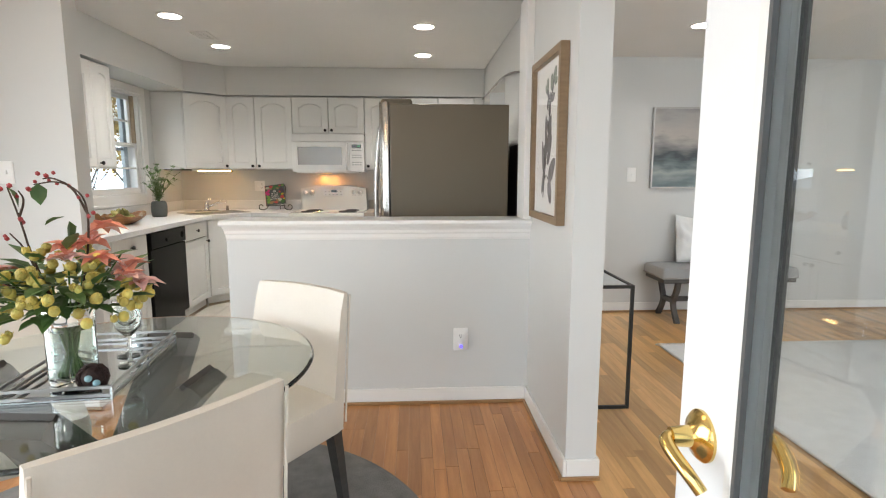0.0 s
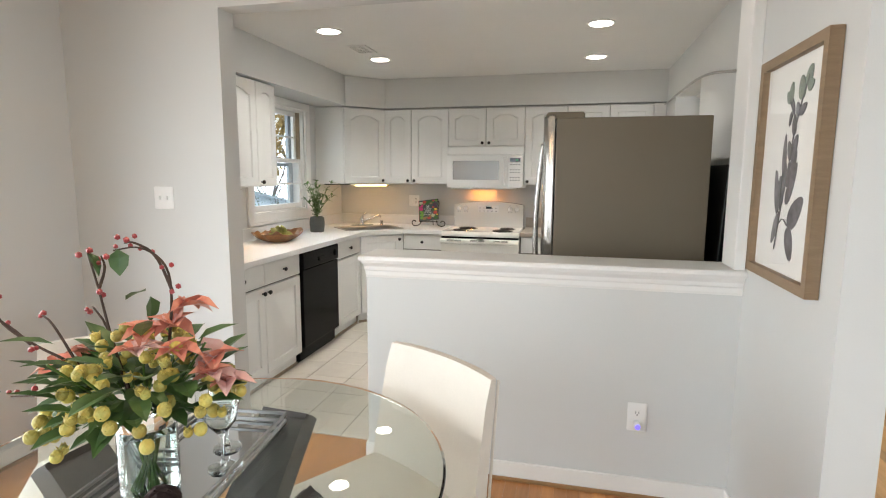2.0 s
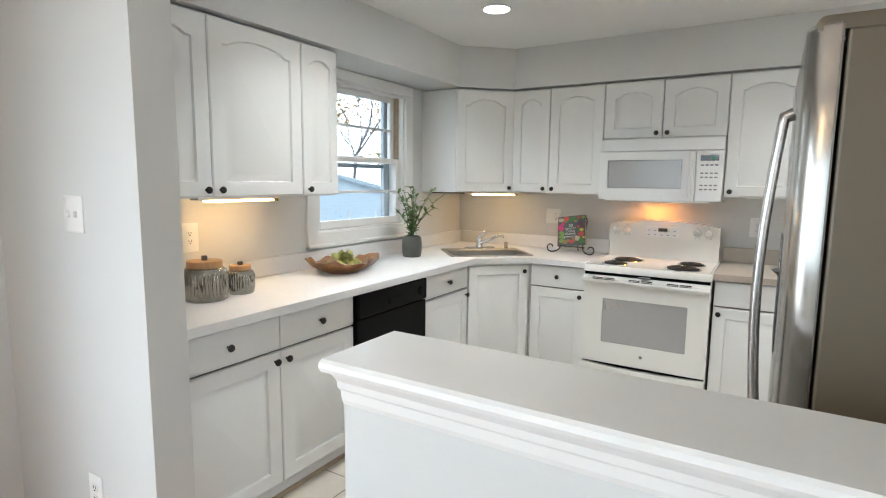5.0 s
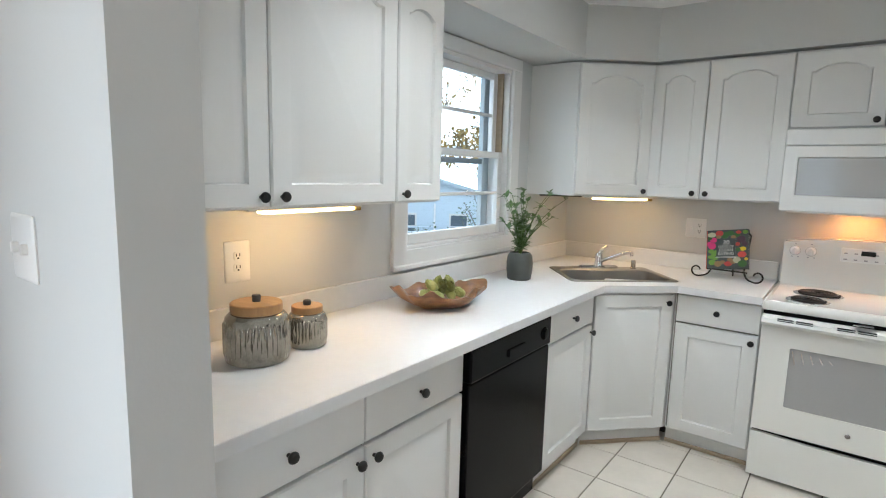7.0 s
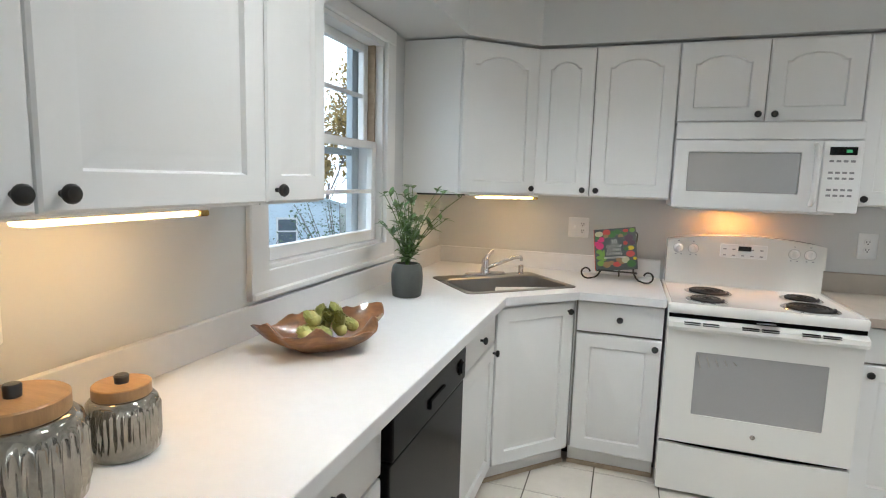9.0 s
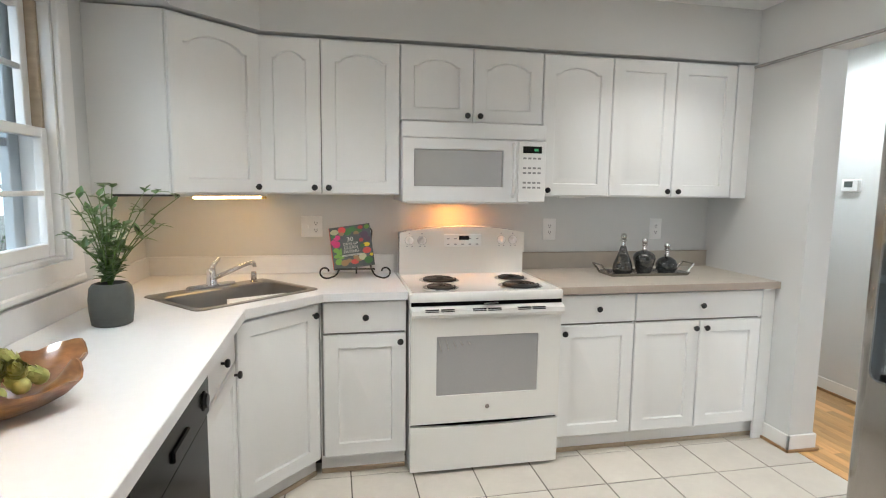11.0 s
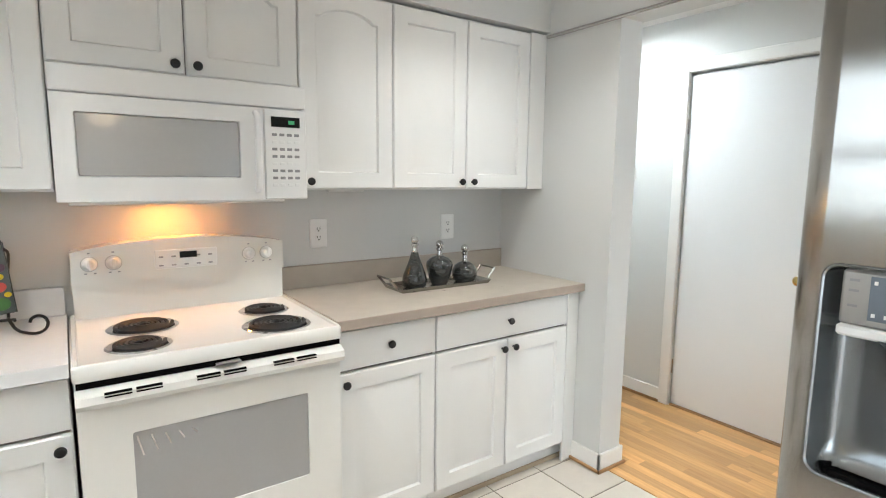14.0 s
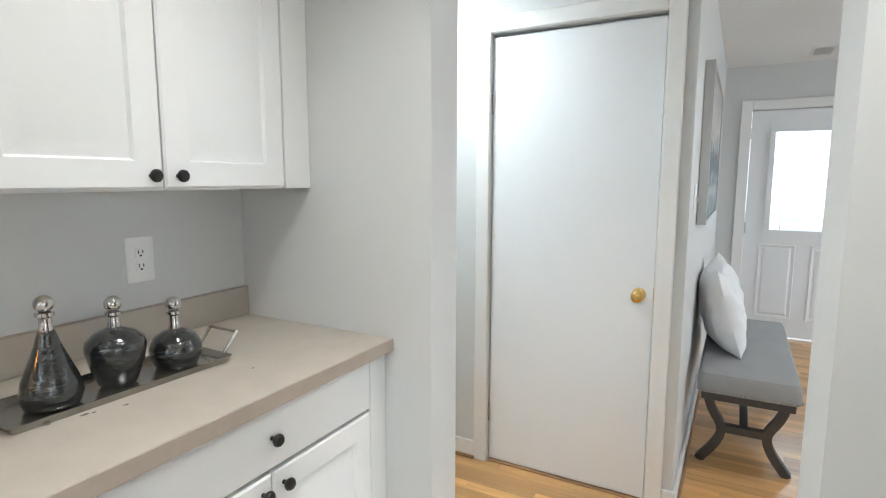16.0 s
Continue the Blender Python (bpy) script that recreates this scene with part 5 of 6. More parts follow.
def backrest(w0, w1, z0, z1, y0, lean, thick, curve, n=10, rows=7):
    loops = []
    for r in range(rows + 1):
        k = r / rows
        z = z0 + (z1 - z0) * k
        w = w0 + (w1 - w0) * k
        tk = thick * (1 - 0.35 * k)
        if r == rows:
            tk *= 0.55
        yy = y0 + lean * k + 0.02 * k * k
        front, back = [], []
        for i in range(n + 1):
            u = 2 * i / n - 1
            c = curve * u * u
            edge = 0.75 if abs(u) == 1 else 1.0
            zz = z + (0.004 * (1 - u ** 4) if r == rows else 0)
            front.append((u * w / 2, yy - c - tk / 2 * edge, zz))
            back.append((u * w / 2, yy - c + tk / 2 * edge, zz))
        loops.append(front + back[::-1])
    return loft(loops)


def dining_chair(x, y, rz, label):
    c = thing("dining_chair", pose(x, y, 0.013, 0, 0, rz) @ Matrix.Diagonal((1.09, 1.03, 1.0, 1)), label, "chair", "chairs round the table")
    seat = loft([[(px, py, z) for px, py in rrect(w, d, 0.03, 4)] for w, d, z in ((0.44, 0.45, 0.33), (0.455, 0.465, 0.345), (0.46, 0.47, 0.44), (0.45, 0.46, 0.468), (0.40, 0.41, 0.478))])
    part("seat", seat, LEATHER, c, "", True)
    part("backrest", backrest(0.455, 0.43, 0.34, 0.862, 0.215, 0.055, 0.072, 0.028), LEATHER, c, "ivory leather back with a rolled top", True)
    part("back_piping", tube([(0.222, 0.235, 0.36), (0.221, 0.248, 0.55), (0.217, 0.268, 0.72), (0.213, 0.285, 0.852)], 0.004, 6, smoothness=1), LEATHER, c)
    part("back_piping", tube([(-0.222, 0.235, 0.36), (-0.221, 0.248, 0.55), (-0.217, 0.268, 0.72), (-0.213, 0.285, 0.852)], 0.004, 6, smoothness=1), LEATHER, c)
    for lx, ly, kx, ky in ((-0.19, -0.20, 0, 0), (0.19, -0.20, 0, 0), (-0.19, 0.20, 0, 0.05), (0.19, 0.20, 0, 0.05)):
        part("leg", loft([[(lx + kx * k + sx * s, ly + ky * k + sy * s, z) for sx, sy in ((1, 1), (-1, 1), (-1, -1), (1, -1))] for s, z, k in ((0.022, 0.335, 0), (0.015, 0.0, 1))]), GREYWOOD, c, "tapered dark grey leg")
    return c


dining_chair(2.038, -4.395, -34, "ivory leather dining chair tucked under the glass table")
dining_chair(1.99, -5.15, -132, "ivory leather dining chair near the open door")
dining_chair(1.175, -4.445, 37, "ivory leather dining chair beside the wall")

# mirrored tray and what stands on it
TRZ = TZ + 0.012
tray = thing("mirrored_tray", pose(1.715, -4.745, TRZ, 0, 0, 6), "mirrored tray with double chrome and glass rails", "tray")
W2, D2 = 0.135, 0.245
TRAYGLASS = mat("smoked_mirror", (0.50, 0.51, 0.51), 0.05, 1.0, var=0.01, bump=0.0)
TRAYRAIL = mat("tray_chrome", (0.40, 0.40, 0.40), 0.28, 1.0, var=0.02, bump=0.0)
part("tray_base", box(-W2, -D2, 0.0, W2, D2, 0.006, 0.001), TRAYGLASS, tray, "mirror base")
SIDES = (((-W2, -D2), (W2, -D2)), ((W2, -D2), (W2, D2)), ((W2, D2), (-W2, D2)), ((-W2, D2), (-W2, -D2)))
for k, z in ((1.0, 0.013), (1.0, 0.034)):
    for p, q in SIDES:
        part("rail", beam((p[0] * k, p[1] * (0.5 + k / 2), z), (q[0] * k, q[1] * (0.5 + k / 2), z), 0.0075, 0.006, (0, 0, 1)), TRAYRAIL, tray)
for p in ((-W2, -D2), (W2, -D2), (W2, D2), (-W2, D2), (-W2, 0), (W2, 0)):
    part("corner_post", box(p[0] - 0.003, p[1] - 0.003, 0.0, p[0] + 0.003, p[1] + 0.003, 0.036, 0.0008), CHROME, tray)
VX, VY, VZ = 1.725, -4.875, TRZ + 0.0085
vase = thing("flower_vase", pose(VX, VY, VZ) @ Matrix.Scale(1.22, 4), "clear glass cylinder vase with a silver band", "vase")
part("vase_body", lathe([(0.044, 0), (0.047, 0.004), (0.048, 0.02), (0.048, 0.17), (0.0455, 0.17), (0.0455, 0.022), (0.03, 0.014), (0.004, 0.013)], 40), GLASS, vase, "thick clear glass", True)
part("silver_band", lathe([(0.0484, 0.138), (0.0492, 0.140), (0.0492, 0.169), (0.0484, 0.171)], 40, ends=(False, False)), MIRROR, vase, "silver band below the rim", True)
part("water", lathe([(0.0445, 0.024), (0.0445, 0.125), (0.002, 0.1255)], 32), clear("vase_water", (0.86, 0.96, 0.94), 0.0, 1.33), vase, "", True)

rngf = random.Random(21)
bq = thing("bouquet", pose(VX, VY, VZ) @ Matrix.Scale(1.12, 4), "bouquet of coral blossoms, yellow buds and berry twigs", "flowers")
stems, foliage, buds, petals, pale, twigs, berries = (bmesh.new() for _ in range(7))
for i in range(26):
    a = rngf.uniform(0, 2 * math.pi)
    r0, r1, h = rngf.uniform(0.0, 0.03), rngf.uniform(0.03, 0.16), rngf.uniform(0.22, 0.33)
    tube([(-r0 * math.cos(a), -r0 * math.sin(a), 0.022), (0.02 * math.cos(a), 0.02 * math.sin(a), 0.16), (r1 * math.cos(a), r1 * math.sin(a), h - 0.02)], 0.0022, 5, bm=stems, smoothness=1)
for i in range(150):
    a, el = rngf.uniform(0, 2 * math.pi), rngf.uniform(-0.25, 0.8)
    r = rngf.uniform(0.03, 0.135)
    p = Vector((r * math.cos(a), r * math.sin(a), 0.200 + 0.11 * max(0, el) * rngf.random() + rngf.uniform(-0.02, 0.05)))
    leaf(foliage, p, (math.cos(a) + rngf.uniform(-0.6, 0.6), math.sin(a) + rngf.uniform(-0.6, 0.6), el), rngf.uniform(0.050, 0.085), rngf.uniform(0.028, 0.044))
for i in range(78):
    a, k = rngf.uniform(0, 2 * math.pi), rngf.random() ** 0.6
    r = 0.170 * k
    p = Vector((r * math.cos(a), r * math.sin(a), 0.30 - 0.12 * k * k + rngf.uniform(-0.035, 0.035)))
    for j in range(rngf.choice((1, 2, 2))):
        q = p + Vector([rngf.uniform(-0.017, 0.017) for _ in range(3)])
        ball(buds, q, rngf.uniform(0.008, 0.0125), 2, 1.1)
        for s in range(5):
            b = 2 * math.pi * s / 5 + rngf.random()
            leaf(buds, q + Vector((0, 0, -0.006)), (math.cos(b), math.sin(b), 0.5), 0.017, 0.010, 0.5, -0.55)
for cx, cy, cz in ((0.055, 0.02, 0.335), (0.085, -0.01, 0.30), (0.035, -0.05, 0.305), (0.125, 0.04, 0.275), (0.145, 0.0, 0.255), (-0.14, 0.02, 0.265), (0.07, 0.05, 0.37), (0.015, 0.0, 0.325), (-0.165, -0.02, 0.25), (0.155, 0.03, 0.235)):
    for s in range(7):
        a = 2 * math.pi * s / 7 + rngf.uniform(-0.3, 0.3)
        el = rngf.uniform(0.0, 1.1)
        leaf(pale if rngf.random() < 0.35 else petals, (cx, cy, cz), (math.cos(a) * math.cos(el), math.sin(a) * math.cos(el), math.sin(el)), rngf.uniform(0.032, 0.052), rngf.uniform(0.030, 0.044), 0.7, 0.6)
TW = [[(0.02, 0.0, 0.17), (0.045, 0.02, 0.30), (0.05, 0.03, 0.40), (0.04, 0.03, 0.455), (-0.005, 0.02, 0.485), (-0.055, 0.01, 0.475)],
      [(0.05, 0.03, 0.40), (0.02, 0.03, 0.47), (-0.02, 0.02, 0.492), (-0.04, 0.02, 0.488)],
      [(-0.02, 0.0, 0.17), (-0.075, 0.01, 0.30), (-0.095, 0.01, 0.40), (-0.115, 0.01, 0.47)], [(-0.095, 0.01, 0.40), (-0.085, 0.02, 0.44), (-0.105, 0.03, 0.46)],
      [(-0.02, -0.01, 0.17), (-0.13, -0.02, 0.26), (-0.22, -0.03, 0.295), (-0.29, -0.02, 0.33), (-0.37, -0.02, 0.352)], [(-0.22, -0.03, 0.295), (-0.285, -0.04, 0.34), (-0.30, -0.03, 0.38)],
      [(-0.02, -0.01, 0.17), (-0.12, -0.03, 0.20), (-0.21, -0.04, 0.198), (-0.27, -0.04, 0.19)], [(-0.03, 0.0, 0.18), (-0.10, 0.03, 0.32), (-0.135, 0.03, 0.36)], [(-0.12, -0.02, 0.25), (-0.2, 0.0, 0.33), (-0.235, 0.01, 0.34)]]
for tw in TW:
    tube(tw, 0.0032, 6, bm=twigs, taper=0.45, smoothness=2)
    for p in tw[2:]:
        for j in range(2):
            ball(berries, Vector(p) + Vector([rngf.uniform(-0.014, 0.014) for _ in range(3)]), rngf.uniform(0.0045, 0.0068), 1)
for p, d in (((-0.115, 0.01, 0.47), (0.5, 0.2, -0.9)), ((-0.045, 0.01, 0.478), (-0.1, 0.1, -1)), ((0.0, 0.02, 0.40), (-0.9, 0, -0.2)), ((-0.30, -0.04, 0.19), (-0.9, 0, -0.2)), ((0.01, 0.02, 0.39), (0.1, 0, -1)), ((-0.14, -0.06, 0.16), (-0.9, -0.2, -0.1))):
    leaf(foliage, p, d, 0.05, 0.035)
part("stems", stems, LEAF2, bq)
tagged(part("foliage", foliage, LEAF, bq), kind="stuff")
tagged(part("buds", buds, YELLOW, bq, "clusters of yellow-green buds"), kind="stuff")
tagged(part("pale_blossoms", pale, PALEPINK, bq, "pale pink blossoms"), kind="stuff")
tagged(part("blossoms", petals, PINK, bq, "coral pink blossoms"), kind="stuff")
tagged(part("twigs", twigs, BARK, bq, "curling brown twigs"), kind="stuff")
tagged(part("berries", berries, BERRY, bq, "red berries"), kind="stuff")
nest = thing("nest_ornament", pose(1.815, -4.945, TRZ + 0.0085) @ Matrix.Scale(1.2, 4), "small brown nest ornament with blue eggs", "ornament")
bm = bmesh.new()
for i in range(34):
    a0, tl = rngf.uniform(0, 6.28), rngf.uniform(-0.5, 0.5)
    rr = rngf.uniform(0.022, 0.031)
    tube([(rr * math.cos(a0 + k), rr * math.sin(a0 + k) * math.cos(tl), 0.034 + rr * math.sin(a0 + k) * math.sin(tl) * 0.6 + rngf.uniform(-0.006, 0.006)) for k in (0, 0.6, 1.2, 1.8, 2.4)], 0.0024, 5, bm=bm)
ball(bm, (0, 0, 0.032), 0.024, 2)
ob = part("nest", bm, mat("nest_brown", (0.035, 0.014, 0.011), 0.8, var=0.3, scale=60, bump=0.3), nest, m=pose(0, 0, 0.034, 78, 0, 25) @ pose(0, 0, -0.034))
for ex, ez in ((-0.006, 0.040), (0.008, 0.028)):
    part("egg", ball(bmesh.new(), (ex, -0.026, ez), 0.0075, 2), mat("egg_blue", (0.25, 0.45, 0.52), 0.4, bump=0.0), nest, "pale blue egg", True, pose(0, 0, 0, 0, 0, 25))
for gx, gy in ((1.800, -4.735), (1.752, -4.650)):
    g = part("wine_glass", lathe([(0.034, 0), (0.034, 0.0015), (0.008, 0.005), (0.0035, 0.02), (0.0035, 0.075), (0.012, 0.088), (0.034, 0.115), (0.040, 0.145), (0.035, 0.175), (0.0342, 0.175), (0.039, 0.145), (0.033, 0.116), (0.010, 0.090), (0.001, 0.088)], 32), GLASS, smooth=True, m=pose(gx, gy, TRZ + 0.0085))
    tagged(g, "clear stemmed wine glass on the tray", "wine glass", "wine glasses")

# guessed chandelier over the table, itself out of view, added with the warm fill
chl = thing("chandelier", pose(1.72, -4.82, 2.02), "guessed brass chandelier with warm bulbs, added unseen above the table", "chandelier")
part("stem", tube([(0, 0, 0.05), (0, 0, KITCHEN_CEIL - 2.02)], 0.006, 8), BRASS, chl)
part("canopy", lathe([(0.05, KITCHEN_CEIL - 2.02), (0.05, KITCHEN_CEIL - 2.035), (0.01, KITCHEN_CEIL - 2.06)], 24), BRASS, chl, "", True)
part("hub", ball(bmesh.new(), (0, 0, 0.04), 0.03, 2), BRASS, chl, "", True)
for i in range(6):
    a = math.pi * i / 3
    arm = part("arm", tube([(0, 0, 0.04), (0.10 * math.cos(a), 0.10 * math.sin(a), 0.0), (0.19 * math.cos(a), 0.19 * math.sin(a), 0.02), (0.20 * math.cos(a), 0.20 * math.sin(a), 0.06)], 0.005, 8, smoothness=2), BRASS, chl, "", True)
    part("bulb", ball(bmesh.new(), (0.20 * math.cos(a), 0.20 * math.sin(a), 0.085), 0.016, 2, 1.6), glow("bulb_glow", (1.0, 0.75, 0.45), 8), arm, "warm glowing bulb", True)

# framed botanical print
pf = thing("framed_print", pose(3.295, -3.478, 1.100, 0, 0, -90) @ Matrix.Diagonal((0.917, 1, 0.98, 1)), "botanical print in a brown wooden frame", "picture")
PW, PH = 0.605, 0.785
bm = upright([(0, 0), (PW, 0), (PW, PH), (0, PH)], -0.040, -0.002, [[(0.034, 0.034), (PW - 0.034, 0.034), (PW - 0.034, PH - 0.034), (0.034, PH - 0.034)]])
part("frame", bm, FRAMEWOOD, pf)
part("paper", box(0.03, -0.016, 0.03, PW - 0.03, -0.010, PH - 0.03), PAPER, pf)
for path in ([(0.24, 0.11), (0.265, 0.22), (0.29, 0.32), (0.32, 0.42), (0.335, 0.50), (0.36, 0.56), (0.39, 0.62), (0.43, 0.68)], [(0.265, 0.22), (0.25, 0.25), (0.235, 0.235)], [(0.262, 0.20), (0.30, 0.225), (0.345, 0.20)], [(0.262, 0.25), (0.262, 0.32), (0.265, 0.38)], [(0.35, 0.54), (0.31, 0.58), (0.275, 0.62)]):
    part("printed_stem", tube([(x, -0.0185, z) for x, z in path], 0.0022, 5, smoothness=1), INK, pf)


def blade(cx, cz, ang, L, w, k):
    pts = []
    ca, sa = math.cos(radians(ang)), math.sin(radians(ang))
    for i in range(14):
        u = 2 * math.pi * i / 14
        x, z = L / 2 + L / 2 * math.cos(u), w / 2 * math.sin(u) * (1 - 0.25 * math.cos(u))
        pts.append((cx + x * ca - z * sa, cz + x * sa + z * ca))
    part("printed_leaf", upright(pts, -0.0172 - 0.0001 * k, -0.016), INK if k < 17 else INK2, pf)


for k, (cx, cz, ang, L, w) in enumerate((
        (0.25, 0.235, 245, 0.12, 0.045), (0.235, 0.235, 105, 0.16, 0.045), (0.265, 0.37, 92, 0.14, 0.038), (0.265, 0.26, 102, 0.11, 0.055),
        (0.345, 0.20, 40, 0.15, 0.078), (0.345, 0.195, 295, 0.12, 0.066), (0.31, 0.27, 62, 0.16, 0.050), (0.30, 0.33, 58, 0.14, 0.050),
        (0.29, 0.33, 98, 0.09, 0.030), (0.28, 0.30, 100, 0.09, 0.035), (0.32, 0.42, 112, 0.07, 0.035), (0.33, 0.42, 65, 0.09, 0.042), (0.335, 0.50, 96, 0.07, 0.036),
        (0.32, 0.57, 115, 0.06, 0.022), (0.30, 0.58, 250, 0.05, 0.022), (0.36, 0.56, 110, 0.05, 0.030), (0.37, 0.565, 30, 0.06, 0.030),
        (0.38, 0.61, 100, 0.08, 0.055), (0.41, 0.65, 60, 0.07, 0.048), (0.42, 0.64, 20, 0.05, 0.034), (0.275, 0.61, 80, 0.07, 0.038), (0.275, 0.61, 125, 0.05, 0.030))):
    blade(cx, cz, ang, L, w, k)
pg = part("glazing", box(0.032, -0.024, 0.032, PW - 0.032, -0.022, PH - 0.032), PANE, pf)
pg.visible_shadow = False


# ---------------------------------------------------------------- open garden door
gd = thing("door_1", pose(3.064, -5.572, 0), "white glazed garden door standing open with brass levers", "door")
gd["kind"] = "structure"
LW, LH = 0.90, 2.07
bm = bmesh.new()
for a, b, z0, z1 in ((0, 0.125, 0.012, LH), (LW - 0.125, LW, 0.012, LH), (0.125, LW - 0.125, 0.012, 0.25), (0.125, LW - 0.125, LH - 0.13, LH)):
    box(-0.022, -b, z0, 0.022, -a, z1, 0.003, bm=bm)
part("leaf", bm, DOORW, gd)
SEAL = mat("glazing_seal", (0.10, 0.10, 0.10), 0.6)
for x in (-0.026, 0.018):
    sgn = -1 if x < 0 else 1
    part("glazing_bead", box(x, -0.142, 0.25, x + 0.008, -0.125, LH - 0.13, 0.002), TRIM, gd)
    part("seal", box(x, -0.149, 0.25, x + 0.008, -0.1425, LH - 0.13), SEAL, gd, "dark glazing seal")
    part("glazing_bead", box(x, -LW + 0.125, 0.25, x + 0.008, -LW + 0.15, LH - 0.13, 0.002), TRIM, gd)
part("glass", box(-0.006, -LW + 0.125, 0.25, 0.006, -0.125, LH - 0.13), clear("door_glass", (0.95, 0.98, 0.98), 0.0, 1.75), gd, "large clear pane")
for s in (-1, 1):
    lv = part("lever_rose", lathe([(0.036, 0), (0.036, 0.004), (0.030, 0.010), (0.022, 0.013), (0.015, 0.020), (0.013, 0.045)], 28), BRASS, gd, "polished brass rose", True, pose(s * 0.022, -0.065, 0.968, 0, s * 90, 0))
    part("lever", tube([(s * 0.05, -0.065, 0.968), (s * 0.074, -0.066, 0.968), (s * 0.080, -0.082, 0.966), (s * 0.076, -0.105, 0.956), (s * 0.070, -0.125, 0.946), (s * 0.060, -0.138, 0.930)], lambda k: 0.0105 - 0.002 * k, 12, smoothness=2), BRASS, gd, "curved polished brass lever", True)
for z in (0.25, 1.05, 1.85):
    part("hinge", tube([(0.028, -LW + 0.004, z - 0.045), (0.028, -LW + 0.004, z + 0.045)], 0.007, 10), BRASS, gd)

# ---------------------------------------------------------------- hall door
hd = thing("door_2", pose(4.415, -0.51, 0) @ Matrix.Diagonal((1, 0.737 / 0.76, 0.99, 1)), "flat white closet door with a brass knob", "door")
hd["kind"] = "structure"
part("leaf", box(0.012, -0.757, 0.014, 0.047, -0.003, 2.045, 0.002), DOORW, hd)
for y0, y1 in ((-0.832, -0.762), (0.002, 0.072)):
    part("casing", box(-0.018, y0, 0.0, 0.0, y1, 2.132, 0.005), TRIM, hd)
part("casing", box(-0.018, -0.762, 2.062, 0.0, 0.002, 2.132, 0.005), TRIM, hd)
part("stop", box(0.049, -0.76, 0.0, 0.06, 0.0, 2.06), DOORW, hd)
part("knob", lathe([(0.028, 0), (0.028, 0.004), (0.012, 0.008), (0.010, 0.028), (0.020, 0.036), (0.026, 0.048), (0.025, 0.058), (0.015, 0.066), (0.004, 0.068)], 28), BRASS, hd, "round polished brass knob", True, pose(0.012, -0.698, 0.925, 0, -90, 0))
part("strike", box(0.010, -0.7605, 0.90, 0.014, -0.757, 0.96), BRASS, hd)
for z in (0.26, 1.75):
    part("hinge", tube([(0.006, -0.002, z - 0.045), (0.006, -0.002, z + 0.045)], 0.006, 10), HANDLE, hd)
part("threshold", box(0.0, -0.76, 0.0, 0.12, 0.0, 0.010, 0.002), SHOE, hd)

# ---------------------------------------------------------------- living room
con = thing("console_table", pose(3.60, -3.47, 0), "slim black metal console table with a glass top", "table")
CWD, CL, CH = 0.245, 1.15, 0.715
part("top", box(0.02, 0.02, CH - 0.012, CWD - 0.02, CL - 0.02, CH - 0.004), mat("frosted_top", (0.60, 0.63, 0.64), 0.15, var=0.02, bump=0.0), con, "pale glass top")
for y in (0.0, CL):
    for x in (0.0, CWD):
        part("leg", box(x - 0.009, y - 0.009, 0.0, x + 0.009, y + 0.009, CH - 0.018, 0.001), IRON, con)
    part("foot_rail", box(0.009, y - 0.009, 0.0, CWD - 0.009, y + 0.009, 0.018, 0.001), IRON, con)
    part("top_rail", box(-0.009, y - 0.009, CH - 0.018, CWD + 0.009, y + 0.009, CH, 0.001), IRON, con)
for x in (0.0, CWD):
    part("top_rail", box(x - 0.009, 0.009, CH - 0.018, x + 0.009, CL - 0.009, CH, 0.001), IRON, con)

bench = thing("bench", pose(4.80, -1.83, 0), "grey upholstered bench with curved grey wooden legs", "bench")
BL, BD = 1.25, 0.42
part("seat", loft([[(x, y, z) for x, y in rrect(w, d, 0.03, 4, BL / 2, BD / 2)] for w, d, z in ((BL - 0.01, BD - 0.01, 0.405), (BL, BD, 0.41), (BL, BD, 0.47), (BL - 0.03, BD - 0.03, 0.495), (BL - 0.12, BD - 0.12, 0.505))]), CLOTH, bench, "grey upholstered seat", True)
BW2 = mat("weathered_bench_wood", (0.10, 0.092, 0.085), 0.6, var=0.2, scale=10, bump=0.1)
part("apron", box(0.02, 0.02, 0.365, BL - 0.02, BD - 0.02, 0.405, 0.004), BW2, bench)
for ex in (0.16, BL - 0.16):
    for s in (-1, 1):
        cy = BD / 2
        part("leg", tube([(ex, cy + s * 0.17, 0.37), (ex, cy + s * 0.15, 0.28), (ex, cy + s * 0.09, 0.19), (ex, cy + s * 0.11, 0.11), (ex, cy + s * 0.19, 0.0)], lambda k: 0.028, 4, smoothness=2), BW2, bench, "curved leg")
    part("cross_bar", box(ex - 0.02, BD / 2 - 0.10, 0.165, ex + 0.02, BD / 2 + 0.10, 0.205, 0.004), BW2, bench)
part("stretcher", box(0.16, BD / 2 - 0.018, 0.165, BL - 0.16, BD / 2 + 0.018, 0.205, 0.004), BW2, bench)
bm = bmesh.new()
for i in range(64):
    ball(bm, (0.02 + (BL - 0.04) * i / 63, -0.002, 0.416), 0.005, 1)
for i in range(22):
    ball(bm, (-0.002, 0.02 + (BD - 0.04) * i / 21, 0.416), 0.005, 1)
tagged(part("nailheads", bm, HANDLE, bench, "row of silver nailheads"), kind="stuff")


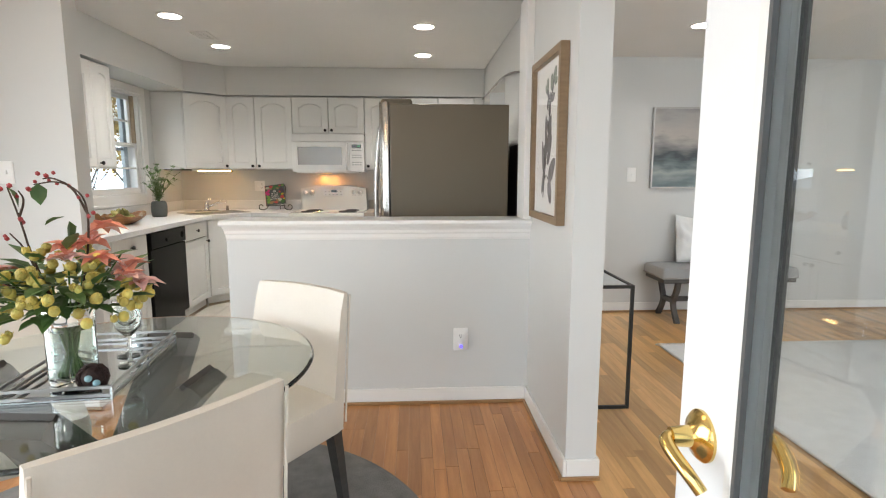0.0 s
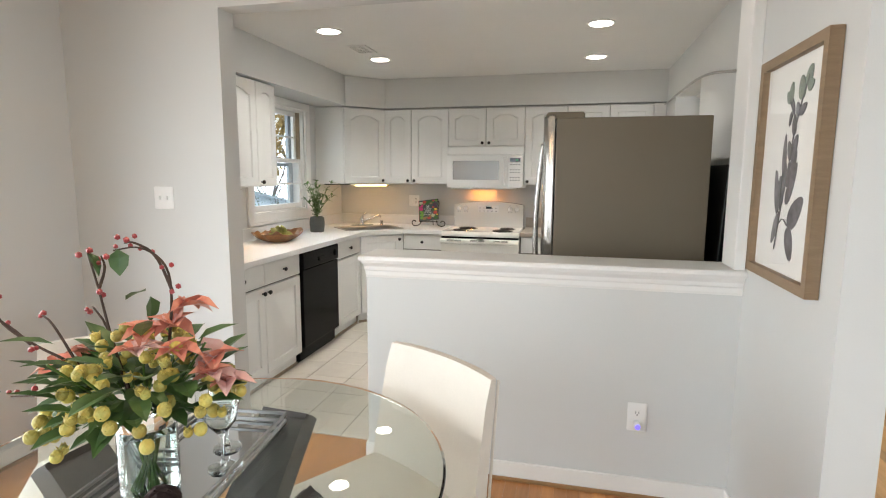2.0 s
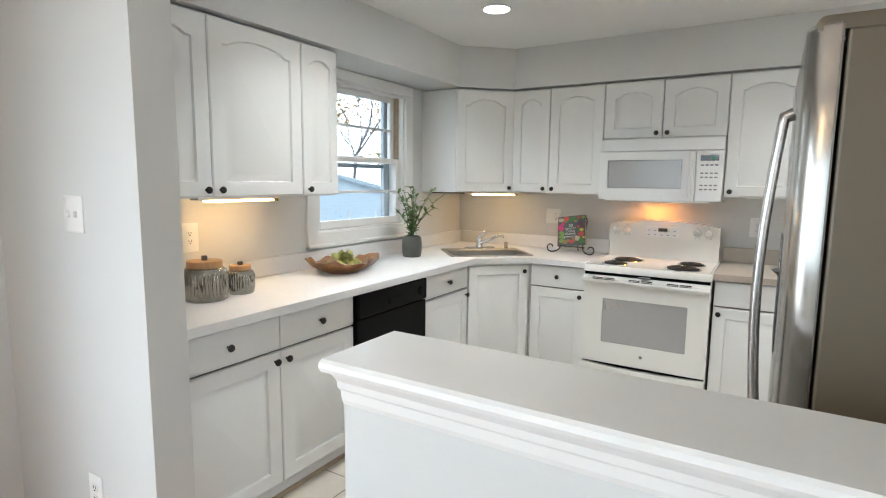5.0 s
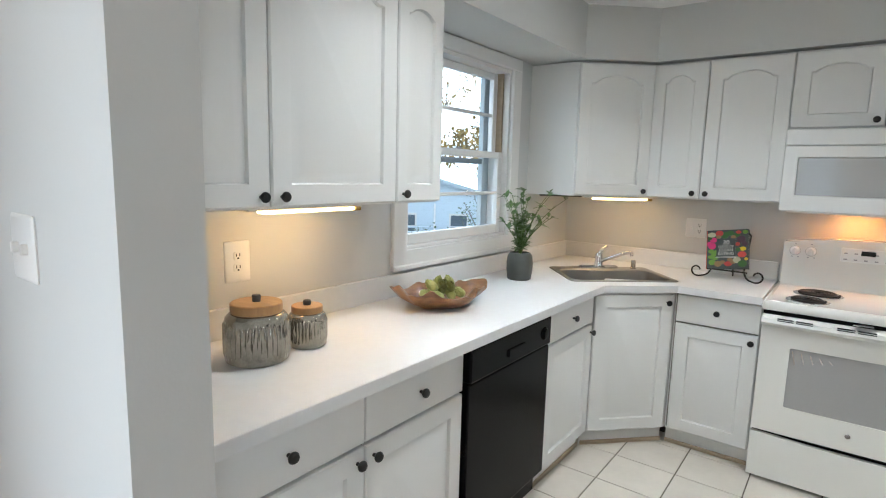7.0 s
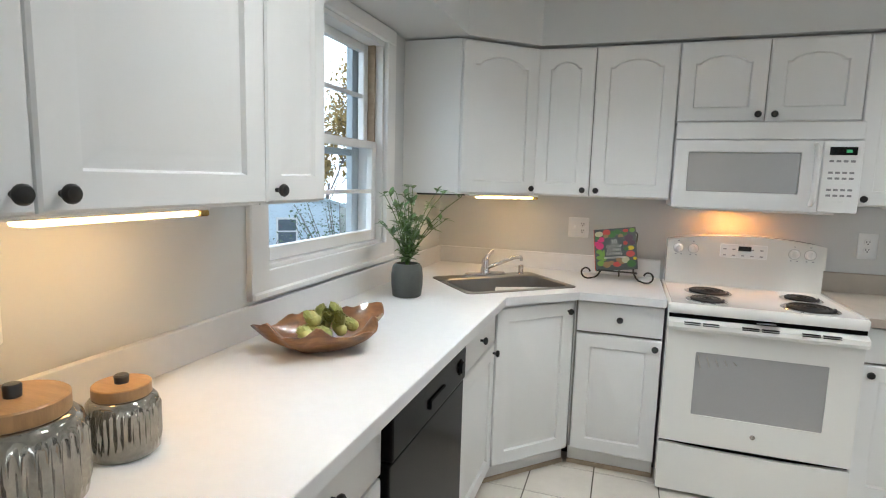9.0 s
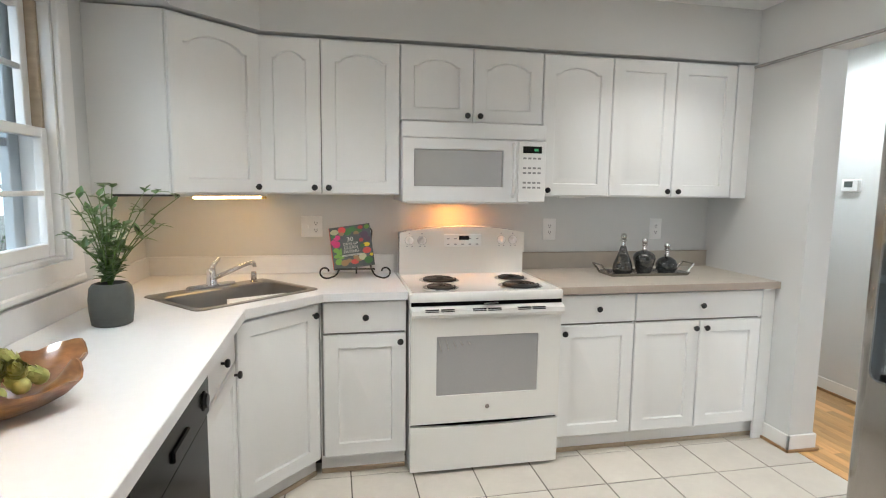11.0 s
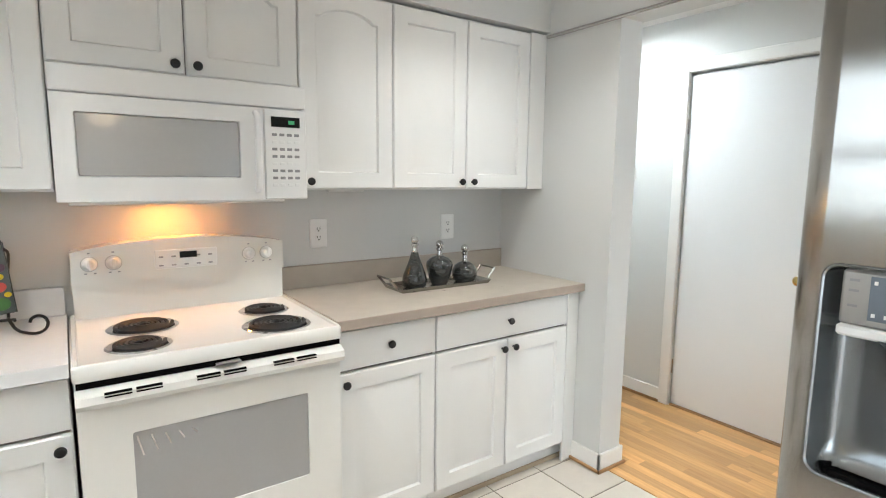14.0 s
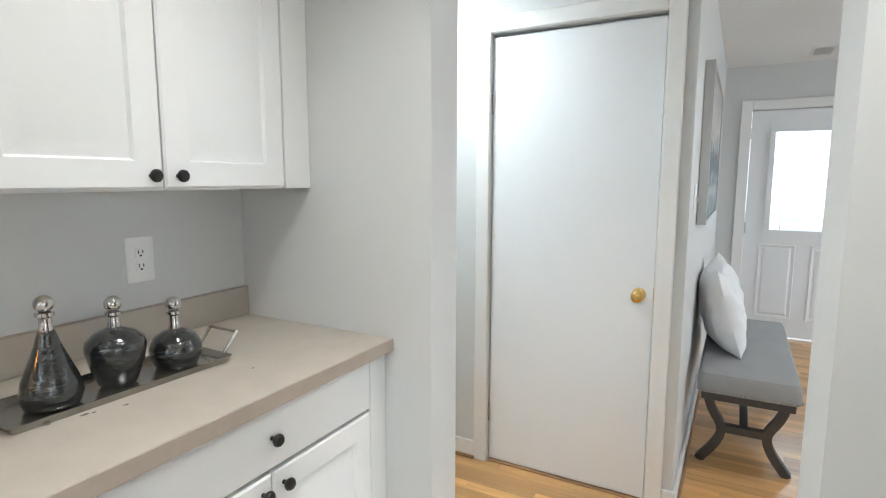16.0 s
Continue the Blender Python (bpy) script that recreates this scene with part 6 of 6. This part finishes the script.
def pillow(m, s, label):
    n = 30
    bm = bmesh.new()
    for side in (1, -1):
        grid = []
        for i in range(n + 1):
            row = []
            for j in range(n + 1):
                u, v = 2 * i / n - 1, 2 * j / n - 1
                pinch = 1 - 0.16 * (1 - abs(u * v)) * (abs(u) ** 4 + abs(v) ** 4) * 0.6
                bulge = ((1 - u * u) * (1 - v * v)) ** 0.45
                wr = 0.022 * noise.noise(Vector((u * 2.6 + v, v * 2.6, side * 3.0))) + 0.008 * noise.noise(Vector((u * 7, v * 4, side * 5.0)))
                row.append(bm.verts.new((u * s / 2 * pinch, side * (0.095 * bulge) + wr * bulge, v * s / 2 * pinch + s / 2)))
            grid.append(row)
        for i in range(n):
            for j in range(n):
                bm.faces.new((grid[i][j], grid[i + 1][j], grid[i + 1][j + 1], grid[i][j + 1]))
    bmesh.ops.remove_doubles(bm, verts=bm.verts, dist=0.0008)
    ob = part("pillow", bm, LINEN, smooth=True, m=m)
    tagged(ob, label, "pillow", "pillows on the bench")


pillow(pose(5.25, -1.55, 0.488, -16, 7, 10), 0.45, "crisp white linen pillow leaning on the wall")
pillow(pose(5.66, -1.55, 0.488, -17, -8, -6), 0.45, "crisp white linen pillow on the grey bench")

pt = thing("seascape_painting", pose(4.836, -1.362, 1.186), "grey and teal abstract seascape on canvas", "painting")
SEA = bpy.data.materials.new("seascape")
SEA.use_nodes = True
n, link = SEA.node_tree.nodes, SEA.node_tree.links.new
tc, mp, nz, sep, mad, cr = n.new("ShaderNodeTexCoord"), n.new("ShaderNodeMapping"), n.new("ShaderNodeTexNoise"), n.new("ShaderNodeSeparateXYZ"), n.new("ShaderNodeMath"), n.new("ShaderNodeValToRGB")
mp.inputs["Scale"].default_value = (2.0, 1, 7.0)
nz.inputs["Scale"].default_value, nz.inputs["Detail"].default_value = 2.0, 6
mad.operation = "MULTIPLY_ADD"
mad.inputs[1].default_value = 0.30
link(tc.outputs["Object"], mp.inputs["Vector"])
link(mp.outputs["Vector"], nz.inputs["Vector"])
link(tc.outputs["Object"], sep.inputs["Vector"])
link(nz.outputs["Fac"], mad.inputs[0])
link(sep.outputs["Z"], mad.inputs[2])
link(mad.outputs[0], cr.inputs["Fac"])
link(cr.outputs["Color"], n["Principled BSDF"].inputs["Base Color"])
n["Principled BSDF"].inputs["Roughness"].default_value = 0.6
stops = [(0.10, (0.10, 0.13, 0.14)), (0.20, (0.16, 0.21, 0.22)), (0.30, (0.33, 0.37, 0.37)), (0.38, (0.13, 0.17, 0.18)), (0.44, (0.06, 0.075, 0.085)), (0.52, (0.22, 0.22, 0.22)), (0.62, (0.46, 0.43, 0.40)), (0.80, (0.38, 0.37, 0.36)), (0.95, (0.24, 0.24, 0.25))]
el = cr.color_ramp.elements
while len(el) < len(stops):
    el.new(0.5)
for e, (p, c) in zip(el, stops):
    e.position, e.color = p, (*c, 1)
part("canvas", box(0.012, -0.034, 0.012, 1.208, 0.0, 0.723, 0.002), SEA, pt)
part("frame", upright([(0, 0), (1.22, 0), (1.22, 0.735), (0, 0.735)], -0.040, -0.001, [[(0.0125, 0.0125), (1.2075, 0.0125), (1.2075, 0.7225), (0.0125, 0.7225)]]), mat("pale_silver_frame", (0.50, 0.49, 0.47), 0.35, 0.4, bump=0.0), pt, "thin pale silver frame")
rg = part("shaggy_rug", box(4.52, -4.6, 0.001, 6.4, -2.42, 0.02, 0.006), WHITERUG)
tagged(rg, "white shaggy rug with a fringe", "rug")
bm = bmesh.new()
for i in range(220):
    x = 4.52 + 1.88 * i / 219
    tube([(x, -2.42, 0.012), (x + rngf.uniform(-0.02, 0.02), -2.385, 0.008), (x + rngf.uniform(-0.03, 0.03), -2.35, 0.004)], 0.0035, 4, bm=bm)
fringe = tagged(part("fringe", bm, WHITERUG, rg), kind="stuff")

# front door
fd = thing("door_3", pose(7.6, -1.575, 0) @ Matrix.Diagonal((1, 1, 0.967, 1)), "white panelled front door with a leaded glass pane", "door")
fd["kind"] = "structure"
bm = upright([(0.012, 0.012), (0.925, 0.012), (0.925, 2.05), (0.012, 2.05)], 0.005, 0.047, [[(0.19, 0.98), (0.745, 0.98), (0.745, 1.87), (0.19, 1.87)]])
lf = part("leaf", bm, DOORW, fd, m=pose(0, 0, 0, 0, 0, -90))
for x in (0.13, 0.52):
    part("panel", loft([[(px, y, pz) for px, pz in rrect(w, h, 0.004, 2, x + 0.14, 0.52)] for y, w, h in ((0.006, 0.28, 0.68), (-0.003, 0.27, 0.67), (0.002, 0.22, 0.62), (-0.005, 0.19, 0.59))]), DOORW, lf)
FROST = clear("leaded_glass", (0.97, 0.98, 0.94), 0.35, 1.2)
gl = part("leaded_pane", box(0.20, 0.02, 0.99, 0.735, 0.03, 1.86), FROST, lf, "frosted leaded pane")
gl.visible_shadow = False
part("pane_frame", upright([(0.16, 0.95), (0.775, 0.95), (0.775, 1.90), (0.16, 1.90)], -0.012, 0.006, [[(0.20, 0.99), (0.735, 0.99), (0.735, 1.86), (0.20, 1.86)]]), DOORW, lf)
for a, b in (((0.28, 0.99), (0.28, 1.86)), ((0.655, 0.99), (0.655, 1.86)), ((0.20, 1.08), (0.735, 1.08)), ((0.20, 1.77), (0.735, 1.77)), ((0.28, 1.42), (0.47, 1.6)), ((0.47, 1.6), (0.655, 1.42)), ((0.28, 1.42), (0.47, 1.24)), ((0.47, 1.24), (0.655, 1.42))):
    part("came", beam((a[0], 0.016, a[1]), (b[0], 0.016, b[1]), 0.006, 0.004, (0, 1, 0)), HANDLE, gl)
for y0, y1, z0, z1 in ((-0.01, 0.075, 0, 2.145), (-1.02, -0.935, 0, 2.145), (-0.935, -0.01, 2.06, 2.145)):
    part("casing", box(-0.02, y0, z0, 0.0, y1, z1, 0.005), TRIM, fd)
for z in (0.25, 1.0, 1.85):
    part("hinge", box(-0.004, -0.02, z - 0.05, 0.004, -0.008, z + 0.05), HANDLE, fd)

# ---------------------------------------------------------------- outside
# Unseen pale slab, added so that the front door's leaded pane looks bright.
structure("pavement", box(7.95, -9.0, -0.6, 30.0, 6.0, -0.12), mat("pale_bounce_slab", (0.48, 0.46, 0.42), 0.9, var=0.1, scale=1.5, bump=0.3), "unseen pale slab added to brighten the front door pane", "pavement")
GZ = -2.6
ground = structure("ground", box(-400, -400, GZ - 0.3, 400, 400, GZ), mat("winter_lawn", (0.20, 0.215, 0.19), 0.95, var=0.25, scale=0.4, bump=0.4, grain=8), "lawn and bare earth round the house", "ground")
# Siding and roof colours carry the pale blue skylight and haze of the distance.
SIDING = mat("skylit_white_siding", (0.74, 0.83, 0.90), 0.6, var=0.06, scale=2, stretch=(1, 1, 12))
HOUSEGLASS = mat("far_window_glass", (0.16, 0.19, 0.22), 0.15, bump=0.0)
ROOF = mat("skylit_shingle", (0.60, 0.68, 0.74), 0.85, var=0.15, scale=6, bump=0.3)


def house(name, m, w, d, h, rise, windows, label):
    hs = thing(name, m, label, "house")
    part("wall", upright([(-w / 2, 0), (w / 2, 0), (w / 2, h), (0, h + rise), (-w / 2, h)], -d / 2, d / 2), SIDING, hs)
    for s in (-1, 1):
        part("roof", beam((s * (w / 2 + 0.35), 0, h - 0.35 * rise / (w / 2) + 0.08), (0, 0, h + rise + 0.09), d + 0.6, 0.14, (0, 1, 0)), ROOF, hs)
    for i, (x, z) in enumerate(windows):
        wn2 = part("window", box(x - 0.45, -d / 2 - 0.05, z, x + 0.45, -d / 2 + 0.05, z + 1.2), TRIM, hs)
        for k in (0, 1):
            part("pane", box(x - 0.37, -d / 2 - 0.06, z + 0.08 + 0.55 * k, x + 0.37, -d / 2 - 0.045, z + 0.56 + 0.55 * k), HOUSEGLASS, wn2)
    return hs


house("neighbour_house", pose(-17.5, 17.5, GZ, 0, 0, 38), 11, 7, 2.7, 1.5, [(-3.6, 1.0), (-1.4, 1.0), (0.8, 1.0), (3.2, 1.0)], "white sided house with a shallow roof, tinted skylight blue")
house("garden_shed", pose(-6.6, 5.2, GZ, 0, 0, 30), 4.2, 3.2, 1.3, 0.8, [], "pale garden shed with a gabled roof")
st = thing("outdoor_stairs", pose(-11.8, 12.6, GZ, 0, 0, 38), "white wooden outdoor steps with railings", "stairs")
for i in range(9):
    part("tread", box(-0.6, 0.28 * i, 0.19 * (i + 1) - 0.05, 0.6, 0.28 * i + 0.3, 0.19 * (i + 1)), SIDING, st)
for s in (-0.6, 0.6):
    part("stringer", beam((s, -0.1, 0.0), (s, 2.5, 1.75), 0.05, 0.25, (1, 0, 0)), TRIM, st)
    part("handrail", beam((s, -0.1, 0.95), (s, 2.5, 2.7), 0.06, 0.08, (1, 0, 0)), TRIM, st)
    for i in range(5):
        part("post", box(s - 0.04, 0.62 * i - 0.04, 0.43 * i, s + 0.04, 0.62 * i + 0.04, 0.43 * i + 0.98), TRIM, st)
BARK2 = mat("tree_bark", (0.30, 0.27, 0.25), 0.9, var=0.25, scale=6, bump=0.5)
FALL = varied(mat("autumn_leaves", (0.58, 0.40, 0.12), 0.7, var=0.3, scale=2, tint=(0.36, 0.27, 0.13)), 0.4)
EVER = varied(mat("evergreen_leaves", (0.16, 0.24, 0.13), 0.7, var=0.3, scale=2), 0.3)


def tree(x, y, h, seed, leaves, label, material=FALL):
    r = random.Random(seed)
    t = thing("tree", pose(x, y, GZ), label, "tree", "garden trees")
    tb, lb = bmesh.new(), bmesh.new()
    def grow(p, d, L, rad, depth):
        pts = [p]
        for k in range(4):
            d = (d + Vector((r.uniform(-0.2, 0.2), r.uniform(-0.2, 0.2), r.uniform(-0.05, 0.16)))).normalized()
            pts.append(pts[-1] + d * L / 4)
        tube(pts, rad, 6 if depth > 1 else 4, bm=tb, taper=0.55)
        if depth == 0:
            for _ in range(leaves):
                q = pts[r.randrange(1, 5)] + Vector([r.uniform(-0.3, 0.3) for _ in range(3)])
                leaf(lb, q, (r.uniform(-1, 1), r.uniform(-1, 1), r.uniform(-1, 0.4)), r.uniform(0.15, 0.28), r.uniform(0.10, 0.19))
            return
        for _ in range(r.choice((3, 4))):
            k = r.randrange(2, 5)
            nd = (d + Vector((r.uniform(-1, 1), r.uniform(-1, 1), r.uniform(-0.1, 0.6)))).normalized()
            grow(pts[k], nd, L * r.uniform(0.55, 0.75), rad * 0.5, depth - 1)
    grow(Vector((0, 0, 0)), Vector((0, 0, 1)), h * 0.42, h * 0.012, 4)
    part("trunk", tb, BARK2, t, "bare trunk and limbs")
    if leaves:
        tagged(part("crown", lb, material, t, "thin crown of leaves"), kind="stuff")


tree(-13.0, 19.5, 9, 5, 20, "bare tree with a few yellow leaves")
tree(-20.0, 12.0, 10, 9, 20, "tree with thin autumn leaves")
tree(-11.0, 27.0, 11, 13, 12, "bare winter tree on the lawn")
tree(-24.0, 26.0, 14, 17, 9, "tall tree with brown leaves")
tree(-30.0, 20.0, 14, 23, 9, "tall tree with brown leaves")
tree(-14.0, 27.0, 13, 29, 18, "tall tree with yellow leaves")
for i, (x, y, s) in enumerate(((-5.4, 8.0, 1.75), (-8.6, 8.4, 1.5), (-10.2, 9.2, 1.6), (-4.6, 9.4, 2.1), (-7.2, 11.5, 2.0))):
    r = random.Random(40 + i)
    sh = thing("shrub", pose(x, y, GZ), "evergreen shrub on the lawn", "shrub", "garden shrubs")
    tb, lb = bmesh.new(), bmesh.new()
    for k in range(16):
        a, tl = r.uniform(0, 6.28), r.uniform(0.1, 0.8)
        e = Vector((math.cos(a) * tl * s, math.sin(a) * tl * s, s * r.uniform(1.0, 1.7)))
        tube([(0, 0, 0), e * 0.5 + Vector((0, 0, 0.2)), e], 0.02, 4, bm=tb, taper=0.4)
        for _ in range(60):
            leaf(lb, e * r.uniform(0.35, 1.05) + Vector([r.uniform(-0.22, 0.22) for _ in range(3)]), (r.uniform(-1, 1), r.uniform(-1, 1), r.uniform(-0.5, 1)), r.uniform(0.06, 0.12), r.uniform(0.04, 0.08))
    part("twigs", tb, BARK2, sh)
    tagged(part("leaves", lb, EVER, sh), kind="stuff")

# pale overcast distance beyond the gardens, and beyond the street
HAZE = glow("hazy_sky", (0.78, 0.90, 1.0), 2.9)
rim = [(80 * math.cos(radians(a)), 80 * math.sin(radians(a))) for a in range(84, 271, 6)]
bm = bmesh.new()
loft([[(x, y, z) for x, y in rim] + [(x * 1.01, y * 1.01, z) for x, y in rim[::-1]] for z in (GZ, 75)], bm=bm)
structure("backdrop", bm, HAZE, "pale hazy sky beyond the gardens", "sky")
rim = [(80 * math.cos(radians(a)), 80 * math.sin(radians(a))) for a in range(-34, 35, 6)]
bm = bmesh.new()
loft([[(x, y, z) for x, y in rim] + [(x * 1.01, y * 1.01, z) for x, y in rim[::-1]] for z in (GZ, 60)], bm=bm)
structure("backdrop", bm, HAZE, "pale hazy sky beyond the street", "sky")




# ---------------------------------------------------------------- floors, piece by piece
rng = random.Random(4)
PITCH, PITCHY, GAP = 0.302, 0.284, 0.0055
tiles = structure("floor_kitchen", slab([(0.0, -3.151), (3.46, -3.151), (3.46, -0.0), (0.0, 0.0)], -0.06, -0.003), GROUT, "cream floor tiles with dark grout joints", "floor")
full = None
xs = [2.878 - 9 * PITCH + i * PITCH for i in range(12)]
ys = [-0.612 - 10 * PITCHY + i * PITCHY for i in range(11)]
for x in xs:
    for y in ys:
        x0, x1, y0, y1 = max(x, 0.45) + GAP / 2, min(x + PITCH, 3.46) - GAP / 2, max(y, -3.15) + GAP / 2, min(y + PITCHY, -0.45) - GAP / 2
        if x1 - x0 < 0.03 or y1 - y0 < 0.03:
            continue
        whole = abs(x1 - x0 - PITCH + GAP) < 1e-6 and abs(y1 - y0 - PITCHY + GAP) < 1e-6
        if whole and full:
            ob = new("tile", full)
        else:
            bm = box(-(x1 - x0) / 2, -(y1 - y0) / 2, -0.012, (x1 - x0) / 2, (y1 - y0) / 2, 0.0, 0.0015)
            ob = part("tile", bm, TILE)
            full = ob.data if whole else full
        ob.parent, ob.location = tiles, ((x0 + x1) / 2, (y0 + y1) / 2, rng.uniform(-0.0005, 0.0005))

STRIP = 0.0572
boards = {}


def board(length):
    if length not in boards:
        bm = box(-STRIP / 2 + 0.0004, 0, -0.015, STRIP / 2 - 0.0004, length - 0.0008, 0.0, 0.0009)
        me = bpy.data.meshes.new("plank")
        bm.to_mesh(me)
        bm.free()
        me.materials.append(OAK)
        boards[length] = me
    return boards[length]


dining = structure("floor_dining", slab([(-0.10, -6.5), (3.41, -6.5), (3.41, -3.149), (-0.10, -3.149)], -0.06, -0.0155), SHOE, "reddish oak strip floor in the dining room", "floor")
LENGTHS = (0.45, 0.6, 0.75, 0.9, 1.05, 1.2)
rest = []
count = 0
for i in range(int((3.41 + 0.10) / STRIP) + 1):
    x = 3.41 - STRIP * (i + 0.5)
    if x < -0.10:
        break
    y = -3.152 + rng.uniform(0, 0.5)
    while y > -6.5:
        n = rng.choice(LENGTHS)
        top = min(y, -3.154)
        cut = y - n
        if cut > -5.6 and top == y:
            ob = new("plank", board(n))
            ob.parent, ob.location = dining, (x, cut, 0)
            count += 1
        else:
            rest.append((x - STRIP / 2 + 0.0004, max(cut, -6.5), x + STRIP / 2 - 0.0004, top - 0.0008))
        y = cut


def joined(name, rects, material, parent):
    verts, faces = [], []
    for x0, y0, x1, y1 in rects:
        k = len(verts)
        verts += [(x0, y0, -0.015), (x1, y0, -0.015), (x1, y1, -0.015), (x0, y1, -0.015), (x0, y0, 0), (x1, y0, 0), (x1, y1, 0), (x0, y1, 0)]
        faces += [(k + 4, k + 5, k + 6, k + 7), (k, k + 1, k + 5, k + 4), (k + 1, k + 2, k + 6, k + 5), (k + 2, k + 3, k + 7, k + 6), (k + 3, k, k + 4, k + 7)]
    me = bpy.data.meshes.new(name)
    me.from_pydata(verts, [], faces)
    me.materials.append(material)
    ob = new(name, me)
    ob.parent = parent
    return tagged(ob, kind="stuff")


joined("planks", rest, OAK, dining)
living = structure("floor_living", slab([(3.41, -6.5), (7.9, -6.5), (7.9, 1.2), (3.46, 1.2), (3.46, -3.25), (3.41, -3.25)], -0.06, -0.0155), SHOE, "golden oak strip floor in living room and hall", "floor")
rects = []
x = 3.463
while x < 7.8:
    y = 1.2 + rng.uniform(0, 0.8)
    while y > -6.5:
        n = rng.choice(LENGTHS)
        rects.append((x, max(y - n, -6.5), x + STRIP - 0.0008, min(y, 1.2) - 0.0008))
        y -= n
    x += STRIP
rects.append((3.41, -6.5, 3.4625, -3.25))
joined("planks", rects, OAK2, living)
